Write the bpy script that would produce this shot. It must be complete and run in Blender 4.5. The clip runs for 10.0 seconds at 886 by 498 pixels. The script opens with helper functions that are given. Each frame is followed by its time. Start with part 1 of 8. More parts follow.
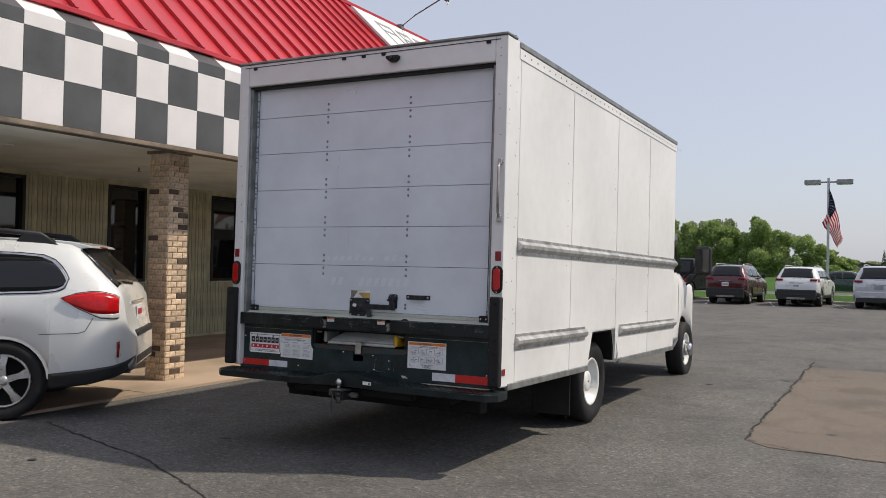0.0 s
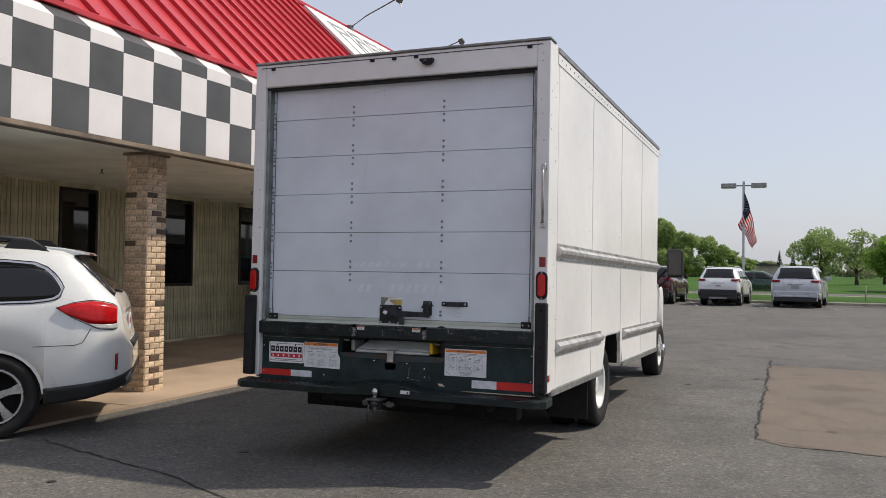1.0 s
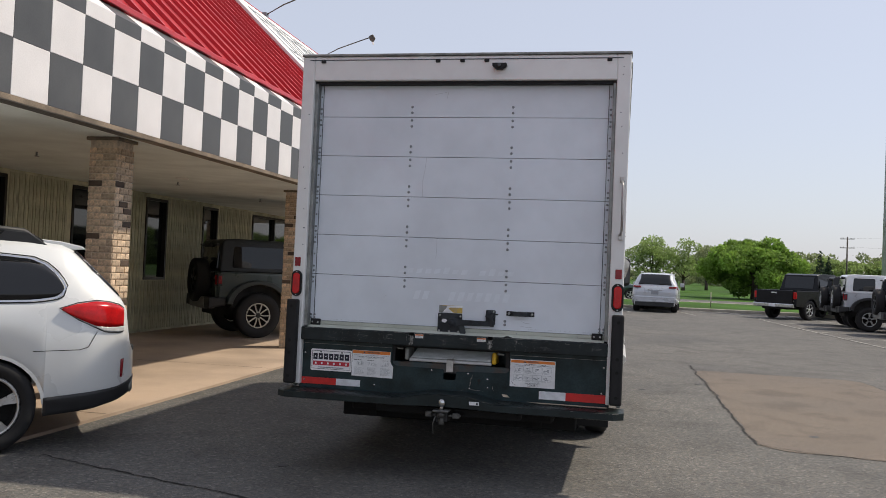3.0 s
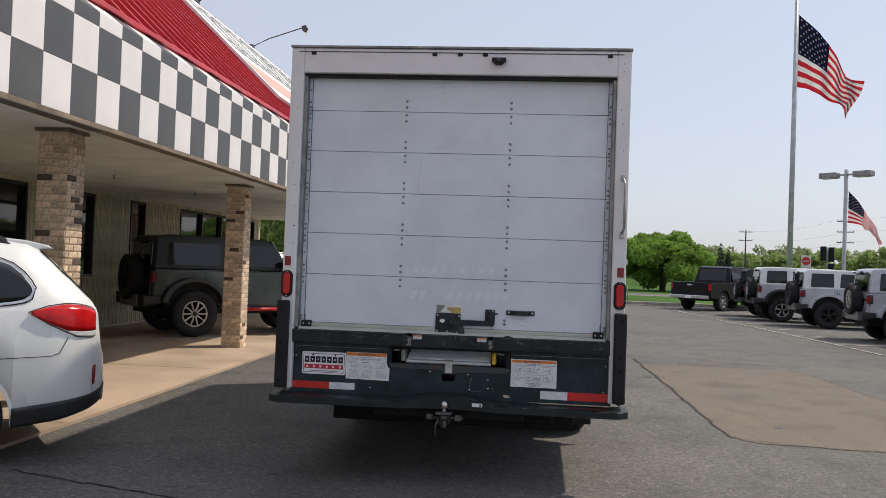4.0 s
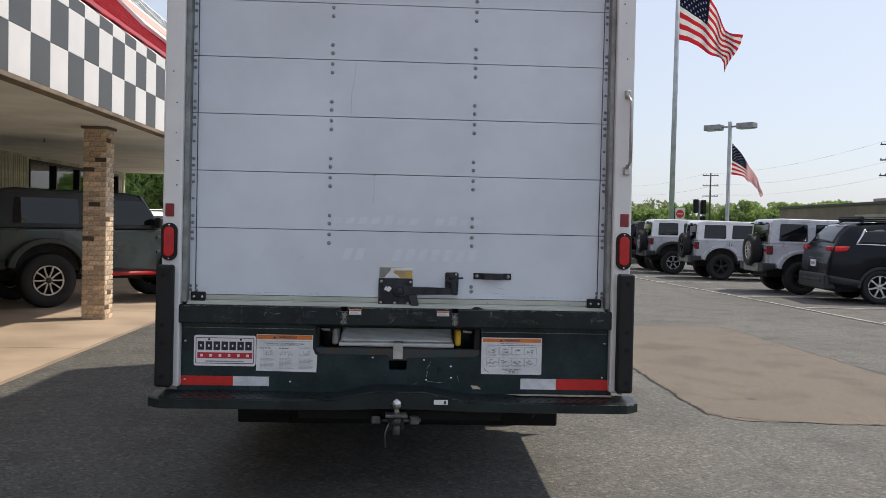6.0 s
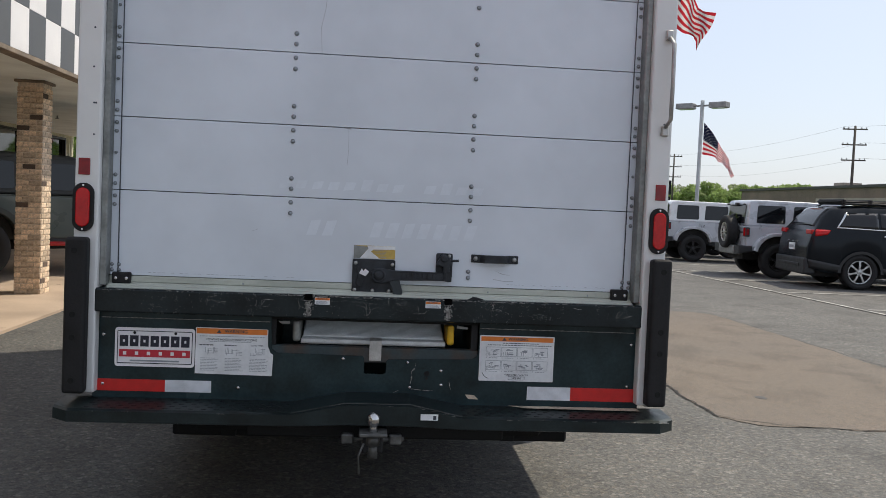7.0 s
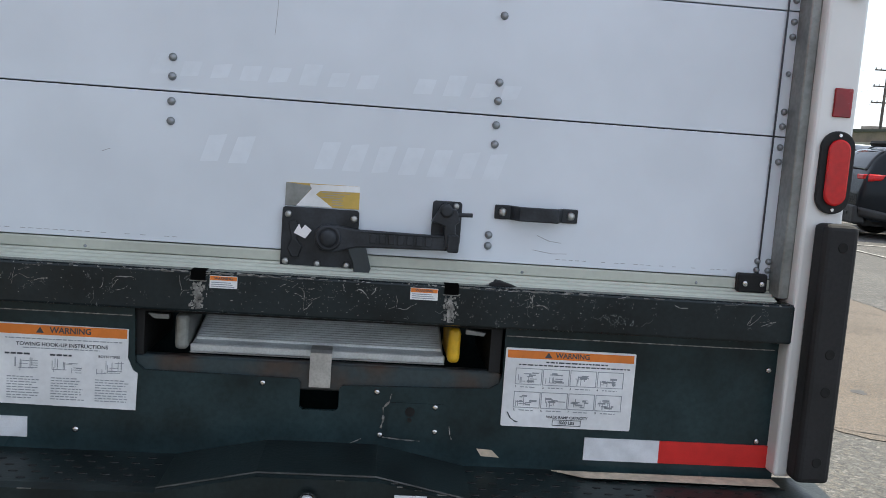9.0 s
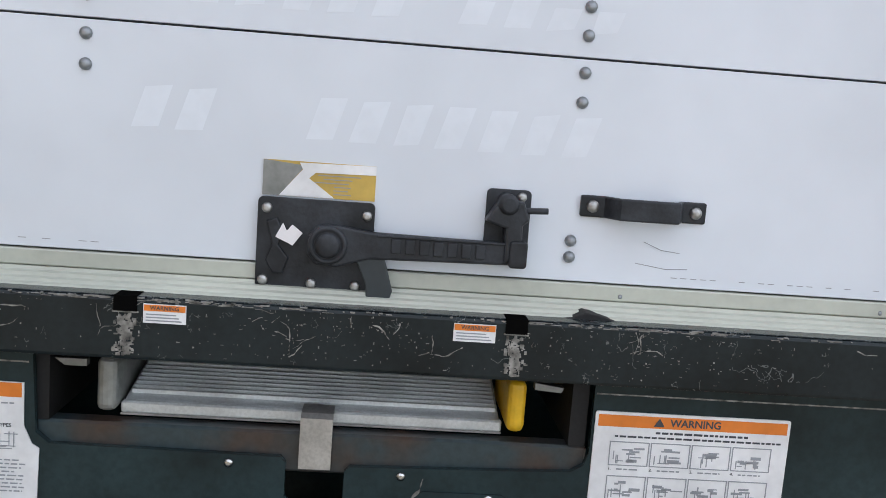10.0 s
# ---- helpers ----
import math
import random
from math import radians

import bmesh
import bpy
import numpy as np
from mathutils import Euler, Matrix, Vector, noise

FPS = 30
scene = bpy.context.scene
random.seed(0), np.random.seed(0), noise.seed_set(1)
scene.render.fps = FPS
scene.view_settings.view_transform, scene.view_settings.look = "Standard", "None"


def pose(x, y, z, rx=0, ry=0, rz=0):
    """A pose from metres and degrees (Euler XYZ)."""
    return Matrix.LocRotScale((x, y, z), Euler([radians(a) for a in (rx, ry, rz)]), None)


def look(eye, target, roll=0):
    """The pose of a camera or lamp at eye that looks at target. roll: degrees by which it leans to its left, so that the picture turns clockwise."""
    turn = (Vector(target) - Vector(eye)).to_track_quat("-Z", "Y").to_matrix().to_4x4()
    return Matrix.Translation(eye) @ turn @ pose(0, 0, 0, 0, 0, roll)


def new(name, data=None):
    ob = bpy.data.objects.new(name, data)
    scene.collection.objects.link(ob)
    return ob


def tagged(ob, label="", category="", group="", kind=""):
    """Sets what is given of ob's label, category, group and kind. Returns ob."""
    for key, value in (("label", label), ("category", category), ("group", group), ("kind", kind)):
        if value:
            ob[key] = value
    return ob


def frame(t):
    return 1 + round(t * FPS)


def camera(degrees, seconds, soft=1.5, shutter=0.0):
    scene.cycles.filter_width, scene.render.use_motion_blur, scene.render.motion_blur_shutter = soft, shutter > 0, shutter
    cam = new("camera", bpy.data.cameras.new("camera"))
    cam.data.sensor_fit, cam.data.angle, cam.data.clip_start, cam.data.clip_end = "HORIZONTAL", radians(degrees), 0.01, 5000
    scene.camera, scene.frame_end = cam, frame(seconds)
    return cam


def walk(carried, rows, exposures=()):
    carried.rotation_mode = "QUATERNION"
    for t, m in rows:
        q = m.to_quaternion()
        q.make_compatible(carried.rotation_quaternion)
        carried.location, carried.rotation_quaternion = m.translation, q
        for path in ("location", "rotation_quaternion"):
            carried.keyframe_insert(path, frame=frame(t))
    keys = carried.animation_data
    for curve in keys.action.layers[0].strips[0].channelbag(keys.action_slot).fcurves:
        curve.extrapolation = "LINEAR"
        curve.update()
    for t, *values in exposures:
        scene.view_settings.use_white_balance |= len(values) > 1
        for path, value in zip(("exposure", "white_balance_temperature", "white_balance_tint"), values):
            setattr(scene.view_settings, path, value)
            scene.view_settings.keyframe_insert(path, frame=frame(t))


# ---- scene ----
cam = camera(54.3, 10.0, soft=0.5)
# the parked truck rakes nose-down by about a degree; RAKE carries its frame into the level world
RAKE = Matrix.Translation((0, 5.5, 0)) @ pose(0, 0, 0, -1.05) @ Matrix.Translation((0, -5.5, 0))
PATH = [
    (0, (0.134, 0.055, 1.340), (-0.818, 1.813, 1.407), 1.57),
    (0.5, (-0.276, -0.149, 1.340), (-1.133, 1.657, 1.415), 1.54),
    (1, (-0.726, -0.264, 1.351), (-1.491, 1.583, 1.427), 1.12),
    (1.5, (-1.164, -0.412, 1.352), (-1.777, 1.490, 1.437), 0.82),
    (2, (-1.569, -0.529, 1.335), (-2.146, 1.383, 1.429), 1.01),
    (2.5, (-1.966, -0.618, 1.356), (-2.450, 1.321, 1.446), 1.99),
    (4, (-2.982, -0.569, 1.397), (-3.181, 1.420, 1.471), 2.15),
    (4.5, (-3.229, -0.283, 1.402), (-3.257, 1.715, 1.477), 1.32),
    (5, (-3.339, 0.120, 1.384), (-3.332, 2.120, 1.437), 0.64),
    (5.5, (-3.421, 0.546, 1.376), (-3.379, 2.545, 1.385), 0.84),
    (7, (-3.578, 1.920, 1.355), (-3.398, 3.910, 1.284), 2.44),
    (7.5, (-3.565, 2.360, 1.356), (-3.358, 4.345, 1.234), 3.14),
    (8, (-3.486, 2.778, 1.363), (-3.271, 4.762, 1.230), 3.52),
    (8.5, (-3.445, 3.167, 1.328), (-3.262, 5.151, 1.152), 3.72),
    (9, (-3.411, 3.501, 1.326), (-3.251, 5.482, 1.100), 4.09),
    (9.5, (-3.370, 3.861, 1.324), (-3.227, 5.839, 1.069), 4.18),
    (10, (-3.429, 4.203, 1.296), (-3.297, 6.179, 1.017), 4.33),
]
walk(cam, [(t, RAKE @ look(eye, target, roll)) for t, eye, target, roll in PATH],
     [(0, 0.02, 6400, 10), (2.5, 0.12, 6450, 10), (4.5, 0.12, 6400, 9), (5.5, 0.2, 6320, 8), (7, 0.28, 6320, 7), (8, 0.3, 6290, 6), (8.5, 0.54, 6250, 5), (9, 0.86, 6200, 4), (9.5, 1.15, 6400, 5), (10, 1.4, 6700, 6)])

# ---- world and sun: hazy bright midday sky ----
world = bpy.data.worlds.new("hazy_sky")
scene.world = world
world.use_nodes = True
wn, wl = world.node_tree.nodes, world.node_tree.links
wn.clear()
sky = wn.new("ShaderNodeTexSky")
sky.sky_type, sky.sun_disc = "NISHITA", False
SUN = Vector((0.65, 0.38, 1.0))
sky.sun_elevation = math.atan2(1.0, math.hypot(0.65, 0.38))
sky.sun_rotation = math.atan2(0.65, 0.38)
sky.air_density, sky.dust_density, sky.ozone_density = 1.0, 2.0, 3.0
haze = wn.new("ShaderNodeMix")
haze.data_type = "RGBA"
haze.inputs[0].default_value = 0.55
haze.inputs[7].default_value = (7.68, 7.75, 8.5, 1)
bg = wn.new("ShaderNodeBackground")
bg.inputs[1].default_value = 0.104
out = wn.new("ShaderNodeOutputWorld")
wl.new(sky.outputs[0], haze.inputs[6])
wl.new(haze.outputs[2], bg.inputs[0])
wl.new(bg.outputs[0], out.inputs[0])
sun = new("sun", bpy.data.lights.new("sun", "SUN"))
sun.data.energy, sun.data.angle, sun.data.color = 3.4, radians(1.2), (1.0, 0.88, 0.71)
sun.matrix_world = look(SUN * 30, (0, 0, 0))
scene.view_settings.exposure = 0.0

# ---- materials ----
def mat(name, color, rough=0.6, metal=0.0, vary=0.08, scale=6.0, bump=0.0, bscale=80.0, dark=None, spots=0.0, coat=0.0, rand=0.0):
    """A surface with broad and fine colour variation, worn gloss and fine relief, in metres."""
    m = bpy.data.materials.new(name)
    m.use_nodes = True
    n, l = m.node_tree.nodes, m.node_tree.links
    b = n["Principled BSDF"]
    b.inputs["Metallic"].default_value = metal
    b.inputs["Coat Weight"].default_value = coat
    geo = n.new("ShaderNodeTexCoord")
    big = n.new("ShaderNodeTexNoise")
    big.inputs["Scale"].default_value, big.inputs["Detail"].default_value = scale, 5
    fine = n.new("ShaderNodeTexNoise")
    fine.inputs["Scale"].default_value, fine.inputs["Detail"].default_value = bscale, 3
    for t in (big, fine):
        l.new(geo.outputs["Object"], t.inputs["Vector"])
    mix = n.new("ShaderNodeMix")
    mix.data_type = "RGBA"
    d = dark or tuple(c * (1 - 3.2 * vary) for c in color)
    mix.inputs[6].default_value = (*[max(0, c) for c in d], 1)
    mix.inputs[7].default_value = (*[min(1, c * (1 + vary)) for c in color], 1)
    ramp = n.new("ShaderNodeMapRange")
    ramp.inputs[1].default_value, ramp.inputs[2].default_value = 0.28, 0.62
    l.new(big.outputs[0], ramp.inputs[0])
    l.new(ramp.outputs[0], mix.inputs[0])
    last = mix.outputs[2]
    fm = n.new("ShaderNodeMix")
    fm.data_type, fm.blend_type = "RGBA", "MULTIPLY"
    fm.inputs[0].default_value = 1.0
    fr = n.new("ShaderNodeMapRange")
    fr.inputs[1].default_value, fr.inputs[2].default_value = 0.35, 0.6
    fr.inputs[3].default_value, fr.inputs[4].default_value = 1 - max(vary, spots), 1.0
    l.new(fine.outputs[0], fr.inputs[0])
    l.new(last, fm.inputs[6])
    l.new(fr.outputs[0], fm.inputs[7])
    last = fm.outputs[2]
    if rand:
        info = n.new("ShaderNodeObjectInfo")
        hv = n.new("ShaderNodeHueSaturation")
        rr = n.new("ShaderNodeMapRange")
        rr.inputs[3].default_value, rr.inputs[4].default_value = 1 - rand, 1 + rand
        l.new(info.outputs["Random"], rr.inputs[0])
        l.new(rr.outputs[0], hv.inputs["Value"])
        l.new(last, hv.inputs["Color"])
        last = hv.outputs[0]
    l.new(last, b.inputs["Base Color"])
    rg = n.new("ShaderNodeMapRange")
    rg.inputs[1].default_value, rg.inputs[2].default_value = 0.3, 0.7
    rg.inputs[3].default_value, rg.inputs[4].default_value = max(0.02, rough * 0.82), min(1, rough * 1.15)
    l.new(big.outputs[0], rg.inputs[0])
    l.new(rg.outputs[0], b.inputs["Roughness"])
    if bump:
        bp = n.new("ShaderNodeBump")
        bp.inputs["Strength"].default_value, bp.inputs["Distance"].default_value = 0.6, bump
        l.new(fine.outputs[0], bp.inputs["Height"])
        l.new(bp.outputs[0], b.inputs["Normal"])
    return m


def glass(name, color, rough=0.03):
    m = bpy.data.materials.new(name)
    m.use_nodes = True
    b = m.node_tree.nodes["Principled BSDF"]
    b.inputs["Base Color"].default_value = (*color, 1)
    b.inputs["Roughness"].default_value = rough
    b.inputs["IOR"].default_value = 1.5
    b.inputs["Specular IOR Level"].default_value = 0.7
    return m

# ---- building helpers ----
def part(name, bm, material, parent=None, label="", smooth=False):
    """Links a bmesh as one mesh object under a thing or a part."""
    me = bpy.data.meshes.new(name)
    bm.normal_update()
    bm.to_mesh(me)
    bm.free()
    if material is not None:
        for mt in (material if isinstance(material, (list, tuple)) else [material]):
            me.materials.append(mt)
    if smooth:
        for p in me.polygons:
            p.use_smooth = True
    ob = new(name, me)
    if parent is not None:
        ob.parent = parent
    if label:
        ob["label"] = label
    return ob


def share(name, me, parent, m):
    """One more object on a mesh that exists, as a part of parent."""
    ob = new(name, me)
    ob.parent = parent
    ob.matrix_basis = m
    return ob


def thing(name, m, label, category, group="", kind=""):
    ob = new(name)
    ob.matrix_basis = m
    ob.empty_display_size = 0.2
    return tagged(ob, label, category, group, kind)


def box(x0, x1, y0, y1, z0, z1, bevel=0.0, seg=1, bm=None):
    bm = bm or bmesh.new()
    v = [bm.verts.new((x, y, z)) for z in (z0, z1) for y in (y0, y1) for x in (x0, x1)]
    fs = [bm.faces.new([v[i] for i in q]) for q in ((0, 2, 3, 1), (4, 5, 7, 6), (0, 1, 5, 4), (2, 6, 7, 3), (0, 4, 6, 2), (1, 3, 7, 5))]
    if bevel:
        es = list({e for f in fs for e in f.edges})
        bmesh.ops.bevel(bm, geom=es, offset=bevel, segments=seg, profile=0.5, affect="EDGES")
    return bm


def rod(p, q, r, n=12, bm=None, r2=None, caps=True):
    """A straight round bar from p to q."""
    bm = bm or bmesh.new()
    p, q = Vector(p), Vector(q)
    r2 = r if r2 is None else r2
    d = q - p
    t = d.to_track_quat("Z", "Y").to_matrix()
    a, b = [], []
    for i in range(n):
        u = 2 * math.pi * i / n
        c = Vector((math.cos(u), math.sin(u), 0))
        a.append(bm.verts.new(p + t @ (c * r)))
        b.append(bm.verts.new(q + t @ (c * r2)))
    for i in range(n):
        j = (i + 1) % n
        f = bm.faces.new((a[i], a[j], b[j], b[i]))
        f.smooth = True
    if caps:
        bm.faces.new(a[::-1])
        bm.faces.new(b)
    return bm


def pipe(pts, r, n=10, bm=None):
    bm = bm or bmesh.new()
    pts = [Vector(p) for p in pts]
    rings = []
    for i, p in enumerate(pts):
        d = (pts[min(i + 1, len(pts) - 1)] - pts[max(i - 1, 0)]).normalized()
        t = d.to_track_quat("Z", "Y").to_matrix()
        rings.append([bm.verts.new(p + t @ Vector((math.cos(2 * math.pi * k / n) * r, math.sin(2 * math.pi * k / n) * r, 0))) for k in range(n)])
    for a, b in zip(rings, rings[1:]):
        k0 = min(range(n), key=lambda k: (b[k].co - a[0].co).length)
        for k in range(n):
            bm.faces.new((a[k], a[(k + 1) % n], b[(k0 + k + 1) % n], b[(k0 + k) % n])).smooth = True
    bm.faces.new(rings[0][::-1])
    bm.faces.new(rings[-1])
    return bm


def lathe(prof, axis="x", n=32, bm=None, at=(0, 0, 0), caps=True):
    """A body of revolution: prof holds (along the axis, radius)."""
    bm = bm or bmesh.new()
    at = Vector(at)
    rings = []
    for a, r in prof:
        ring = []
        for i in range(n):
            u = 2 * math.pi * i / n
            c, s = math.cos(u) * r, math.sin(u) * r
            ring.append(bm.verts.new(at + Vector({"x": (a, c, s), "y": (s, a, c), "z": (c, s, a)}[axis])))
        rings.append(ring)
    for A, B in zip(rings, rings[1:]):
        for i in range(n):
            j = (i + 1) % n
            f = bm.faces.new((A[i], A[j], B[j], B[i]))
            f.smooth = True
    for ring, flip in ((rings[0], True), (rings[-1], False)) if caps else ():
        try:
            bm.faces.new(ring[::-1] if flip else ring)
        except ValueError:
            pass
    return bm


def prism(outline, a, b, plane="xz", bevel=0.0, bm=None):
    """An outline, drawn in the plane's two axes, made solid between a and b on the third."""
    bm = bm or bmesh.new()
    def P(u, v, w):
        return {"xz": (u, w, v), "yz": (w, u, v), "xy": (u, v, w)}[plane]
    A = [bm.verts.new(P(u, v, a)) for u, v in outline]
    B = [bm.verts.new(P(u, v, b)) for u, v in outline]
    f1, f2 = bm.faces.new(A), bm.faces.new(B[::-1])
    n = len(A)
    for i in range(n):
        j = (i + 1) % n
        bm.faces.new((A[j], A[i], B[i], B[j]))
    bmesh.ops.recalc_face_normals(bm, faces=list(bm.faces))
    if bevel:
        es = list({e for f in (f1, f2) for e in f.edges})
        bmesh.ops.bevel(bm, geom=es, offset=bevel, segments=2, profile=0.5, affect="EDGES")
    return bm


def rounded(x0, x1, z0, z1, r, n=5):
    """The outline of a rectangle with round corners."""
    pts = []
    for cx, cz, u0 in ((x1 - r, z0 + r, -90), (x1 - r, z1 - r, 0), (x0 + r, z1 - r, 90), (x0 + r, z0 + r, 180)):
        for i in range(n + 1):
            u = radians(u0 + 90 * i / n)
            pts.append((cx + r * math.cos(u), cz + r * math.sin(u)))
    return pts


def rise(y):
    """The lot swells gently by some centimetres about the canopy."""
    def s(a, b, v):
        u = min(1, max(0, (v - a) / (b - a)))
        return u * u * (3 - 2 * u)
    return 0.03 * s(5.0, 13.5, y) * (1 - s(16, 32, y))


def fall(x):
    """East of the truck the lot falls gently away."""
    return -0.006 * min(7.7, max(0.0, x + 1.0))


def text(name, body, size, material, parent, m, label="", thick=0.0005, bold=0.0, wide=1.0):
    """Lettering in the built-in font as a mesh part, centred."""
    cu = bpy.data.curves.new(name, "FONT")
    cu.body, cu.size, cu.extrude, cu.align_x, cu.align_y, cu.offset = body, size, thick, "CENTER", "CENTER", bold
    cu.resolution_u = 3
    tmp = bpy.data.objects.new(name, cu)
    me = bpy.data.meshes.new_from_object(tmp)
    bpy.data.objects.remove(tmp)
    me.name = name
    me.transform(Matrix.Diagonal((wide, 1, 1, 1)))
    me.materials.clear()
    me.materials.append(material)
    ob = new(name, me)
    ob.parent = parent
    ob.matrix_basis = m
    if label:
        ob["label"] = label
    return ob


def finish(ob, width=0.01, seg=2, angle=35):
    """Softens the edges of a solid part."""
    mod = ob.modifiers.new("bevel", "BEVEL")
    mod.width, mod.segments, mod.limit_method, mod.angle_limit = width, seg, "ANGLE", radians(angle)
    return ob

# ---- ground ----
def asphalt_mat(name, color, stones, low, high, vary):
    """Weathered asphalt: stones of many shades in dark binder, broad bleached and oily areas."""
    m = mat(name, color, 0.86, vary=vary, scale=0.4, bump=0.004, bscale=130, spots=0.35)
    n, l = m.node_tree.nodes, m.node_tree.links
    b = n["Principled BSDF"]
    b.inputs["Specular IOR Level"].default_value = 0.28
    co = n.new("ShaderNodeTexCoord")
    last = b.inputs["Base Color"].links[0].from_socket
    for scale, a, z, hue in ((stones, low, high, 0.5), (stones * 2.3, 0.75, 1.25, 0.25)):
        vor = n.new("ShaderNodeTexVoronoi")
        vor.inputs["Scale"].default_value, vor.inputs["Randomness"].default_value = scale, 1
        l.new(co.outputs["Object"], vor.inputs["Vector"])
        sep = n.new("ShaderNodeSeparateColor")
        l.new(vor.outputs["Color"], sep.inputs[0])
        rg = n.new("ShaderNodeValToRGB")
        e = rg.color_ramp.elements
        e[0].position, e[0].color = 0.0, (a, a, a, 1)
        e[1].position, e[1].color = 0.97, (z, z * 0.97, z * 0.92, 1)
        for at, k, warm in ((0.3, a + 0.25, 0.0), (0.62, 1.0, 0.05), (0.8, 1.12, 0.16), (0.86, 1.02, -0.02), (0.93, 1.3, 0.06)):
            q = e.new(at)
            q.color = (k * (1 + warm * hue), k, k * (1 - warm * hue), 1)
        l.new(sep.outputs[0], rg.inputs[0])
        mx = n.new("ShaderNodeMix")
        mx.data_type, mx.blend_type = "RGBA", "MULTIPLY"
        mx.inputs[0].default_value = 1
        l.new(last, mx.inputs[6])
        l.new(rg.outputs[0], mx.inputs[7])
        last = mx.outputs[2]
    # old stains and drips, some metres apart
    st = n.new("ShaderNodeTexNoise")
    st.inputs["Scale"].default_value, st.inputs["Detail"].default_value = 1.7, 6
    l.new(co.outputs["Object"], st.inputs["Vector"])
    sr = n.new("ShaderNodeMapRange")
    sr.inputs[1].default_value, sr.inputs[2].default_value, sr.inputs[3].default_value, sr.inputs[4].default_value = 0.34, 0.5, 0.82, 1.04
    l.new(st.outputs[0], sr.inputs[0])
    mx = n.new("ShaderNodeMix")
    mx.data_type, mx.blend_type = "RGBA", "MULTIPLY"
    mx.inputs[0].default_value = 1
    l.new(last, mx.inputs[6])
    l.new(sr.outputs[0], mx.inputs[7])
    l.new(mx.outputs[2], b.inputs["Base Color"])
    return m


ASPHALT = asphalt_mat("asphalt", (0.138, 0.138, 0.135), 48, 0.68, 1.55, 0.1)
PATCH = asphalt_mat("asphalt_patch", (0.163, 0.141, 0.12), 80, 0.84, 1.18, 0.06)
CONCRETE = mat("concrete", (0.445, 0.342, 0.256), 0.85, vary=0.1, scale=0.9, bump=0.0015, bscale=120, spots=0.12)
KERB = mat("kerb_concrete", (0.42, 0.39, 0.33), 0.9, vary=0.12, scale=1.5, bump=0.002)
GRASS = mat("grass", (0.06, 0.135, 0.022), 0.95, vary=0.16, scale=0.12, bump=0.03, bscale=14, spots=0.35)
GRASS.node_tree.nodes["Principled BSDF"].inputs["Specular IOR Level"].default_value = 0.1
PAINT = mat("road_paint", (0.5, 0.49, 0.46), 0.85, vary=0.25, scale=5, bump=0.001, spots=0.5)


def sheet(name, xs, ys, material, lift=0.0, label="", zf=None):
    bm = bmesh.new()
    zf = zf or rise
    rows = [[bm.verts.new((x, y, zf(y) + fall(x) + lift)) for x in xs] for y in ys]
    for a, b in zip(rows, rows[1:]):
        for i in range(len(xs) - 1):
            bm.faces.new((a[i], a[i + 1], b[i + 1], b[i]))
    ob = part(name, bm, material, None)
    return tagged(ob, label, name.replace("_", " "), kind="structure")


YS = [-60, -20, 0] + [3 + 0.75 * i for i in range(40)] + [36, 45, 60, 100, 200, 500, 1500, 3000]
sheet("ground", [-2500, -900, -300, -100, -40, -20, -1, 6.7, 20, 40, 100, 300, 900, 2500], YS, GRASS, -0.1, "green mown grass field reaching to the horizon")
KY = 41.4                                     # where the lot ends against the far verge
sheet("pavement", [-60, -25, -14, -8, -4, -1, 1.5, 4, 6.7, 14, 25, 70], [y for y in YS if y < 37] + [KY], ASPHALT, 0.0, "worn grey asphalt of the parking lot")
sheet("concrete_walk", [-16, -11.4, -9, -6.9], [-6, -3] + [0.75 * i for i in range(36)], CONCRETE, 0.028, "tan concrete walk under the canopy")
bm = bmesh.new()
for y0 in [0.75 * i for i in range(-8, 36)]:
    v = [bm.verts.new((-6.9, y, rise(y) + z)) for y, z in ((y0, -0.05), (y0 + 0.75, -0.05), (y0 + 0.75, 0.028), (y0, 0.028))]
    bm.faces.new(v)
tagged(part("walk_edge", bm, CONCRETE), "low edge of the tan concrete walk", "walk edge", kind="structure")
# the verge, a road and its kerbs beyond the lot
bm = box(-60, 70, KY, KY + 0.16, -0.4, 0.13, 0.03)
tagged(part("kerb", bm, KERB), "pale concrete kerb along the grass verge", "kerb", kind="structure")
bm = box(-60, 70, KY + 12.6, KY + 12.76, -0.1, 0.1, 0.03)
tagged(part("kerb", bm, KERB), "pale concrete kerb along the side road", "kerb", kind="structure")
bm = box(-60, 70, KY + 0.16, KY + 12.6, -0.12, 0.06)
tagged(part("verge", bm, GRASS), "mown grass verge between lot and road", "grass", kind="structure")
bm = box(-80, 120, KY + 12.76, KY + 21, -0.12, 0.02)
tagged(part("road", bm, ASPHALT), "grey asphalt side road beyond the verge", "road", kind="structure")
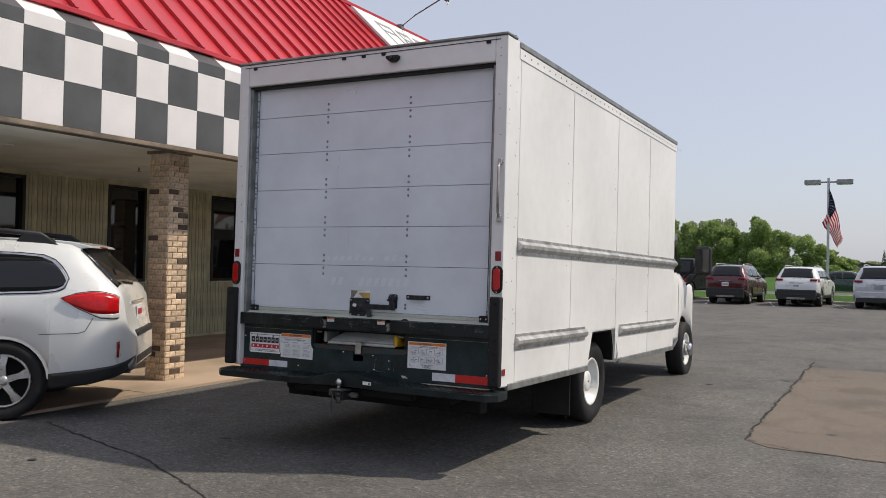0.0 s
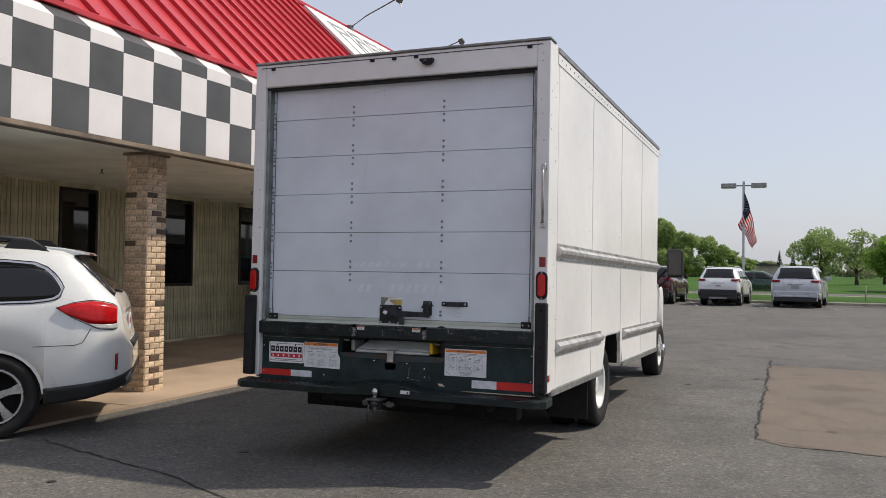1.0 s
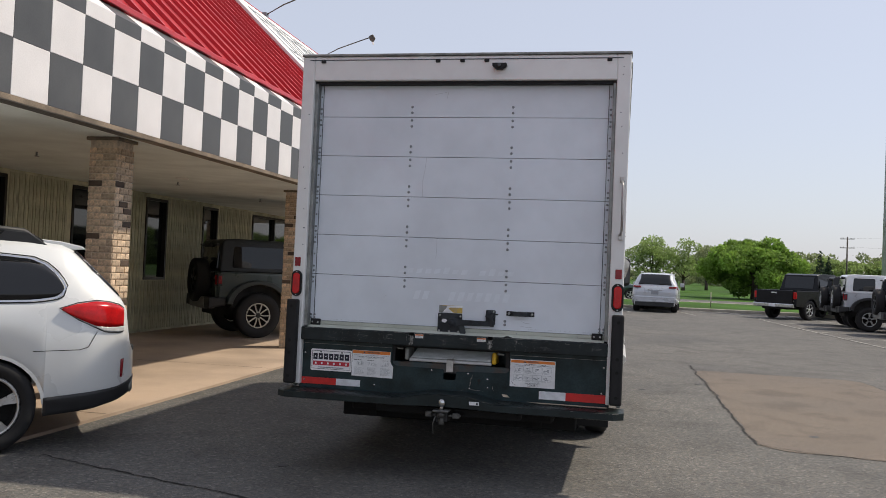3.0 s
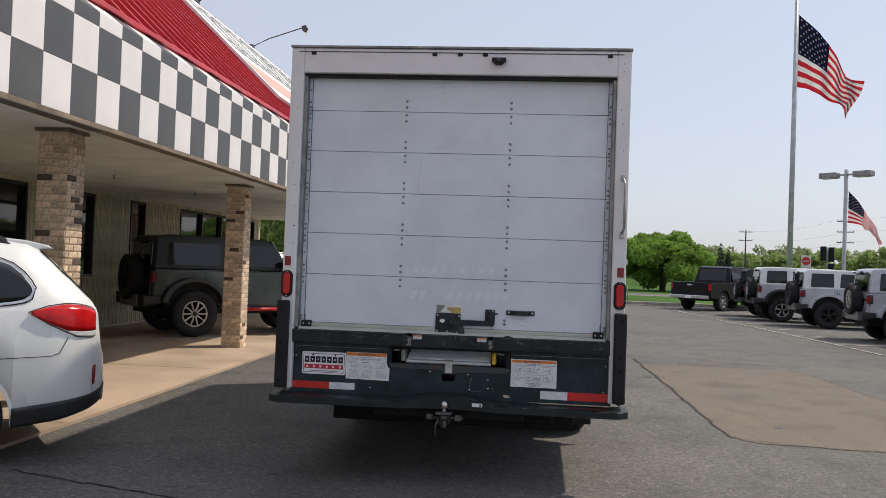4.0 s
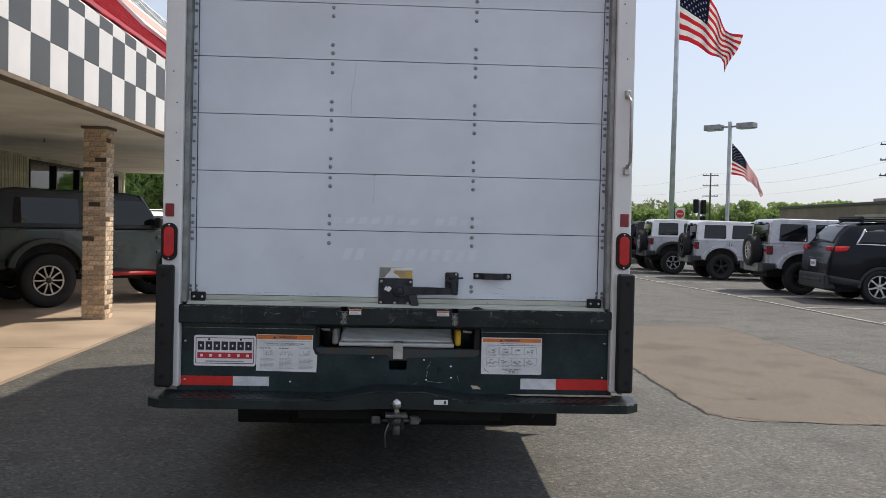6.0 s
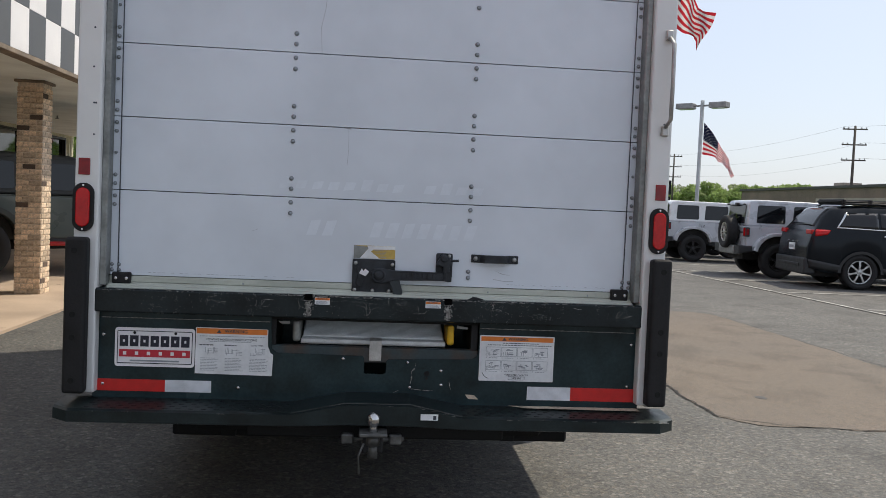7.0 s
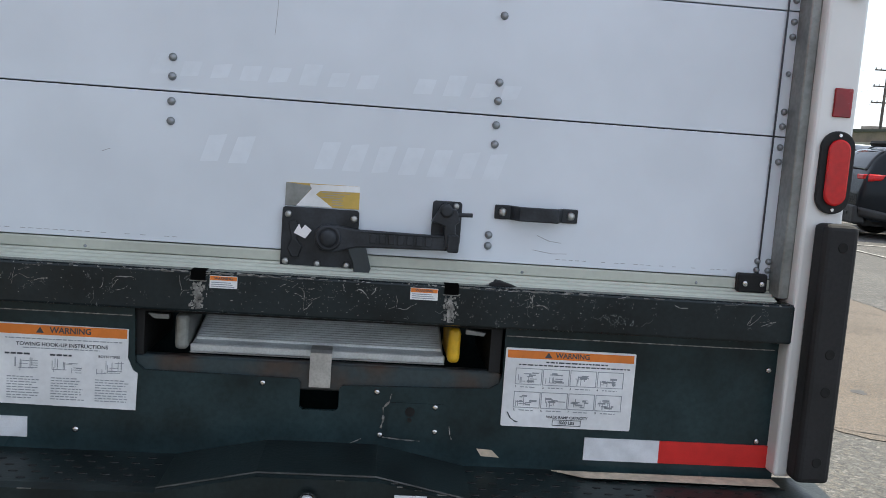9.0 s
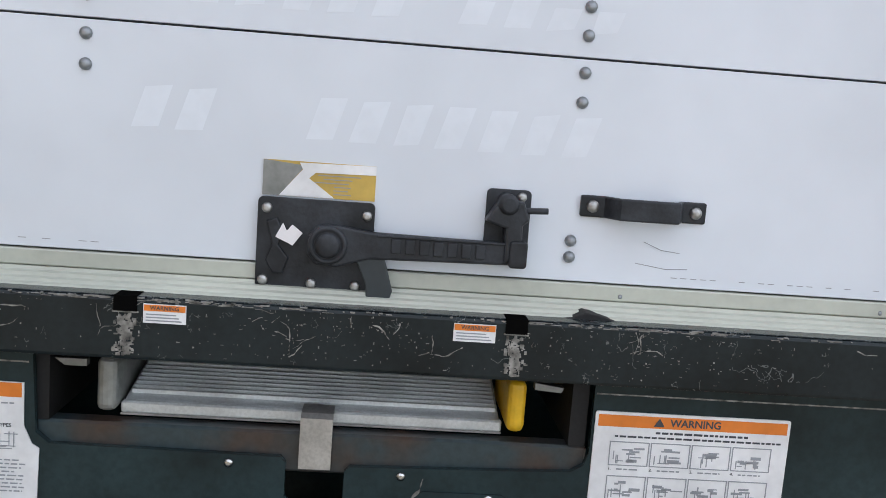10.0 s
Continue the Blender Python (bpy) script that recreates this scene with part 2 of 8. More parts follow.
# repaired strip of browner asphalt, flush with the lot
rg = random.Random(41)
def ragged(n, step):
    """n small offsets that wander about nought."""
    q, o = 0.0, []
    for k in range(n):
        q = q * 0.7 + rg.gauss(0, step)
        o.append(q)
    return o
NU, NV = 54, 126
west, east, south, north = ragged(NV + 1, 0.009), ragged(NV + 1, 0.009), ragged(NU + 1, 0.009), ragged(NU + 1, 0.01)
bm = bmesh.new()
rows = []
for j in range(NV + 1):
    row = []
    for i in range(NU + 1):
        u, v = i / NU, j / NV
        corner = max(0.0, 0.12 - min(u, 1 - u)) ** 2 * 16
        ya, yb = 7.5 - 0.134 * u + south[i] + corner, 13.8 + north[i] - corner
        y = ya + (yb - ya) * v
        xa, xb = -1.07 - 0.012 * (y - 7.5) + west[j], 1.62 - 0.05 * (y - 7.5) + east[j]
        x = xa + (xb - xa) * u
        row.append(bm.verts.new((x, y, rise(y) + fall(x) + 0.004)))
    rows.append(row)
for a, b in zip(rows, rows[1:]):
    for i in range(NU):
        bm.faces.new((a[i], a[i + 1], b[i + 1], b[i]))
tagged(part("asphalt_patch", bm, PATCH), "browner strip of asphalt repair in the lot", "pavement", kind="structure")

# ---- the low commercial building with its canopy ----
FX, ZF = -6.85, 2.66                          # face of the fascia and its lower edge
CELL = 0.429
WX = -11.2                                    # the wall under the canopy
YA, YB = -9.0, 25.2
WHITE_CHK = mat("white_check", (0.78, 0.76, 0.76), 0.55, vary=0.025, scale=2.5, bump=0.0006, spots=0.05)
DARK_CHK = mat("charcoal_check", (0.085, 0.088, 0.092), 0.5, vary=0.1, scale=2.5, bump=0.0006, spots=0.06)
RED = mat("red_roof_metal", (0.5, 0.022, 0.032), 0.38, 0.0, vary=0.06, scale=1.2, coat=0.2)
SOFFIT = mat("soffit_stucco", (0.78, 0.82, 0.79), 0.9, vary=0.05, scale=1.5, bump=0.002, bscale=60)
TRIM = mat("dark_trim", (0.07, 0.06, 0.05), 0.6, vary=0.15, scale=4)
SIDING = mat("tan_siding", (0.55, 0.535, 0.385), 0.8, vary=0.15, scale=3.0, bump=0.001, bscale=90)
BRONZE = mat("bronze_frame", (0.03, 0.026, 0.022), 0.4, 0.5, vary=0.1)
WINGLASS = glass("window_glass", (0.012, 0.014, 0.016))
SIGNW = mat("sign_white", (0.78, 0.77, 0.75), 0.5, vary=0.03, scale=2)
SIGNP = mat("sign_faded_red", (0.72, 0.4, 0.33), 0.55, vary=0.08, scale=2)
SIGNG = mat("sign_grey_line", (0.3, 0.33, 0.35), 0.5, vary=0.05)
LAMPM = mat("galvanised", (0.25, 0.26, 0.27), 0.45, 0.7, vary=0.1)

DRIP = mat("weathered_board", (0.24, 0.19, 0.14), 0.8, vary=0.2, scale=3, bump=0.001, spots=0.2)
building = thing("commercial_building", Matrix(), "low commercial building with red metal roof and checkered fascia", "building", kind="structure")

# wall, in pieces between the window openings
WINS = [(5.15, 5.95), (7.42, 8.22), (9.7, 10.48), (12.03, 12.85), (14.28, 15.06), (16.55, 17.25)]
STORE = (19.1, 24.6)
bm = bmesh.new()
y = YA
for a, b in WINS + [STORE]:
    box(WX - 0.2, WX, y, a, 0.0, 2.75, bm=bm)
    lo = 1.05 if b - a < 2 else 0.5
    box(WX - 0.2, WX, a, b, 0.0, lo, bm=bm)
    box(WX - 0.2, WX, a, b, 2.62, 2.75, bm=bm)
    y = b
box(WX - 0.2, WX, y, YB, 0.0, 2.75, bm=bm)
box(WX - 9, WX - 0.2, YB - 0.2, YB, 0.0, 2.75, bm=bm)
box(WX - 9, WX - 0.2, YA, YA + 0.2, 0.0, 2.75, bm=bm)
box(WX - 9.2, WX - 9, YA, YB, 0.0, 3.6, bm=bm)
part("wall", bm, SIDING, building, "tan vertical wood siding")
# vertical battens that give the siding its grooves
batten_me = {}
random.seed(4)
y = YA + 0.05
while y < YB - 0.05:
    w = random.choice((0.05, 0.07, 0.035))
    top = 2.66
    for a, b in WINS + [STORE]:
        if a - 0.05 < y + w and y < b + 0.02:
            top = 1.03 if b - a < 2 else 0.48
    if (w, top) not in batten_me:
        b2 = box(0, 0.012, 0, w, 0.1, top)
        me = bpy.data.meshes.new("batten")
        b2.to_mesh(me)
        b2.free()
        me.materials.append(SIDING)
        batten_me[w, top] = me
    share("batten", batten_me[w, top], building, Matrix.Translation((WX, y, 0)))
    y += w + random.choice((0.018, 0.03, 0.06))
for i, (a, b) in enumerate(WINS + [STORE]):
    lo, hi = (1.05, 2.62) if b - a < 2 else (0.5, 2.62)
    fr = bmesh.new()
    for q in ((a, a + 0.05, lo, hi), (b - 0.05, b, lo, hi), (a + 0.05, b - 0.05, lo, lo + 0.05), (a + 0.05, b - 0.05, hi - 0.05, hi)):
        box(WX - 0.12, WX + 0.02, q[0], q[1], q[2], q[3], bm=fr)
    win = part("window", fr, BRONZE, building, "dark bronze window frame")
    if b - a > 2:
        for k in range(1, 4):
            ym = a + (b - a) * k / 4
            part("mullion", box(WX - 0.1, WX + 0.015, ym - 0.03, ym + 0.03, lo + 0.05, hi - 0.05), BRONZE, win)
    part("pane", box(WX - 0.07, WX - 0.06, a + 0.05, b - 0.05, lo + 0.05, hi - 0.05), WINGLASS, win)
part("inner_floor", box(WX - 9, WX - 0.2, YA + 0.2, YB - 0.2, 0.0, 0.06), TRIM, building)

# soffit, fascia with its checks, eave
part("soffit", box(WX - 9, FX - 0.1, YA, YB, 2.7, 2.78), SOFFIT, building, "cream stucco canopy soffit")
part("fascia_backing", prism([(FX - 0.03, 2.64), (FX - 0.03, ZF + 2 * CELL + 0.14), (-7.12, 3.82), (-7.5, 3.82), (-7.5, 2.78), (FX - 0.12, 2.78), (FX - 0.12, 2.64)], YA, YB, "xz"), TRIM, building)
part("drip_edge", box(FX - 0.14, FX + 0.004, YA, YB, 2.615, 2.66, 0.004), DRIP, building, "brown weathered drip edge")
part("gutter_lip", box(-7.16, -7.0, YA, YB, 3.80, 3.855, 0.006), RED, building)
k0, k1 = int((YA - 5.04) / CELL) + 1, int((YB - 5.04) / CELL)
cell_mesh = {}
for row in range(3):
    for dark in (0, 1):
        if row < 2:
            b2 = box(-0.03, 0, 0.0015, CELL - 0.0015, row * CELL + 0.0015, (row + 1) * CELL - 0.0015, 0.002)
        else:
            b2 = prism([(-0.03, 2 * CELL + 0.0015), (0, 2 * CELL + 0.0015), (0, 2 * CELL + 0.13), (-0.25, 2 * CELL + 0.318), (-0.27, 2 * CELL + 0.29), (-0.03, 2 * CELL + 0.12)], 0.0015, CELL - 0.0015, "xz")
        me = bpy.data.meshes.new("check_tile")
        b2.to_mesh(me)
        b2.free()
        me.materials.append(DARK_CHK if dark else WHITE_CHK)
        cell_mesh[row, dark] = me
for k in range(k0, k1):
    for row in range(3):
        share("check_tile", cell_mesh[row, (k + row) % 2], building, Matrix.Translation((FX, 5.04 + k * CELL, ZF)))

# standing-seam roof
EX, EZ, RX, RZ = -7.04, 3.84, -10.1, 6.75
sl = Vector((RX - EX, 0, RZ - EZ))
sn = Vector((RZ - EZ, 0, EX - RX)).normalized()
part("roof", prism([(EX, EZ), (RX, RZ), (RX - 3, RZ - 0.1), (RX - 3, RZ - 0.3), (RX, RZ - 0.12), (EX - 0.15, EZ)], YA, YB, "xz"), RED, building, "red standing-seam metal roof")
me = None
y = YA + 0.1
while y < YB:
    if me is None:
        bm = bmesh.new()
        a, b = Vector((EX, 0, EZ)), Vector((RX, 0, RZ))
        vs = []
        for p in (a, b):
            for s in (-0.016, 0.016):
                for h in (0.0, 0.045):
                    vs.append(bm.verts.new(p + sn * h + Vector((0, s, 0))))
        for q in ((0, 1, 3, 2), (4, 6, 7, 5), (0, 4, 5, 1), (2, 3, 7, 6), (1, 5, 7, 3)):
            bm.faces.new([vs[i] for i in q])
        bmesh.ops.recalc_face_normals(bm, faces=list(bm.faces))
        me = bpy.data.meshes.new("roof_seam")
        bm.to_mesh(me)
        bm.free()
        me.materials.append(RED)
    share("roof_seam", me, building, Matrix.Translation((0, y, 0)))
    y += 0.43
part("ridge_cap", box(RX - 0.25, RX + 0.06, YA, YB, RZ - 0.03, RZ + 0.05, 0.01), RED, building)

# the long white sign board lying on the roof slope
def on_roof(u, y, h):
    return Vector((EX, y, EZ)) + sl * u + sn * h
sign = thing("roof_sign", Matrix(), "white roof sign board with grey outlines and a faded red band", "sign")
def roof_strip(name, u0, u1, y0, y1, h0, h1, material, parent, label=""):
    bm = bmesh.new()
    v = [bm.verts.new(on_roof(u, y, h)) for h in (h0, h1) for y in (y0, y1) for u in (u0, u1)]
    for q in ((0, 2, 3, 1), (4, 5, 7, 6), (0, 1, 5, 4), (2, 6, 7, 3), (0, 4, 6, 2), (1, 3, 7, 5)):
        bm.faces.new([v[i] for i in q])
    bmesh.ops.recalc_face_normals(bm, faces=list(bm.faces))
    return part(name, bm, material, parent, label)
SY = 14.4
roof_strip("board", 0.17, 0.93, SY, YB - 1.2, 0.05, 0.1, SIGNW, sign)
roof_strip("band", 0.25, 0.42, SY + 0.25, YB - 1.5, 0.1, 0.106, SIGNP, sign, "faded red band")
yy = SY + 0.5
random.seed(7)
while yy < YB - 2:                            # unreadable outlined lettering stands as plain bars
    w = random.choice((0.5, 0.6, 0.7))
    for u0, u1, a, b in ((0.5, 0.52, 0, w), (0.84, 0.86, 0, w), (0.5, 0.86, 0, 0.06), (0.5, 0.86, w - 0.06, w), (0.57, 0.585, 0.1, w - 0.1), (0.78, 0.795, 0.1, w - 0.1)):
        roof_strip("bar", u0, u1, yy + a, yy + b, 0.1, 0.108, SIGNG, sign)
    yy += w + 0.22

# gooseneck sign lamps on the ridge
def sign_lamp(y):
    lamp = thing("sign_floodlight", Matrix.Translation((RX + 0.1, y, RZ)), "grey floodlight on a long arm over the roof sign", "floodlight", "roof floodlights")
    part("arm", pipe([(0, 0, 0), (0.5, -0.2, 0.16), (1.45, -0.62, 0.32)], 0.014, 8), TRIM, lamp)
    part("mount", box(-0.06, 0.06, -0.06, 0.06, -0.06, 0.06, 0.01), LAMPM, lamp)
    part("head", prism([(1.42, 0.34), (1.52, 0.38), (1.57, 0.3), (1.52, 0.2), (1.45, 0.24)], -0.67, -0.56, "xz", 0.01), TRIM, lamp)
    part("lens", box(1.515, 1.545, -0.65, -0.58, 0.14, 0.205, 0.008), SIGNW, lamp)
    return lamp
for y in (16.6, 20.2):
    sign_lamp(y)

# lengths where the drip board has come away
for a, b in ((1.3, 3.6), (4.7, 6.9)):
    part("rotten_gap", box(FX - 0.13, FX + 0.006, a, b, 2.609, 2.6165), TRIM, building, "dark gap where the board has rotted")

# brick columns
BRICKM = mat("brick", (0.74, 0.575, 0.41), 0.85, vary=0.14, scale=18, bump=0.0015, bscale=150, spots=0.22, rand=0.3)
BRICKD = mat("brick_dark", (0.11, 0.078, 0.058), 0.8, vary=0.12, scale=14, bump=0.0015, bscale=150, rand=0.2)
MORTAR = mat("mortar", (0.72, 0.6, 0.47), 0.95, vary=0.1, scale=20, bump=0.001)
CW = 0.31
bl, bh, bd = 0.147, 0.057, 0.09
brick_me = {}
for dark in (0, 1):
    for half in (0, 1):
        L = bl if not half else 0.07
        b2 = box(-L / 2, L / 2, -0.045, 0.0, -bh / 2, bh / 2, 0.003)
        me = bpy.data.meshes.new("brick")
        b2.to_mesh(me)
        b2.free()
        me.materials.append(BRICKD if dark else BRICKM)
        brick_me[dark, half] = me
def column(x, y, seed):
    rnd = random.Random(seed)
    z0 = rise(y) + 0.02
    col = thing("brick_column", Matrix.Translation((x, y, z0)), "square tan brick column with scattered dark bricks", "column", "canopy columns")
    h = 2.7 - z0
    part("core", box(-CW / 2 + 0.006, CW / 2 - 0.006, -CW / 2 + 0.006, CW / 2 - 0.006, 0, h), MORTAR, col, "pale mortar core")
    part("cap", box(-CW / 2 - 0.03, CW / 2 + 0.03, -CW / 2 - 0.03, CW / 2 + 0.03, h - 0.035, h - 0.002, 0.006), DRIP, col, "weathered dark cap board")
    n = int((h - 0.05) / 0.0675)
    for side in range(4):
        far = side in (2, 3)
        rot = Matrix.Rotation(radians(90 * side), 4, "Z")
        for r in range(n):
            z = 0.035 + r * 0.0675
            cells = [(-0.078, 0), (0.078, 0)] if r % 2 == 0 else [(-0.118, 1), (0.0, 0), (0.118, 1)]
            for u, half in cells:
                dark = 1 if rnd.random() < 0.09 and not half else 0
                if far and r > 12:
                    continue
                share("brick", brick_me[dark, half], col, rot @ Matrix.Translation((u, -CW / 2 + 0.04, z)))
    return col
for i, (x, y) in enumerate(((-7.57, 1.75), (-7.575, 7.5), (-7.74, 13.2), (-7.75, 18.9), (-7.75, 24.2))):
    column(x, y, 20 + i)

# soffit fittings
def downlight(x, y):
    d = thing("soffit_downlight", Matrix.Translation((x, y, 2.7)), "small round recessed light in the soffit", "light", "soffit lights")
    part("ring", lathe([(-0.012, 0.08), (-0.012, 0.1), (0.004, 0.1)], "z", 20), SIGNW, d)
    part("bulb", lathe([(-0.004, 0.01), (-0.008, 0.07), (0.002, 0.079)], "z", 16), TRIM, d)
def sprinkler(x, y):
    d = thing("soffit_sprinkler", Matrix.Translation((x, y, 2.7)), "small sprinkler head hanging from the soffit", "sprinkler", "soffit sprinklers")
    part("stem", rod((0, 0, 0), (0, 0, -0.05), 0.012), LAMPM, d)
    part("deflector", lathe([(-0.056, 0.03), (-0.05, 0.034), (-0.046, 0.01)], "z", 12), LAMPM, d)
for y in (6.3, 11.4, 16.5, 21.0):
    downlight(-8.9, y)
for y in (4.6, 8.6, 12.0, 15.2, 18.5):
    sprinkler(-9.3, y)

# ---- the box truck ----
TWHITE = mat("truck_white", (0.78, 0.78, 0.77), 0.42, vary=0.035, scale=0.9, bscale=9, spots=0.03, coat=0.15)
# white door; the skylight blue of its shaded side is put into the colour
DOOR_SHADE_BLUE = mat("door_white", (0.71, 0.76, 0.83), 0.34, vary=0.035, scale=1.1, bscale=5, spots=0.05, coat=0.2)
ALU = mat("worn_aluminium", (0.56, 0.55, 0.53), 0.42, 0.75, vary=0.14, scale=9, bump=0.0004, bscale=160, spots=0.15)
ALUG = mat("dull_grey_metal", (0.3, 0.31, 0.3), 0.5, 0.6, vary=0.14, scale=9, spots=0.15)
BLACK = mat("black_steel", (0.02, 0.039, 0.044), 0.24, vary=0.18, scale=5, bump=0.0004, bscale=90, spots=0.12)
BLACKM = mat("matt_black", (0.018, 0.018, 0.019), 0.62, vary=0.15, scale=8, bump=0.0006, bscale=160)
RUBBER = mat("rubber", (0.02, 0.02, 0.021), 0.7, vary=0.14, scale=10, bump=0.0006, bscale=120)
UNDER = mat("undercarriage", (0.012, 0.012, 0.012), 0.8, vary=0.2, scale=6)
REDL = mat("red_lens", (0.52, 0.006, 0.008), 0.18, vary=0.08, scale=20, coat=0.25)
REDR = mat("red_reflector", (0.25, 0.012, 0.018), 0.25, vary=0.08, scale=30)
REDT = mat("red_tape", (0.62, 0.02, 0.018), 0.35, vary=0.05, scale=20, bscale=300)
WHT = mat("white_tape", (0.72, 0.74, 0.78), 0.35, vary=0.06, scale=20, bscale=300)
STEEL = mat("bright_steel", (0.62, 0.62, 0.62), 0.16, 1.0, vary=0.1, scale=30)
SEAL = mat("grey_seal", (0.5, 0.52, 0.455), 0.55, 0.0, vary=0.05, scale=5, bscale=60, spots=0.06)
SEAM = mat("seam_dark", (0.07, 0.078, 0.1), 0.7, vary=0.1)
RUST = mat("rusty_steel", (0.03, 0.047, 0.053), 0.38, 0.1, vary=0.2, scale=11, bump=0.0008, spots=0.14, dark=(0.075, 0.042, 0.027))
WHEELW = mat("white_rim", (0.72, 0.73, 0.72), 0.4, vary=0.06, scale=8, spots=0.06)
STREAK = mat("bared_metal", (0.3, 0.295, 0.28), 0.5, 0.4, vary=0.3, scale=60, spots=0.4)

ZINC = mat("dull_zinc", (0.4, 0.4, 0.39), 0.35, 0.8, vary=0.2, scale=60, spots=0.2)
# unreflecting black that stands for the shade inside the stake slots
SLOT_SHADE = mat("hollow_dark", (0.004, 0.004, 0.004), 0.9, vary=0.05)
SLOT_SHADE.node_tree.nodes["Principled BSDF"].inputs["Specular IOR Level"].default_value = 0.0

def worn_black(cut=0.63, name="worn_black_steel"):
    """Glossy black paint rubbed and scored down to grey metal in patches."""
    m = mat(name, (0.015, 0.022, 0.025), 0.24, vary=0.18, scale=5, bump=0.0004, bscale=90, spots=0.12)
    n, l = m.node_tree.nodes, m.node_tree.links
    b = n["Principled BSDF"]
    co = n.new("ShaderNodeTexCoord")
    total = None
    for scale, turn, stretch, thin in ((22, 0.5, (1, 1, 0.3), 0.008), (30, -0.7, (0.22, 1, 1), 0.009), (110, 0.2, (1, 1, 1), 0.03)):
        mp = n.new("ShaderNodeMapping")
        mp.inputs["Rotation"].default_value = (0, turn, 0)
        mp.inputs["Scale"].default_value = stretch
        ds = n.new("ShaderNodeTexNoise")
        ds.inputs["Scale"].default_value = 30
        ad = n.new("ShaderNodeMixRGB")
        ad.blend_type, ad.inputs[0].default_value = "ADD", 0.04
        vo = n.new("ShaderNodeTexVoronoi")
        vo.feature = "DISTANCE_TO_EDGE"
        vo.inputs["Scale"].default_value = scale
        lt = n.new("ShaderNodeMath")
        lt.operation, lt.inputs[1].default_value = "LESS_THAN", thin
        ms = n.new("ShaderNodeTexNoise")
        ms.inputs["Scale"].default_value, ms.inputs["Detail"].default_value = 11 + scale * 0.2, 4
        gt = n.new("ShaderNodeMath")
        gt.operation, gt.inputs[1].default_value = "GREATER_THAN", cut
        mu = n.new("ShaderNodeMath")
        mu.operation = "MULTIPLY"
        l.new(co.outputs["Object"], mp.inputs[0])
        l.new(co.outputs["Object"], ds.inputs["Vector"])
        l.new(mp.outputs[0], ad.inputs[1])
        l.new(ds.outputs["Color"], ad.inputs[2])
        l.new(ad.outputs[0], vo.inputs["Vector"])
        l.new(mp.outputs[0], ms.inputs["Vector"])
        l.new(vo.outputs["Distance"], lt.inputs[0])
        l.new(ms.outputs[0], gt.inputs[0])
        l.new(lt.outputs[0], mu.inputs[0])
        l.new(gt.outputs[0], mu.inputs[1])
        if total is None:
            total = mu.outputs[0]
        else:
            mx = n.new("ShaderNodeMath")
            mx.operation = "MAXIMUM"
            l.new(total, mx.inputs[0])
            l.new(mu.outputs[0], mx.inputs[1])
            total = mx.outputs[0]
    mix = n.new("ShaderNodeMix")
    mix.data_type = "RGBA"
    old = b.inputs["Base Color"].links[0].from_socket
    l.new(total, mix.inputs[0])
    l.new(old, mix.inputs[6])
    mix.inputs[7].default_value = (0.12, 0.13, 0.13, 1)
    l.new(mix.outputs[2], b.inputs["Base Color"])
    return m

TRUCK = RAKE @ Matrix.Translation((-3.523, 5.45, 0))
truck = thing("box_truck", TRUCK, "white box truck with roll-up rear door, parked beside the canopy", "truck")
HWB, ZT, ZB, LB = 1.205, 3.035, 0.59, 4.87

# sides: backing sheet with the wheel arch, then lapped panels
ARCH = [(1.82, ZB), (1.95, 0.9), (2.58, 0.9), (2.71, ZB)]
for s in (1, -1):
    o = [(0.12, ZB), *ARCH, (LB, ZB), (LB, ZT - 0.05), (0.12, ZT - 0.05)]
    part("side_wall", prism(o, s * (HWB - 0.035), s * (HWB - 0.006), "yz"), TWHITE, truck)
    EDG = [0.24, 1.36, 2.6, 3.74, LB]
    for a, b in zip(EDG, EDG[1:]):
        o = [(a + 0.002, ZB + 0.03)]
        if a < 1.82 < b:
            o += [(1.81, ZB + 0.03), (1.94, 0.91), (b - 0.002, 0.91)]
        elif a < 2.71 and b > 2.71 and a >= 2.58:
            o = [(a + 0.002, 0.85), (2.72, ZB + 0.03), (b - 0.002, ZB + 0.03)]
        else:
            o += [(b - 0.002, ZB + 0.03)]
        o += [(b - 0.002, ZT - 0.09), (a + 0.002, ZT - 0.09)]
        part("side_panel", prism(o, s * (HWB - 0.006), s * HWB, "yz", 0.0015), TWHITE, truck)
        if b < LB:
            part("panel_joint", box(min(s * HWB, s * (HWB + 0.004)), max(s * HWB, s * (HWB + 0.004)), b - 0.014, b + 0.014, ZB + 0.03, ZT - 0.09, 0.001), TWHITE, truck)
    # lower skirt rail and top rail
    for a, b in ((0.12, 1.82), (2.71, LB)):
        part("skirt_rail", box(*sorted((s * (HWB - 0.02), s * (HWB + 0.006))), a, b, ZB - 0.02, ZB + 0.028, 0.004), ALUG, truck, "grey metal skirt rail")
    part("top_rail", box(*sorted((s * (HWB - 0.03), s * (HWB + 0.012))), 0.2, LB + 0.02, ZT - 0.05, ZT + 0.0, 0.008), ALUG, truck, "dull grey roof rail")
    part("rail_flange", box(*sorted((s * (HWB - 0.002), s * (HWB + 0.006))), 0.2, LB, ZT - 0.125, ZT - 0.05, 0.001), TWHITE, truck)
part("box_roof", box(-HWB + 0.02, HWB - 0.02, 0.02, LB, ZT - 0.03, ZT - 0.004, 0.004), TWHITE, truck)
part("box_floor", box(-HWB + 0.04, HWB - 0.04, 0.1, LB, 0.93, 1.0), UNDER, truck)
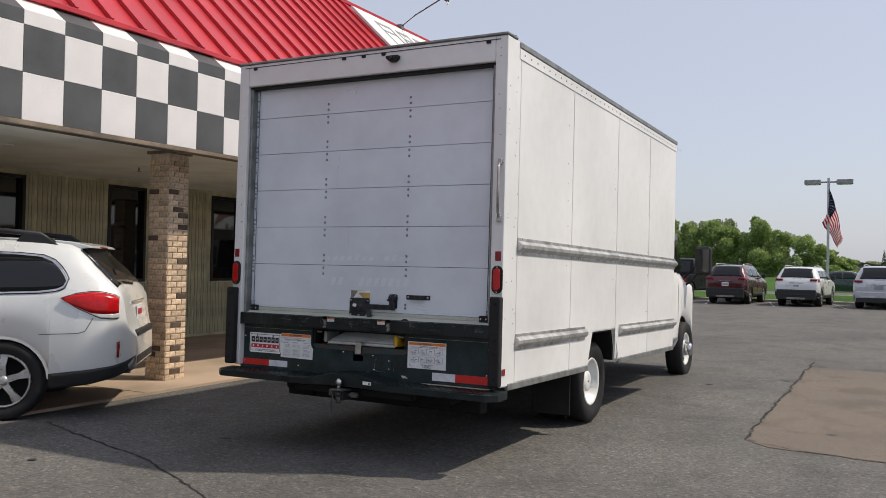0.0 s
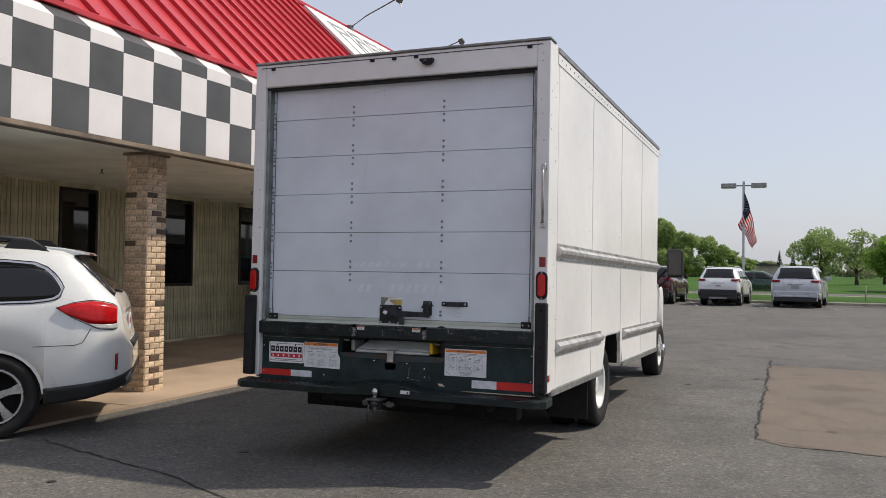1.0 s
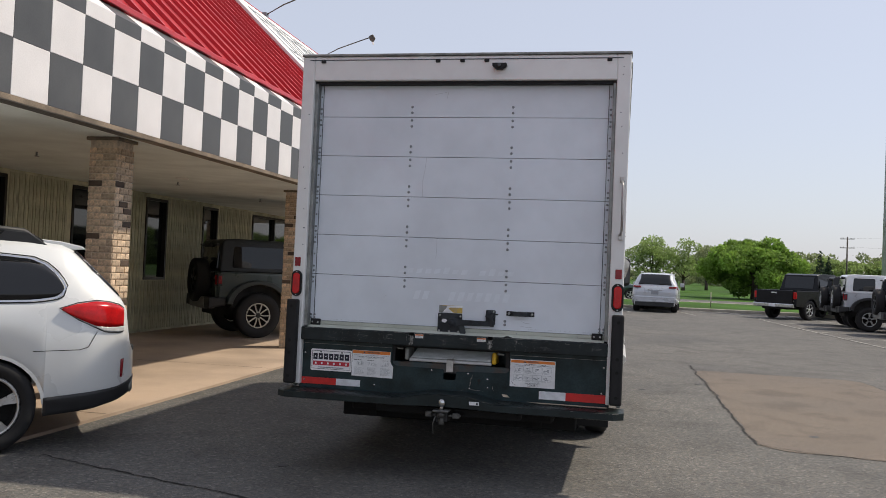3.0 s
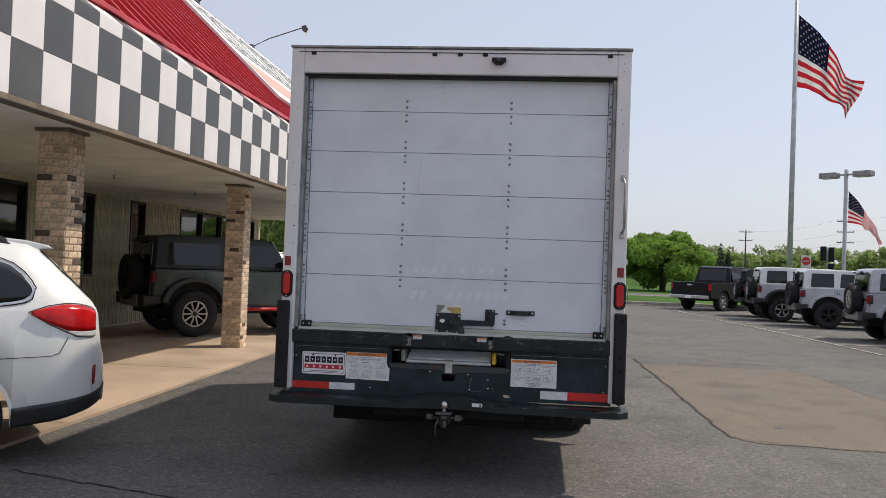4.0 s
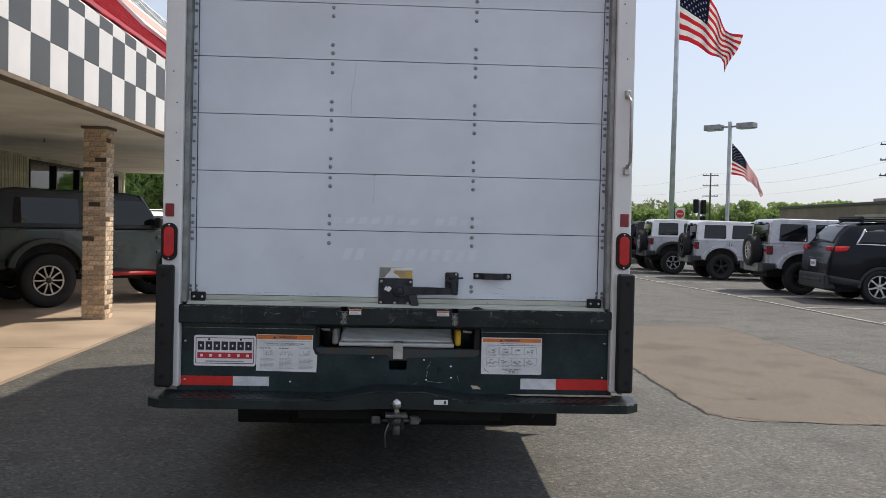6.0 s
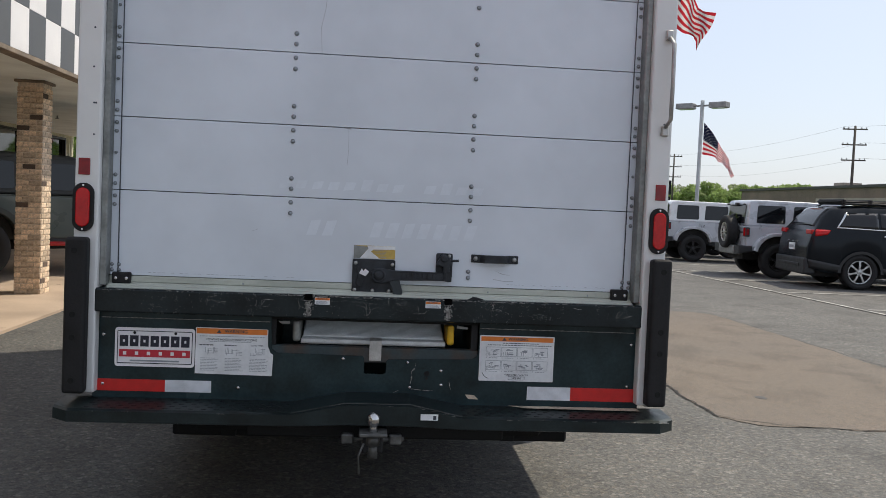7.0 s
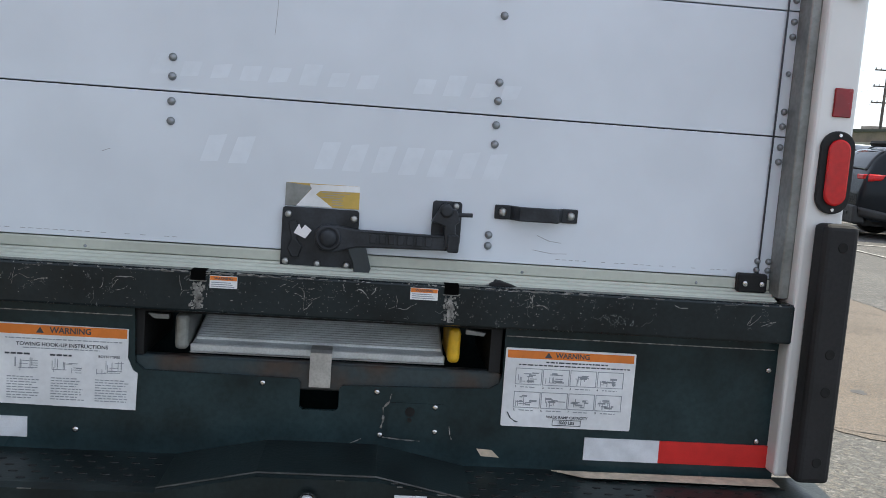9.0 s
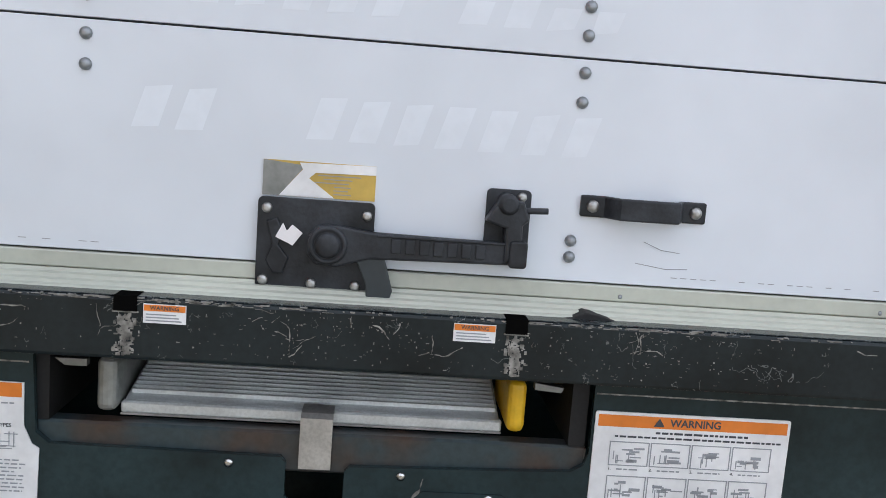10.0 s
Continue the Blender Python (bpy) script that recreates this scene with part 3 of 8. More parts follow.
part("front_wall", box(-HWB + 0.01, HWB - 0.01, LB, LB + 0.04, ZB + 0.2, ZT, 0.02), TWHITE, truck)

# rub rails of pressed aluminium
def rub_rail(s, y0, y1, z0, z1):
    zc, h = (z0 + z1) / 2, (z1 - z0) / 2
    o = [(0, z0), (0.006, z0), (0.006, zc - h * 0.62), (0.02, zc - h * 0.5), (0.036, zc - h * 0.2), (0.036, zc + h * 0.2), (0.02, zc + h * 0.5), (0.006, zc + h * 0.62), (0.006, z1), (0, z1)]
    rail = part("rub_rail", prism([(s * (HWB + u), z) for u, z in o], y0, y1, "xz"), ALU, truck, "worn aluminium rub rail")
    y = y0 + 0.08
    while y < y1:
        for z in (z0 + h * 0.18, z1 - h * 0.18):
            part("rivet", lathe([(0, 0.007), (0.003, 0.006), (0.005, 0.002)], "x", 8, at=(0, 0, 0)), STEEL, rail).matrix_basis = Matrix.Translation((s * (HWB + 0.006), y, z)) @ Matrix.Rotation(0 if s > 0 else math.pi, 4, "Z")
        y += 0.62
for s in (1, -1):
    rub_rail(s, 0.235, LB + 0.03, 1.52, 1.64)
    rub_rail(s, 0.235, 1.72, 0.845, 0.958)
    rub_rail(s, 2.71, LB + 0.03, 0.83, 0.94)

# rear frame: two posts and a header
for s in (1, -1):
    part("corner_post", box(*sorted((s * 1.11, s * HWB)), 0.0, 0.24, 0.6, ZT - 0.001, 0.008, 2), TWHITE, truck)
part("header", box(-1.11, 1.11, 0.0, 0.2, 2.855, ZT - 0.001, 0.006), TWHITE, truck)
part("header_cap", box(-HWB - 0.006, HWB + 0.006, -0.012, 0.14, ZT, ZT + 0.018, 0.004), ALUG, truck, "dull grey top cap")
part("header_slot", box(-1.15, 1.15, -0.003, 0.02, 3.005, 3.011), SEAM, truck)
part("header_shade_gasket", box(-1.11, 1.11, 0.03, 0.16, 2.835, 2.855), BLACKM, truck)
for s in (1, -1):
    part("door_track", box(*sorted((s * 1.085, s * 1.11)), 0.03, 0.2, 1.03, 2.84, 0.003), ALUG, truck, "grey door track")
for x in (-1.042, -0.17, 0.011, 0.188, 1.056):
    part("marker_lamp", box(x - 0.017, x + 0.017, -0.012, 0.005, 2.985, 3.008, 0.004), BLACKM, truck, "small dark marker lamp")
cm = part("rear_camera", prism([(0.235, 2.968), (0.335, 2.968), (0.335, 2.95), (0.305, 2.925), (0.265, 2.925), (0.235, 2.95)], -0.05, 0.0, "xz", 0.004), BLACKM, truck, "black reversing camera")
part("lens", lathe([(0, 0.014), (-0.008, 0.014), (-0.01, 0.008)], "y", 14, at=(0.285, -0.05, 0.0)), glass("lens_glass", (0.01, 0.01, 0.012)), cm).location = (0, 0, 2.948)

# roll-up door panels
SEAMS = [1.068, 1.416, 1.713, 2.01, 2.306, 2.6, 2.86]
YD = 0.09
panels = []
for z0, z1 in zip(SEAMS, SEAMS[1:]):
    panels.append(part("door_panel", box(-1.085, 1.085, YD, YD + 0.025, z0 + 0.0018, z1 - 0.0016, 0.001), DOOR_SHADE_BLUE, truck, "white roll-up door panel, blue of the shade in its colour"))
part("door_backing", box(-1.085, 1.085, YD + 0.025, YD + 0.04, 1.03, 2.86), SEAM, truck)
rb = lathe([(0, 0.0135), (-0.003, 0.0128), (-0.006, 0.009), (-0.0075, 0.003)], "y", 12)
rivet_me = bpy.data.meshes.new("rivet")
rb.to_mesh(rivet_me)
rb.free()
rivet_me.materials.append(mat("dull_rivet", (0.27, 0.29, 0.31), 0.38, 0.6, vary=0.15, scale=40))
def rivet(x, z, owner, k=1.0):
    share("rivet", rivet_me, owner, Matrix.Translation((x, YD - 0.0005, z)) @ Matrix.Diagonal((k, 1, k, 1)))
for i, z in enumerate(SEAMS[1:-1]):
    for x in (-0.368, 0.381):
        for d in (0.077, 0.034):
            rivet(x, z + d, panels[i + 1], 0.72)
        for d in (-0.022, -0.067):
            rivet(x, z + d, panels[i], 0.72)
    for x in (1.074, -1.074):
        for d in (0.06, 0.025):
            rivet(x, z + d, panels[i + 1], 0.62)
        for d in (-0.025, -0.06):
            rivet(x, z + d, panels[i], 0.62)
        rivet(x, z + 0.15, panels[i + 1], 0.5)
for z in (1.134, 1.108):
    rivet(0.383, z, panels[0], 0.72)
for x in (1.05, 1.078, -1.05, -1.078):
    rivet(x, 1.112, panels[0], 0.6)
    rivet(x, 1.09, panels[0], 0.6)
for s in (1, -1):
    part("lift_cable", rod((s * 1.052, YD - 0.005, 1.06), (s * 1.06, YD - 0.005, 2.84), 0.0022, 6), SEAM, truck, "thin dark lift cable")
    br = part("cable_bracket", box(s * 1.035 - 0.037, s * 1.035 + 0.037, YD - 0.022, YD, 1.036, 1.082, 0.004), BLACKM, truck, "black cable anchor bracket")
    for dx in (-0.02, 0.022):
        part("bolt", lathe([(0, 0.008), (-0.006, 0.007), (-0.008, 0.003)], "y", 8), STEEL, br).location = (s * 1.035 + dx, YD - 0.022, 1.058)
bs = part("bottom_rail", box(-1.085, 1.085, YD - 0.006, YD + 0.03, 1.042, 1.067, 0.002), SEAL, truck, "grey aluminium bottom rail")
for x in (-1.02, -0.55, 0.47, 0.9):
    rivet(x, 1.05, bs, 0.4)
part("weather_seal", prism([(YD - 0.056, 1.02), (YD - 0.054, 1.0235), (YD - 0.042, 1.0245), (YD - 0.04, 1.029), (YD - 0.026, 1.03), (YD - 0.024, 1.035), (YD - 0.01, 1.036), (YD - 0.008, 1.041), (YD + 0.03, 1.041), (YD + 0.03, 1.018)], -1.085, 1.085, "yz"), SEAL, truck, "flattened grey rubber seal")

# sill bar
sill = part("sill_bar", box(-1.118, 1.116, 0.0, 0.1, 0.926, 1.02, 0.006, 2), worn_black(), truck, "scratched black steel sill bar")
part("sill_tread", box(-1.116, 1.114, 0.004, 0.036, 1.0195, 1.0215, 0.001), worn_black(0.5, "worn_sill_top"), truck, "worn bare top of the sill")
for x in (-0.275, 0.296):
    # no opening is cut: a solid black block gives the slot its dark depth
    sl2 = part("stake_slot_shade", box(x - 0.0165, x + 0.0165, -0.0025, 0.034, 0.9995, 1.0222), SLOT_SHADE, sill, "black block painted as the shade inside a stake slot")
    part("slot_rim", box(x - 0.019, x + 0.019, -0.0015, 0.0, 0.997, 1.0, 0.0006), STREAK, sl2)
    bm = bmesh.new()
    rs = random.Random(int(x * 100))
    for k in range(170):
        dx, dz = rs.gauss(0, 0.0065), rs.uniform(0.932, 0.992)
        w, h = rs.uniform(0.0006, 0.003), rs.uniform(0.001, 0.006)
        box(x + dx - w, x + dx + w, -0.0009 - 0.0003 * k / 170, 0.0, dz, min(0.998, dz + h), bm=bm)
    tagged(part("bared_paint", bm, STREAK, sill), kind="stuff")

# rear apron with the ramp well
YP = 0.05
apron_o = [(-1.13, 0.53), (1.13, 0.53), (1.13, 0.925), (0.437, 0.925), (0.437, 0.8), (0.43, 0.78), (0.41, 0.768), (0.3, 0.764), (0.06, 0.758), (0.052, 0.75), (0.052, 0.704), (0.044, 0.696), (-0.032, 0.696), (-0.04, 0.704), (-0.04, 0.76), (-0.048, 0.769), (-0.4, 0.773), (-0.42, 0.79), (-0.425, 0.925), (-1.13, 0.925)]
apron = part("rear_apron", prism(apron_o, YP, YP + 0.012, "xz"), BLACK, truck, "glossy black steel rear apron")
part("apron_backing", box(-1.1, 1.1, YP + 0.3, YP + 0.32, 0.5, 0.93), BLACK, truck)
for x, z in ((-1.09, 0.83), (-1.09, 0.63), (-0.127, 0.757), (0.141, 0.748), (1.09, 0.85), (1.08, 0.67), (0.282, 0.717), (0.284, 0.657), (0.154, 0.644), (-0.55, 0.625)):
    part("bolt", lathe([(0, 0.0075), (-0.004, 0.007), (-0.006, 0.003)], "y", 10), STEEL, apron).location = (x, YP, z)
part("shackle_plate", prism(rounded(0.17, 0.31, 0.64, 0.725, 0.01), YP - 0.004, YP, "xz"), BLACK, apron)
for x, z, r in ((0.222, 0.704, 0.012), (0.222, 0.684, 0.006)):
    part("hole", lathe([(-0.0046, r), (-0.004, r)], "y", 12), UNDER, apron).location = (x, YP, z)
# ramp well: channel, ribbed aluminium ramp end, its caps and catch
part("ramp_channel", box(-0.425, 0.436, YP + 0.014, YP + 0.05, 0.74, 0.806, 0.004), RUST, truck, "rusty steel ramp channel")
part("ramp_well_top", box(-0.425, 0.436, YP + 0.014, YP + 0.3, 0.91, 0.924), UNDER, truck)
for s in (-1, 1):
    part("ramp_well_cheek", box(*sorted((s * 0.405, s * 0.432)), YP + 0.014, YP + 0.3, 0.806, 0.91), BLACKM, truck)
RAMPM = mat("ramp_aluminium", (0.66, 0.69, 0.7), 0.38, 0.45, vary=0.06, scale=12, bscale=200, spots=0.12)
ramp = part("loading_ramp", prism([(0.104, 0.832), (0.34, 0.892), (0.34, 0.872), (0.12, 0.816), (0.104, 0.816)], -0.302, 0.296, "yz"), RAMPM, truck, "ribbed aluminium loading ramp")
for i in range(17):
    t = i / 17
    y0, z0 = 0.122 + 0.21 * t, 0.8375 + 0.0525 * t
    part("rib", box(-0.298, 0.292, y0, y0 + 0.0045, z0 - 0.004, z0 + 0.0062, 0.001), RAMPM, ramp)
part("ramp_lip", box(-0.306, 0.3, 0.092, 0.106, 0.8125, 0.832, 0.003), RAMPM, ramp)
part("lip_edge", box(-0.306, 0.3, 0.09, 0.095, 0.81, 0.8135, 0.001), ALU, ramp)
part("ramp_cap", box(-0.34, -0.308, 0.075, 0.25, 0.818, 0.905, 0.012, 3), ALUG, truck, "grey ramp end cap")
part("ramp_cap", box(0.304, 0.334, 0.07, 0.25, 0.82, 0.905, 0.012, 3), mat("yellow_plastic", (0.75, 0.45, 0.02), 0.4, vary=0.1, scale=14, spots=0.12), truck, "worn yellow ramp end cap")
part("ramp_tab", prism([(0.345, 0.905), (0.392, 0.899), (0.388, 0.891), (0.345, 0.894)], 0.07, 0.085, "xz"), ALUG, truck)
part("ramp_tab", prism([(-0.4, 0.903), (-0.352, 0.903), (-0.352, 0.892), (-0.385, 0.892)], 0.07, 0.085, "xz"), ALUG, truck)
part("ramp_catch", prism([(0.05, 0.834), (0.049, 0.752), (0.0545, 0.752), (0.0555, 0.83), (0.1, 0.834), (0.1, 0.841), (0.06, 0.84)], -0.02, 0.03, "yz"), ALU, truck, "bent aluminium ramp catch")
# a pale patch of bared primer, chalk scrapes and the pen stroke
CREAM = mat("bared_primer", (0.6, 0.5, 0.38), 0.7, vary=0.1, scale=30, spots=0.15)
part("primer_patch", prism([(0.388, 0.62), (0.425, 0.618), (0.444, 0.6), (0.4, 0.602)], YP - 0.0012, YP + 0.001, "xz"), CREAM, apron)
def stroke(name, pts, w, y, material, parent, seed=1, rough=0.35):
    """A thin uneven scrape drawn along points in the truck's rear plane."""
    rr = random.Random(seed)
    bm = bmesh.new()
    P = []
    for (x0, z0), (x1, z1) in zip(pts, pts[1:]):
        n = max(2, int(math.hypot(x1 - x0, z1 - z0) / 0.004))
        P += [(x0 + (x1 - x0) * i / n, z0 + (z1 - z0) * i / n) for i in range(n)]
    P.append(pts[-1])
    prev = None
    for i, (x, z) in enumerate(P):
        a, b = P[max(0, i - 1)], P[min(len(P) - 1, i + 1)]
        d = Vector((b[0] - a[0], b[1] - a[1])).normalized()
        k = w * rr.uniform(1 - rough * 2, 1 + rough)
        cur = [bm.verts.new((x - d.y * k * e, y, z + d.x * k * e)) for e in (-1, 1)]
        if prev:
            bm.faces.new((prev[0], cur[0], cur[1], prev[1]))
        prev = cur
    ob = part(name, bm, material, parent)
    sd = ob.modifiers.new("thick", "SOLIDIFY")
    sd.thickness, sd.offset = 0.0005, 0.0
    return ob
stroke("scrape", [(0.06, 0.6), (0.085, 0.62), (0.11, 0.632)], 0.0012, YP - 0.0006, STREAK, apron, 1)
stroke("scrape", [(0.16, 0.638), (0.205, 0.634), (0.25, 0.632)], 0.0013, YP - 0.0006, STREAK, apron, 2)
stroke("scrape", [(0.318, 0.672), (0.322, 0.65), (0.326, 0.64)], 0.0012, YP - 0.0006, STREAK, apron, 3)
stroke("scrape", [(0.176, 0.745), (0.172, 0.725), (0.158, 0.71), (0.16, 0.68), (0.155, 0.66)], 0.0022, YP - 0.0006, STREAK, apron, 4, 0.5)
stroke("panel_seam", [(-1.1, 0.9), (-0.43, 0.9)], 0.0012, YP - 0.0004, STREAK, apron, 5, 0.1)
stroke("panel_seam", [(0.44, 0.9), (1.1, 0.9)], 0.0012, YP - 0.0004, STREAK, apron, 6, 0.1)

# dealer plate: dark-edged white plate, name as plain blocks, red band
NAVY = mat("navy_ink", (0.012, 0.014, 0.03), 0.4, vary=0.05)
PLATEW = mat("plate_white", (0.86, 0.84, 0.86), 0.35, vary=0.03, scale=8)
BANDR = mat("plate_red", (0.55, 0.025, 0.05), 0.35, vary=0.05, scale=9)
LABELW = mat("label_white", (0.82, 0.83, 0.85), 0.4, vary=0.05, scale=12, spots=0.04)
ORANGE = mat("label_orange", (0.78, 0.22, 0.03), 0.4, vary=0.05, scale=12)
INK = mat("label_ink", (0.05, 0.055, 0.07), 0.5, vary=0.05)
INKG = mat("label_grey_ink", (0.3, 0.32, 0.35), 0.5, vary=0.05)
plate = part("dealer_plate", prism(rounded(-1.045, -0.729, 0.703, 0.861, 0.012), YP - 0.004, YP - 0.001, "xz"), PLATEW, truck, "white dealer plate with dark blocks and a red band")
fr = bmesh.new()
for q in ((-1.034, -0.74, 0.846, 0.849), (-1.034, -0.74, 0.715, 0.718), (-1.036, -1.033, 0.718, 0.846), (-0.741, -0.738, 0.718, 0.846)):
    box(q[0], q[1], YP - 0.0048, YP - 0.0038, q[2], q[3], bm=fr)
part("plate_border", fr, NAVY, plate)
part("red_band", box(-1.027, -0.747, YP - 0.0052, YP - 0.0038, 0.742, 0.772, 0.0), BANDR, plate)
for i in range(7):
    x = -1.027 + i * 0.0405
    nb = part("name_block", box(x + 0.001, x + 0.034, YP - 0.0056, YP - 0.0038, 0.785, 0.829), NAVY, plate)
    part("slot", box(x + 0.0135, x + 0.0215, YP - 0.0062, YP - 0.0054, 0.8015, 0.8125), PLATEW, nb)
for i in range(6):
    part("band_block", box(-1.012 + i * 0.047, -0.999 + i * 0.047, YP - 0.006, YP - 0.0052, 0.75, 0.764), PLATEW, plate)
part("small_bar", box(-0.985, -0.79, YP - 0.0052, YP - 0.0038, 0.724, 0.73), INKG, plate)
for x in (-0.968, -0.806):
    part("plate_screw", lathe([(0, 0.006), (-0.003, 0.005)], "y", 8), BLACKM, plate).location = (x, YP - 0.004, 0.84)

def bars(owner, x0, x1, z, h, seed, material=None):
    """A line of small unreadable print as plain dashes."""
    rr = random.Random(seed)
    bm = bmesh.new()
    x = x0
    while x < x1:
        w = rr.uniform(0.004, 0.014)
        box(x, min(x + w, x1), YP - 0.0044, YP - 0.0034, z, z + h, bm=bm)
        x += w + 0.0028
    return part("print_line", bm, material or INKG, owner)
FACE = Matrix.Rotation(radians(90), 4, "X")
def lettering(owner, body, x, z, size, material, bold=0.0004, y=None):
    return text("lettering", body, size, material, owner, Matrix.Translation((x, (YP - 0.0042) if y is None else y, z)) @ FACE, thick=0.0003, bold=bold)
# towing label with its torn corner
w1 = part("warning_label", prism([(-0.726, 0.681), (-0.416, 0.677), (-0.413, 0.765), (-0.424, 0.772), (-0.436, 0.80), (-0.436, 0.868), (-0.726, 0.87)], YP - 0.0034, YP - 0.001, "xz"), LABELW, truck, "white warning label with orange header, torn corner")
part("label_header", box(-0.723, -0.439, YP - 0.0042, YP - 0.003, 0.845, 0.867), ORANGE, w1)
lettering(w1, "WARNING", -0.565, 0.856, 0.019, INK)
part("alert_triangle", prism([(-0.642, 0.849), (-0.624, 0.849), (-0.633, 0.863)], YP - 0.0046, YP - 0.004, "xz"), INK, w1)
lettering(w1, "TOWING HOOK-UP INSTRUCTIONS", -0.583, 0.822, 0.0125, INK, 0.0001)
bars(w1, -0.71, -0.45, 0.834, 0.0022, 1)
bars(w1, -0.67, -0.5, 0.8125, 0.002, 2)
lettering(w1, "BOTH TYPES", -0.478, 0.8, 0.0085, INK, 0.0)
bars(w1, -0.71, -0.655, 0.797, 0.004, 5, INK)
bars(w1, -0.61, -0.56, 0.797, 0.004, 6, INK)
for i, x in enumerate((-0.705, -0.607, -0.508)):
    dg = bmesh.new()
    rr = random.Random(i)
    for k in range(16):
        a, b = rr.uniform(0, 0.06), rr.uniform(0, 0.028)
        if k % 2:
            box(x + a, min(x + 0.068, x + a + 0.02), YP - 0.0044, YP - 0.0034, 0.758 + b, 0.7592 + b, bm=dg)
        else:
            box(x + a, x + a + 0.0012, YP - 0.0044, YP - 0.0034, 0.758 + b * 0.5, min(0.79, 0.77 + b), bm=dg)
    tagged(part("diagram", dg, INKG, w1), kind="stuff")
    for r in range(9):
        bars(w1, x, x + rr.uniform(0.055, 0.075), 0.744 - r * 0.0062, 0.0019, 30 + i * 10 + r)
# ramp label with its eight pictures
w2 = part("warning_label", prism(rounded(0.441, 0.758, 0.681, 0.873, 0.004), YP - 0.0034, YP - 0.001, "xz"), LABELW, truck, "white ramp warning label with orange header and eight pictures")
part("label_header", box(0.446, 0.753, YP - 0.0042, YP - 0.003, 0.849, 0.868), ORANGE, w2)
lettering(w2, "WARNING", 0.603, 0.8585, 0.017, INK)
part("alert_triangle", prism([(0.535, 0.852), (0.553, 0.852), (0.544, 0.866)], YP - 0.0046, YP - 0.004, "xz"), INK, w2)
bars(w2, 0.54, 0.69, 0.84, 0.0032, 71, INK)
bars(w2, 0.475, 0.745, 0.832, 0.0028, 72, INK)
for r in range(2):
    for c in range(4):
        x, z = 0.468 + c * 0.0665, 0.785 - r * 0.057
        cell = bmesh.new()
        for q in ((x, x + 0.064, z, z + 0.0014), (x, x + 0.064, z + 0.0386, z + 0.04), (x, x + 0.0014, z, z + 0.04), (x + 0.0626, x + 0.064, z, z + 0.04)):
            box(q[0], q[1], YP - 0.0044, YP - 0.0034, q[2], q[3], bm=cell)
        rr = random.Random(90 + r * 4 + c)
        for k in range(12):
            a, b = rr.uniform(0.004, 0.04), rr.uniform(0.005, 0.028)
            if k % 3:
                box(x + a, x + a + rr.uniform(0.006, 0.02), YP - 0.0044, YP - 0.0034, z + b, z + b + rr.uniform(0.0012, 0.005), bm=cell)
            else:
                box(x + a, x + a + 0.0014, YP - 0.0044, YP - 0.0034, z + b * 0.5, z + b * 0.5 + 0.014, bm=cell)
        part("picture", cell, INKG, w2)
        lettering(w2, "%d." % (r * 4 + c + 1), x + 0.003, z - 0.0055, 0.0075, INK, 0.0)
        bars(w2, x + 0.014, x + 0.05, z - 0.007, 0.002, 120 + r * 4 + c)
lettering(w2, "WALK RAMP CAPACITY", 0.601, 0.7075, 0.0095, INK, 0.0001)
lettering(w2, "1000 LBS", 0.601, 0.6945, 0.0105, INK, 0.0002)
stroke("pen_mark", [(0.455, 0.716), (0.463, 0.702), (0.474, 0.694), (0.482, 0.692)], 0.0016, YP - 0.0042, INK, w2, 3, 0.2)
fr = bmesh.new()
for q in ((0.566, 0.636, 0.7005, 0.7018), (0.566, 0.636, 0.6872, 0.6885), (0.566, 0.5673, 0.6885, 0.7005), (0.6347, 0.636, 0.6885, 0.7005)):
    box(q[0], q[1], YP - 0.0044, YP - 0.0034, q[2], q[3], bm=fr)
part("capacity_box", fr, INK, w2)
# small labels on the sill bar 
for x0, x1, z0, z1 in ((-0.249, -0.188, 0.984, 1.012), (0.202, 0.265, 0.984, 1.011)):
    sw = part("small_label", box(x0, x1, -0.0025, 0.0005, z0, z1), LABELW, truck, "small white warning sticker with orange top")
    part("label_header", box(x0 + 0.001, x1 - 0.001, -0.0032, -0.002, z1 - 0.01, z1 - 0.001), ORANGE, sw)
    lettering(sw, "WARNING", (x0 + x1) / 2, z1 - 0.0055, 0.0085, INK, 0.0001, -0.0034)
    for k in range(3):
        part("print_line", box(x0 + 0.004, x1 - 0.006 - 0.004 * k, -0.003, -0.002, z0 + 0.003 + 0.0045 * k, z0 + 0.0048 + 0.0045 * k), INKG, sw)
# scratches on the sill: clusters of thin bent scores
rs = random.Random(12)
for k in range(26):
    cx, cz = rs.uniform(-1.05, 1.05), rs.uniform(0.95, 1.008)
    if abs(cx) > 0.7 and k % 2:
        cx *= 0.5
    for m in range(rs.randint(1, 3)):
        x, z = cx + rs.gauss(0, 0.02), cz + rs.gauss(0, 0.008)
        a = rs.choice((rs.gauss(0.1, 0.2), rs.gauss(1.3, 0.3)))
        pts = []
        for q in range(rs.randint(3, 6)):
            pts.append((x, min(1.013, max(0.932, z))))
            a += rs.gauss(0, 0.35)
            d = rs.uniform(0.003, 0.014)
            x, z = x + math.cos(a) * d, z + math.sin(a) * d
        pts = [p for p, q2 in zip(pts, pts[1:] + [(9, 9)]) if math.hypot(p[0] - q2[0], p[1] - q2[1]) > 0.0015]
        if len(pts) > 1:
            stroke("scratch", pts, rs.uniform(0.0003, 0.0009), -0.0004, STREAK, sill, k * 5 + m, 0.6)
nick = bmesh.new()
rs = random.Random(21)
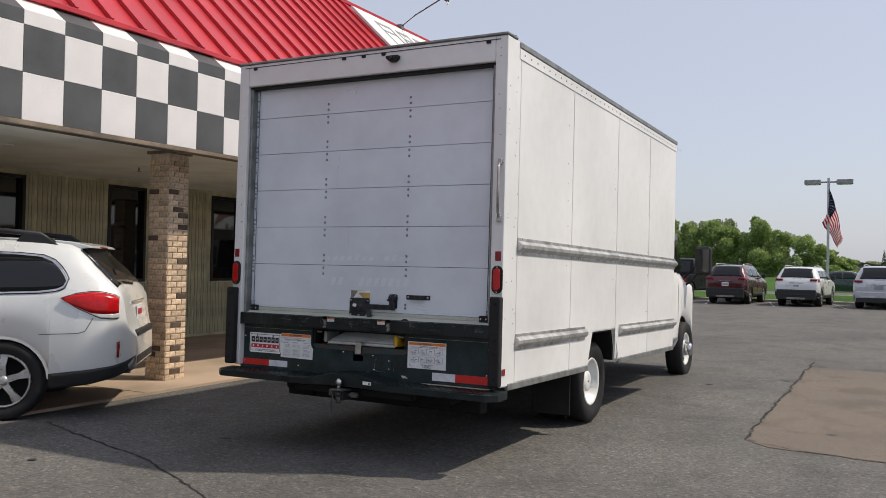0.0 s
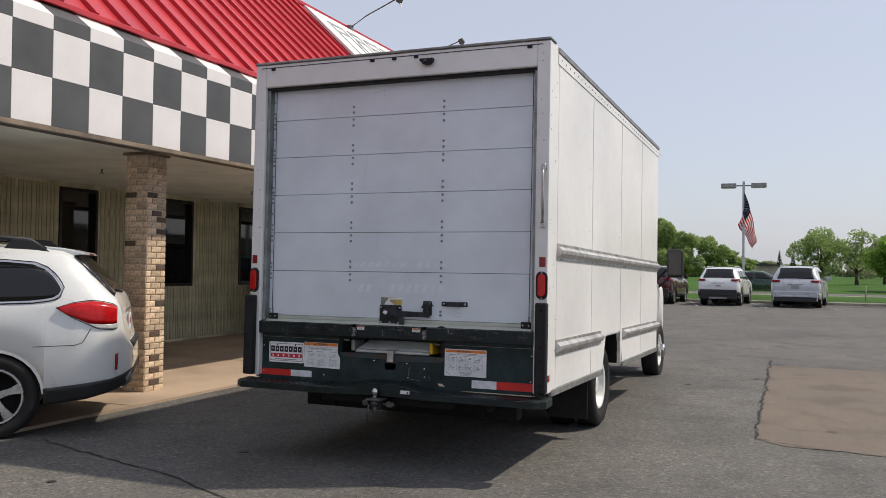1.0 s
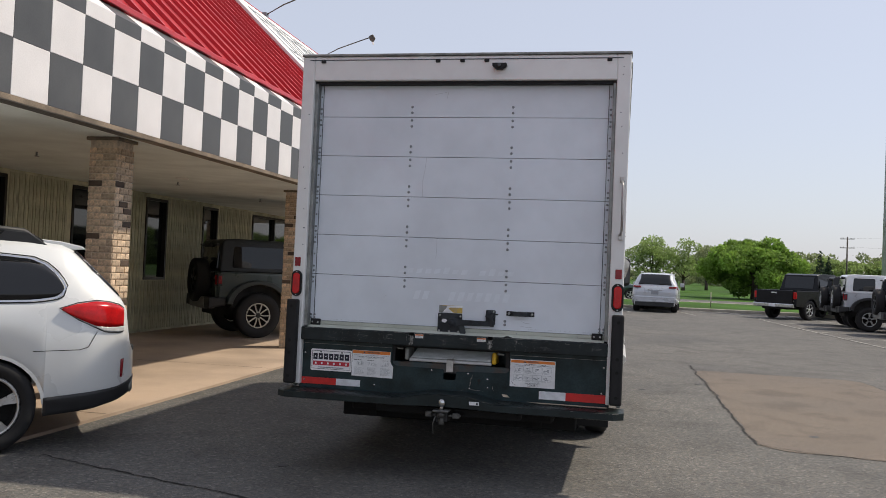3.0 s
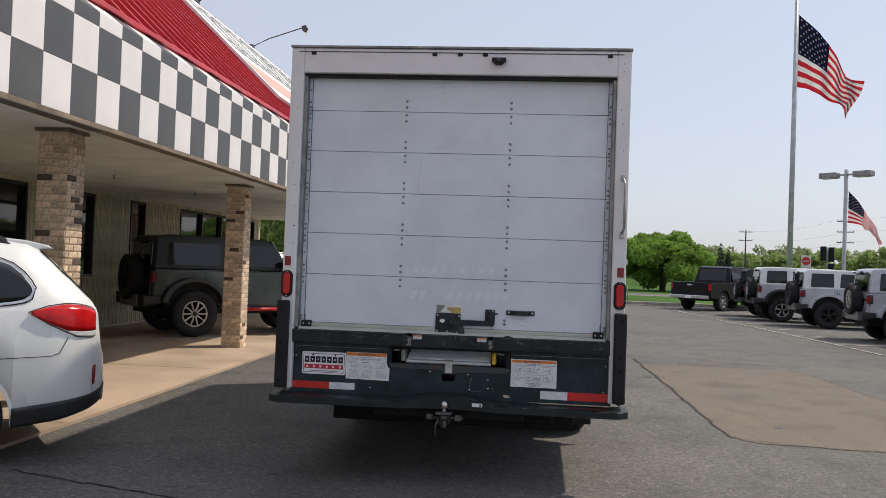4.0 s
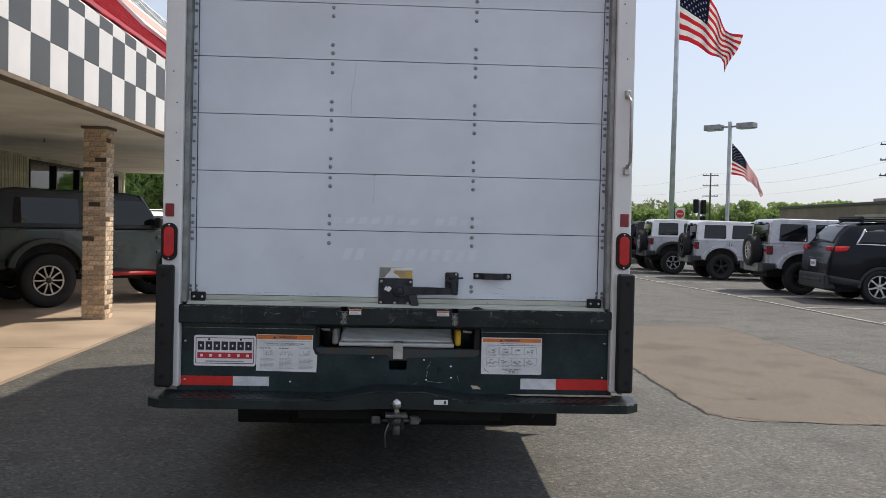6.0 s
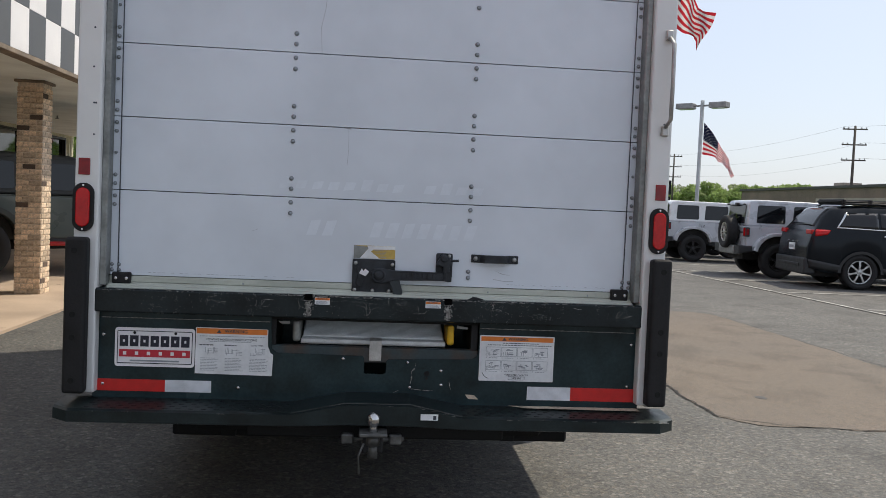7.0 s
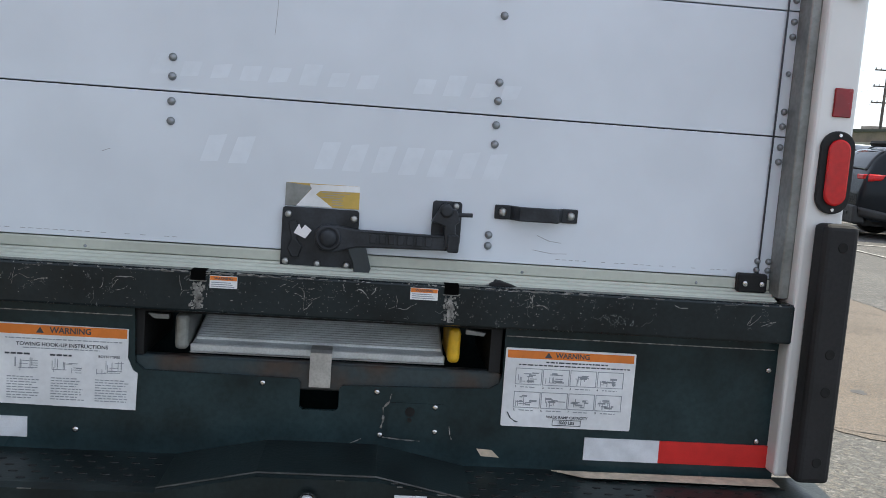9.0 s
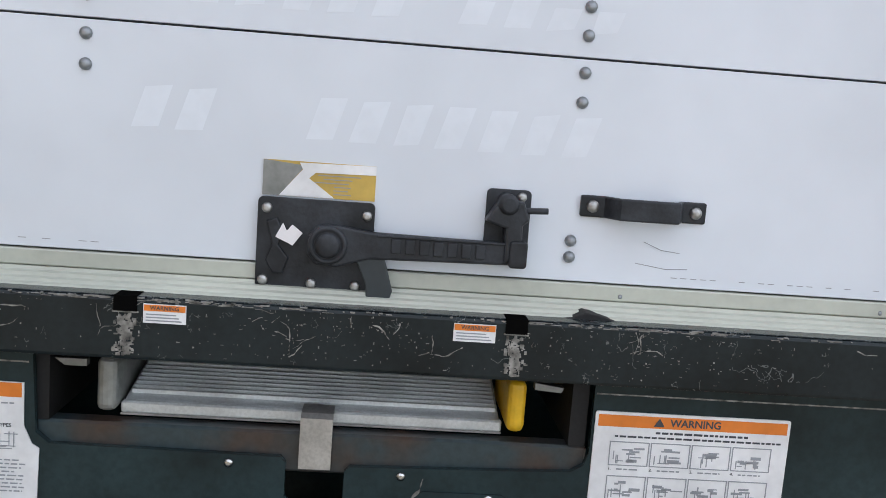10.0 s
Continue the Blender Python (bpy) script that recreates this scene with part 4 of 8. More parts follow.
for k in range(420):
    c0 = rs.choice((-0.78, -0.5, -0.12, 0.02, 0.12, 0.36, 0.45, 0.62))
    x, z = c0 + rs.gauss(0, 0.09), rs.uniform(0.935, 1.012)
    if abs(x) > 1.1:
        continue
    w, h = rs.choice(((0.0012, 0.0008), (0.004, 0.0006), (0.0007, 0.003), (0.0018, 0.0018))), rs.uniform(0.5, 1.3)
    box(x, x + w[0] * h, -0.0006, 0.0002, z, z + w[1] * h, bm=nick)
for k in range(300):                           # the bared upper edge
    x = rs.choice((rs.uniform(-1.1, 1.1), rs.gauss(-0.25, 0.12), rs.gauss(0.42, 0.15)))
    z = 1.0165 + rs.gauss(0, 0.0012)
    if abs(x) < 1.1:
        box(x, x + rs.expovariate(160) + 0.001, -0.0006, 0.003, z, z + rs.uniform(0.0004, 0.0022), bm=nick)
tagged(part("paint_nick", nick, STREAK, sill, "small bared nicks in the black paint"), kind="stuff")
# reflective tapes
for a, b, z0, z1, m in ((0.65, 0.836, 0.604, 0.66, WHT), (0.836, 1.113, 0.604, 0.66, REDT), (-1.129, -0.843, 0.602, 0.65, REDT), (-0.843, -0.659, 0.602, 0.65, WHT)):
    part("reflective_tape", box(a, b, YP - 0.003, YP, z0, z1), m, truck, "red reflective tape" if m is REDT else "white reflective tape")

# tail lamps, reflectors, rubber corner guards
for s in (1, -1):
    lamp = part("tail_lamp", prism(rounded(s * 1.167 - 0.041, s * 1.167 + 0.041, 1.243, 1.435, 0.04, 8), -0.012, 0.0, "xz", 0.003), BLACKM, truck, "oval red tail lamp in black rubber bezel")
    part("lens", prism(rounded(s * 1.167 - 0.027, s * 1.167 + 0.027, 1.262, 1.416, 0.0265, 8), -0.022, -0.011, "xz", 0.005), REDL, lamp, "bright red lens")
    for z in (1.253, 1.425):
        part("screw", lathe([(0, 0.005), (-0.003, 0.004)], "y", 8), STEEL, lamp).location = (s * 1.167, -0.012, z)
    part("reflector", box(s * 1.168 - 0.022, s * 1.168 + 0.022, -0.006, 0.0, 1.467, 1.533, 0.002), REDR, truck, "dark red rectangular reflector")
    g = part("corner_guard", box(s * 1.176 - 0.042, s * 1.176 + 0.042, -0.06, 0.0, 0.606, 1.222, 0.014, 3), RUBBER, truck, "black rubber corner guard")
    for z in (0.66, 0.83, 0.92, 1.17):
        part("bolt_hole", lathe([(-0.0612, 0.011), (-0.0605, 0.0125), (-0.058, 0.0125)], "y", 12), UNDER, g).location = (s * 1.18, 0, z)
# grab rail on the kerb-side post
gr = part("grab_handle", pipe([(1.168, -0.02, 1.77), (1.178, -0.05, 1.8), (1.178, -0.055, 1.95), (1.178, -0.05, 2.11), (1.168, -0.02, 2.14)], 0.009), ALU, truck, "bare aluminium grab handle")
for z in (1.757, 2.152):
    part("mount", box(1.155, 1.185, -0.02, 0.0, z - 0.022, z + 0.022, 0.004), ALU, gr)
rs = random.Random(31)
for k in range(14):
    x = 1.13 + 0.06 * rs.random() if k % 2 else -1.13 - 0.06 * rs.random()
    part("screw_hole", lathe([(-0.001, 0.004), (0.0005, 0.004)], "y", 8), SEAM, truck).location = (x, 0, rs.uniform(1.6, 2.95))
for k in range(46):
    y, z = rs.choice((0.05, 0.2, 0.16, 1.25, 2.5, 3.7)), rs.uniform(0.8, 2.85)
    part("screw_hole", lathe([(-0.001, 0.004), (0.001, 0.004)], "x", 8), SEAM, truck).location = (HWB + 0.0005, y + rs.uniform(-0.02, 0.02), z)
for i in range(40):
    part("rail_bolt", lathe([(0, 0.008), (0.003, 0.007), (0.004, 0.003)], "x", 8), ALUG, truck).location = (HWB + 0.006, 0.28 + i * 0.122, ZT - 0.085)
part("side_marker", box(HWB, HWB + 0.006, 0.02, 0.07, 0.68, 0.725, 0.002), REDR, truck, "small red side marker")

# latch plate, its lever, catch and pull handle on the door
LATCH = mat("latch_black", (0.032, 0.036, 0.043), 0.4, vary=0.2, scale=18, bump=0.0008, bscale=160, spots=0.2)
lk = part("door_latch", prism(rounded(-0.104, 0.074, 1.03, 1.172, 0.008), YD - 0.013, YD - 0.007, "xz", 0.001), LATCH, truck, "black steel door latch plate")
for x, z in ((-0.09, 1.155), (0.062, 1.152), (-0.092, 1.044), (-0.018, 1.042), (0.05, 1.042)):
    part("bolt", lathe([(0, 0.0085), (-0.005, 0.0075), (-0.007, 0.003)], "y", 10), ZINC, lk).location = (x, YD - 0.013, z)
part("rib", prism([(-0.09, 1.135), (-0.074, 1.142), (-0.062, 1.12), (-0.07, 1.1), (-0.054, 1.08), (-0.062, 1.055), (-0.078, 1.055), (-0.09, 1.075), (-0.08, 1.1)], YD - 0.018, YD - 0.005, "xz", 0.003), LATCH, lk)
part("sticker_scrap", prism([(-0.075, 1.112), (-0.048, 1.1), (-0.034, 1.12), (-0.05, 1.132), (-0.058, 1.122), (-0.064, 1.134)], YD - 0.0195, YD - 0.018, "xz"), PLATEW, lk)
lv = part("latch_lever", prism([(-0.025, 1.09), (-0.012, 1.075), (0.02, 1.073), (0.07, 1.088), (0.3, 1.093), (0.3, 1.127), (0.07, 1.13), (0.02, 1.137), (-0.01, 1.135), (-0.026, 1.12)], YD - 0.034, YD - 0.02, "xz", 0.004), LATCH, lk, "cast black latch lever")
part("pivot", lathe([(YD - 0.006, 0.03), (YD - 0.036, 0.03), (YD - 0.039, 0.028), (YD - 0.039, 0.0235), (YD - 0.0355, 0.022), (YD - 0.0355, 0.019), (YD - 0.041, 0.018), (YD - 0.0425, 0.016), (YD - 0.0425, 0.003)], "y", 20), LATCH, lk).location = (0.006, 0, 1.106)
for i in range(7):                             # raised maker's mark as plain blocks
    part("raised_block", box(0.102 + i * 0.0215, 0.117 + i * 0.0215, YD - 0.0375, YD - 0.033, 1.1, 1.122, 0.0015, 2), LATCH, lv)
part("lever_rim", box(0.08, 0.29, YD - 0.037, YD - 0.033, 1.1235, 1.1275, 0.0012), LATCH, lv)
part("lever_tip", prism(rounded(0.282, 0.31, 1.09, 1.132, 0.006), YD - 0.044, YD - 0.02, "xz", 0.003), LATCH, lv)
part("strap", prism([(0.05, 1.085), (0.092, 1.095), (0.108, 1.04), (0.1, 1.015), (0.04, 1.012), (0.068, 1.028), (0.066, 1.05)], YD - 0.03, YD - 0.022, "xz", 0.002), mat("blue_grey_strap", (0.035, 0.045, 0.05), 0.6, vary=0.1), lk, "blue-grey latch hook")
lab = part("latch_label", box(-0.1, 0.072, YD - 0.0015, YD + 0.001, 1.174, 1.228), mat("label_yellow", (0.58, 0.4, 0.09), 0.45, vary=0.07, scale=12), truck, "torn yellow instruction label")
part("torn_metal", prism([(-0.1, 1.174), (-0.075, 1.174), (-0.036, 1.222), (-0.1, 1.228)], YD - 0.0025, YD - 0.001, "xz"), ALUG, lab)
part("torn_white", prism([(-0.075, 1.174), (0.01, 1.1745), (-0.03, 1.203), (-0.02, 1.212), (0.072, 1.214), (0.072, 1.228), (-0.045, 1.226), (-0.04, 1.216)], YD - 0.003, YD - 0.001, "xz"), LABELW, lab)
rr = random.Random(44)
for k in range(6):
    x0 = -0.025 + 0.02 * rr.random() if k < 3 else 0.008
    part("print_line", box(x0, 0.03 + 0.036 * rr.random(), YD - 0.0022, YD - 0.001, 1.208 - k * 0.0056, 1.2094 - k * 0.0056), INKG, lab)
ct = part("catch_plate", prism(rounded(0.245, 0.315, 1.103, 1.208, 0.008), YD - 0.005, YD, "xz", 0.001), LATCH, truck, "black catch plate holding the lever")
part("hook", prism([(0.243, 1.16), (0.262, 1.192), (0.3, 1.192), (0.31, 1.165), (0.3, 1.155), (0.302, 1.1), (0.275, 1.098), (0.274, 1.15)], YD - 0.04, YD - 0.006, "xz", 0.004), LATCH, ct)
part("pin", rod((0.29, YD - 0.03, 1.178), (0.338, YD - 0.03, 1.18), 0.005, 8), LATCH, ct)
part("bolt", lathe([(0, 0.016), (-0.042, 0.016), (-0.046, 0.01)], "y", 12), LATCH, ct).location = (0.276, YD, 1.187)
for x, z in ((0.3, 1.197), (0.272, 1.112)):
    part("rivet", lathe([(0, 0.008), (-0.005, 0.007), (-0.007, 0.003)], "y", 10), ZINC, ct).location = (x, YD - 0.005, z)
ph = part("pull_handle", prism([(0.393, YD), (0.393, YD - 0.006), (0.43, YD - 0.008), (0.448, YD - 0.042), (0.54, YD - 0.042), (0.556, YD - 0.008), (0.593, YD - 0.006), (0.593, YD), (0.55, YD), (0.535, YD - 0.032), (0.453, YD - 0.032), (0.436, YD)], 1.174, 1.208, "xy", 0.003), LATCH, truck, "black steel pull handle")
for x in (0.412, 0.576):
    part("rivet", lathe([(0, 0.0105), (-0.006, 0.009), (-0.009, 0.003)], "y", 12), ZINC, ph).location = (x, YD - 0.006, 1.191)
# scuffs and hairline cracks on the door
bm = bmesh.new()
def hair(pts, w=0.0006):
    for (x0, z0), (x1, z1) in zip(pts, pts[1:]):
        d = Vector((x1 - x0, 0, z1 - z0))
        n = Vector((-d.z, 0, d.x)).normalized() * w
        a, b = Vector((x0, YD - 0.0006, z0)), Vector((x1, YD - 0.0006, z1))
        vs = [bm.verts.new(p) for p in (a - n, b - n, b + n, a + n)]
        bm.faces.new(vs)
hair([(-0.245, 2.3), (-0.252, 2.2), (-0.268, 2.12), (-0.262, 2.01)])
hair([(-0.14, 1.71), (-0.138, 1.62), (-0.142, 1.56)])
hair([(-0.16, 1.713), (-0.13, 1.708)], 0.0025)
hair([(0.5, 1.14), (0.53, 1.128), (0.56, 1.125)])
hair([(0.49, 1.105), (0.54, 1.098), (0.575, 1.1)])
hair([(-0.52, 1.27), (-0.5, 1.278)])
hair([(-0.2, 2.77), (-0.1, 2.79), (-0.11, 2.74)])
for k in range(34):
    x = -0.95 + k * 0.018
    if rs.random() < 0.55:
        hair([(x, 1.083), (x + 0.012, 1.083)])
for k in range(28):
    x = 0.55 + k * 0.016
    if rs.random() < 0.6:
        hair([(x, 1.085), (x + 0.01, 1.085)])
bmesh.ops.recalc_face_normals(bm, faces=list(bm.faces))
tagged(part("door_scuff", bm, INKG, truck, "dark hairline scuffs on the door"), kind="stuff")
# the ghost of removed lettering, as plain slanted blocks a shade off the paint
# follows the door colour, with the same painted-in shade blue
GHOST = mat("ghost_film", (0.718, 0.768, 0.837), 0.34, vary=0.02, scale=5, bscale=40, spots=0.03)
for row, (x0, x1, z0, h, n) in enumerate(((-0.42, 0.45, 1.452, 0.05, 13), (-0.3, 0.42, 1.262, 0.066, 11))):
    rg = random.Random(60 + row)
    for i in range(n):
        if i in ((8,), (2, 3))[row]:
            continue
        x, w = x0 + (x1 - x0) * i / n, (x1 - x0) / n * 0.62
        hh = h * (0.72 if row == 0 and i % 5 else 1.0)
        slant = [(x + rg.uniform(-0.003, 0.003), z0), (x + w, z0 + rg.uniform(0, 0.006)), (x + w + hh * 0.3, z0 + hh), (x + hh * 0.3, z0 + hh - rg.uniform(0, 0.006))]
        part("ghost_mark", prism(slant, YD - 0.0004, YD + 0.0008, "xz"), GHOST, truck)
part("seal_bulge", prism([(0.35, 1.0195), (0.385, 1.023), (0.405, 1.032), (0.425, 1.029), (0.46, 1.0195)], YD - 0.06, YD - 0.02, "xz", 0.002), RUBBER, truck, "folded dark seal end")
HITCHM = mat("dark_hitch_steel", (0.13, 0.13, 0.125), 0.5, 0.5, vary=0.2, scale=14, spots=0.2)
# step bumper with bent middle, perforations, chamfered ends
def bumper_z(x):
    a = abs(x - 0.02)
    return 0.0 if a > 0.34 else 0.044 * min(1, (0.34 - a) / 0.21)
xs = [-1.235, -1.165, -0.8, -0.4, -0.32, -0.2, -0.11, 0.02, 0.15, 0.24, 0.36, 0.46, 0.8, 1.165, 1.235]
bm = bmesh.new()
rows = []
for x in xs:
    z = 0.568 + bumper_z(x)
    e = 0.06 if abs(x) > 1.22 else 0.0
    pr = [(0.06, z + 0.008), (-0.13 + e, z), (-0.15 + e, z - 0.006), (-0.152 + e, 0.52 + 0.2 * bumper_z(x)), (-0.14 + e, 0.516 + 0.2 * bumper_z(x)), (0.06, 0.523)]
    rows.append([bm.verts.new((x, y, zz)) for y, zz in pr])
for a, b in zip(rows, rows[1:]):
    for i in range(6):
        j = (i + 1) % 6
        bm.faces.new((a[i], b[i], b[j], a[j]))
bm.faces.new(rows[0])
bm.faces.new(rows[-1][::-1])
bmesh.ops.recalc_face_normals(bm, faces=list(bm.faces))
bumper = part("step_bumper", bm, mat("bumper_black", (0.012, 0.02, 0.021), 0.36, vary=0.22, scale=7, bump=0.0008, bscale=110, spots=0.2), truck, "black tread-plate step bumper, bent in the middle")
hb = lathe([(0.0, 0.011), (0.0016, 0.0105), (0.0016, 0.006)], "z", 8)
for v in hb.verts:
    v.co.y *= 0.42
hole_me = bpy.data.meshes.new("tread_stud")
hb.to_mesh(hole_me)
hb.free()
hole_me.materials.append(BLACKM)
for i in range(46):
    for j in range(5):
        x = -1.1 + i * 0.049
        if bumper_z(x) > 0:
            continue
        share("tread_stud", hole_me, bumper, Matrix.Translation((x + 0.02 * (j % 2), -0.11 + j * 0.032, 0.5685 + 0.0013 * j)))
part("bumper_label", box(-0.03, 0.04, -0.1555, -0.152, 0.01, 0.034), LABELW, bumper, "small worn white sticker").location = (0.22, 0, 0.545)
part("label_patch", box(0.02, 0.032, -0.1575, -0.1555, 0.013, 0.029), INK, bumper).location = (0.22, 0, 0.545)
part("bumper_beam", box(-0.87, 0.9, 0.34, 0.46, 0.35, 0.46, 0.008), UNDER, truck, "dark cross beam under the box")
part("hitch_crossbar", box(-0.5, 0.54, -0.06, 0.03, 0.455, 0.515, 0.008), UNDER, truck)
for bx in (-0.62, 0.62):
    part("beam_bracket", prism([(bx - 0.03, 0.36), (bx + 0.03, 0.36), (bx + 0.04, 0.53), (bx - 0.04, 0.53)], 0.3, 0.34, "xz", 0.004), UNDER, truck)
part("bumper_scrape", prism([(0.57, 0.03), (0.64, -0.008), (1.12, -0.018), (1.12, 0.03)], 0.58, 0.5815, "xy"), CREAM, bumper, "cream bared strip")
edge = bmesh.new()
for a, b in zip(xs[4:11], xs[5:11]):
    za, zb2 = 0.5675 + bumper_z(a), 0.5675 + bumper_z(b)
    q = [edge.verts.new(p) for p in ((a, -0.134, za + 0.0008), (b, -0.134, zb2 + 0.0008), (b, -0.1385, zb2 - 0.0006), (a, -0.1385, za - 0.0006))]
    edge.faces.new(q)
eo = part("bare_edge", edge, HITCHM, bumper, "bright scratched bend line")
es = eo.modifiers.new("thick", "SOLIDIFY")
es.thickness, es.offset = 0.0012, 0.0
rs = random.Random(8)
bm = bmesh.new()
for k in range(60):
    x = rs.uniform(1.0, 1.19) if k % 2 else rs.uniform(-1.1, 1.1)
    box(x, x + rs.uniform(0.005, 0.03), -0.1525 + rs.random() * 0.01, -0.148 + rs.random() * 0.02, 0.561 + bumper_z(x), 0.5625 + bumper_z(x), bm=bm)
tagged(part("bumper_wear", bm, STREAK, bumper), kind="stuff")
# hitch
hitch = part("hitch", box(-0.035, 0.045, -0.19, 0.1, 0.43, 0.5, 0.006), BLACKM, truck, "steel hitch with ball")
part("hitch_plate", box(-0.05, 0.06, -0.23, -0.1, 0.5, 0.514, 0.004), HITCHM, hitch)
part("ball", lathe([(0.514, 0.02), (0.53, 0.014), (0.538, 0.016), (0.548, 0.024), (0.562, 0.027), (0.576, 0.024), (0.587, 0.013), (0.59, 0.004)], "z", 18, at=(0, 0, 0)), STEEL, hitch, "steel tow ball").location = (0.005, -0.185, 0)
part("nut", lathe([(0.46, 0.03), (0.5, 0.03)], "z", 6), HITCHM, hitch).location = (0.005, -0.185, 0)
part("shank", rod((0.005, -0.185, 0.41), (0.005, -0.185, 0.47), 0.02, 10), HITCHM, hitch)
part("pin", rod((-0.11, -0.12, 0.465), (0.13, -0.12, 0.47), 0.009, 8), HITCHM, hitch)
for s in (1, -1):
    part("pin_loop", box(*sorted((s * 0.07, s * 0.12)), -0.14, -0.1, 0.45, 0.49, 0.006), HITCHM, hitch)
part("chain_end", pipe([(-0.03, -0.2, 0.47), (-0.05, -0.2, 0.42), (-0.045, -0.2, 0.35)], 0.005, 6), HITCHM, hitch)

# undercarriage, wheels, cab
part("tow_chassis", box(-0.45, -0.36, 0.42, 6.3, 0.55, 0.75), UNDER, truck)
part("tow_chassis", box(0.36, 0.45, 0.42, 6.3, 0.55, 0.75), UNDER, truck)
for y in (0.5, 1.3, 3.2, 4.2):
    part("cross_member", box(-1.0, 1.0, y, y + 0.08, 0.75, 0.92), UNDER, truck)
part("axle", rod((-0.95, 2.3, 0.43), (0.95, 2.3, 0.43), 0.06), UNDER, truck)
part("differential", lathe([(-0.16, 0.05), (-0.1, 0.15), (0.1, 0.15), (0.16, 0.05)], "x", 16, at=(0, 2.3, 0.43)), UNDER, truck)
part("rear_skid", box(-0.75, 0.75, 0.15, 0.5, 0.42, 0.5, 0.02), UNDER, truck)
part("tank", box(-0.9, -0.5, 3.2, 4.4, 0.5, 0.85, 0.08, 3), UNDER, truck)
for s in (1, -1):
    part("mud_flap", box(*sorted((s * 0.78, s * 1.12)), 1.62, 1.635, 0.2, 0.62, 0.004), RUBBER, truck, "black rubber mud flap")
    part("arch_liner", prism([(1.86, 0.6), (1.98, 0.88), (2.56, 0.88), (2.68, 0.6), (2.68, 0.95), (1.86, 0.95)], s * 0.7, s * 1.16, "yz"), UNDER, truck)

def wheel(parent, x, y, z, r, w, rim_r, rim_m, out, dish=0.05, spokes=0, hub_m=None, holes=0):
    """A tyre with tread blocks and a rim whose face looks along out (+1 or -1)."""
    wh = new("wheel")
    wh.parent = parent
    wh.location = (x, y, z)
    h = w / 2
    prof = [(-h * 0.75, rim_r), (-h, rim_r + (r - rim_r) * 0.35), (-h, r * 0.93), (-h * 0.8, r * 0.99), (-h * 0.3, r), (h * 0.3, r), (h * 0.8, r * 0.99), (h, r * 0.93), (h, rim_r + (r - rim_r) * 0.35), (h * 0.75, rim_r)]
    part("tyre", lathe(prof, "x", 40, caps=False), RUBBER, wh, "black rubber tyre")
    e = out * h
    d = dish * out
    rp = [(e * 0.78, rim_r * 1.02), (e * 0.86, rim_r * 0.98), (e * 0.7, rim_r * 0.9), (e * 0.72 - d, rim_r * 0.82)]
    if not spokes:
        rp += [(e * 0.72 - d, rim_r * 0.5), (e * 0.72 - d * 0.3, rim_r * 0.42), (e * 0.72 - d * 0.2, rim_r * 0.28), (e * 0.72 - d * 0.2, 0.01)]
    else:
        rp += [(e * 0.1, rim_r * 0.8), (e * 0.05, 0.01)]
    part("rim", lathe(rp, "x", 36, caps=False), rim_m if not spokes else UNDER, wh)
    if spokes:
        part("rim_lip", lathe([(e * 0.8, rim_r * 1.01), (e * 0.88, rim_r * 0.97), (e * 0.8, rim_r * 0.91), (e * 0.5, rim_r * 0.9)], "x", 36, caps=False), rim_m, wh)
        forked = rim_m.name == "machined_alloy"
        for i in range(spokes):
            u = 2 * math.pi * (i + 0.5 * forked) / spokes
            bm = bmesh.new()
            if forked:                         # two slim prongs and the bridge between them at the lip
                turn = Matrix.Rotation(u, 3, "X")
                for sg in (-1, 1):
                    for (w0, r0), (w1, r1) in (((0.07, 0.16), (0.16, 0.55)), ((0.16, 0.55), (0.3, 0.92)), ((0.3, 0.92), (0.0, 0.97))):
                        p, q = Vector((e * 0.84, sg * w0 * rim_r, r0 * rim_r)), Vector((e * 0.84, sg * w1 * rim_r, r1 * rim_r))
                        n = (q - p).cross(Vector((1, 0, 0))).normalized() * rim_r * 0.045
                        d2 = Vector((-e * 0.22, 0, 0))
                        vs = [bm.verts.new(turn @ v) for v in (p - n, p + n, q + n, q - n, p - n + d2, p + n + d2, q + n + d2, q - n + d2)]
                        for f in ((0, 1, 2, 3), (4, 7, 6, 5), (0, 4, 5, 1), (1, 5, 6, 2), (2, 6, 7, 3), (3, 7, 4, 0)):
                            bm.faces.new([vs[i2] for i2 in f])
                bmesh.ops.recalc_face_normals(bm, faces=list(bm.faces))
                part("spoke", bm, rim_m, wh)
                continue
            k0, k1, a0, a1 = rim_r * 0.14, rim_r * 0.95, rim_r * (0.13 if spokes < 6 else 0.09), rim_r * (0.19 if spokes < 6 else 0.09)
            vs = []
            for rr_, aa, xx in ((k0, a0, 0.8), (rim_r * 0.55, rim_r * (0.1 if spokes < 6 else 0.06), 0.84), (k1, a1, 0.8)):
                for sg in (-1, 1):
                    for dx in (0.0, -0.22):
                        c = Vector((e * (xx + dx), sg * aa, rr_))
                        vs.append(bm.verts.new(Matrix.Rotation(u, 3, "X") @ c))
            for k in (0, 4):
                q = vs[k:k + 8]
                for f in ((0, 2, 6, 4), (1, 5, 7, 3), (0, 4, 5, 1), (2, 3, 7, 6)):
                    bm.faces.new([q[i2] for i2 in f])
            bmesh.ops.recalc_face_normals(bm, faces=list(bm.faces))
            part("spoke", bm, rim_m, wh)
        part("hub", lathe([(e * 0.5, rim_r * 0.22), (e * 0.86, rim_r * 0.2), (e * 0.9, rim_r * 0.1), (e * 0.9, 0.005)], "x", 16), hub_m or rim_m, wh)
    elif holes:
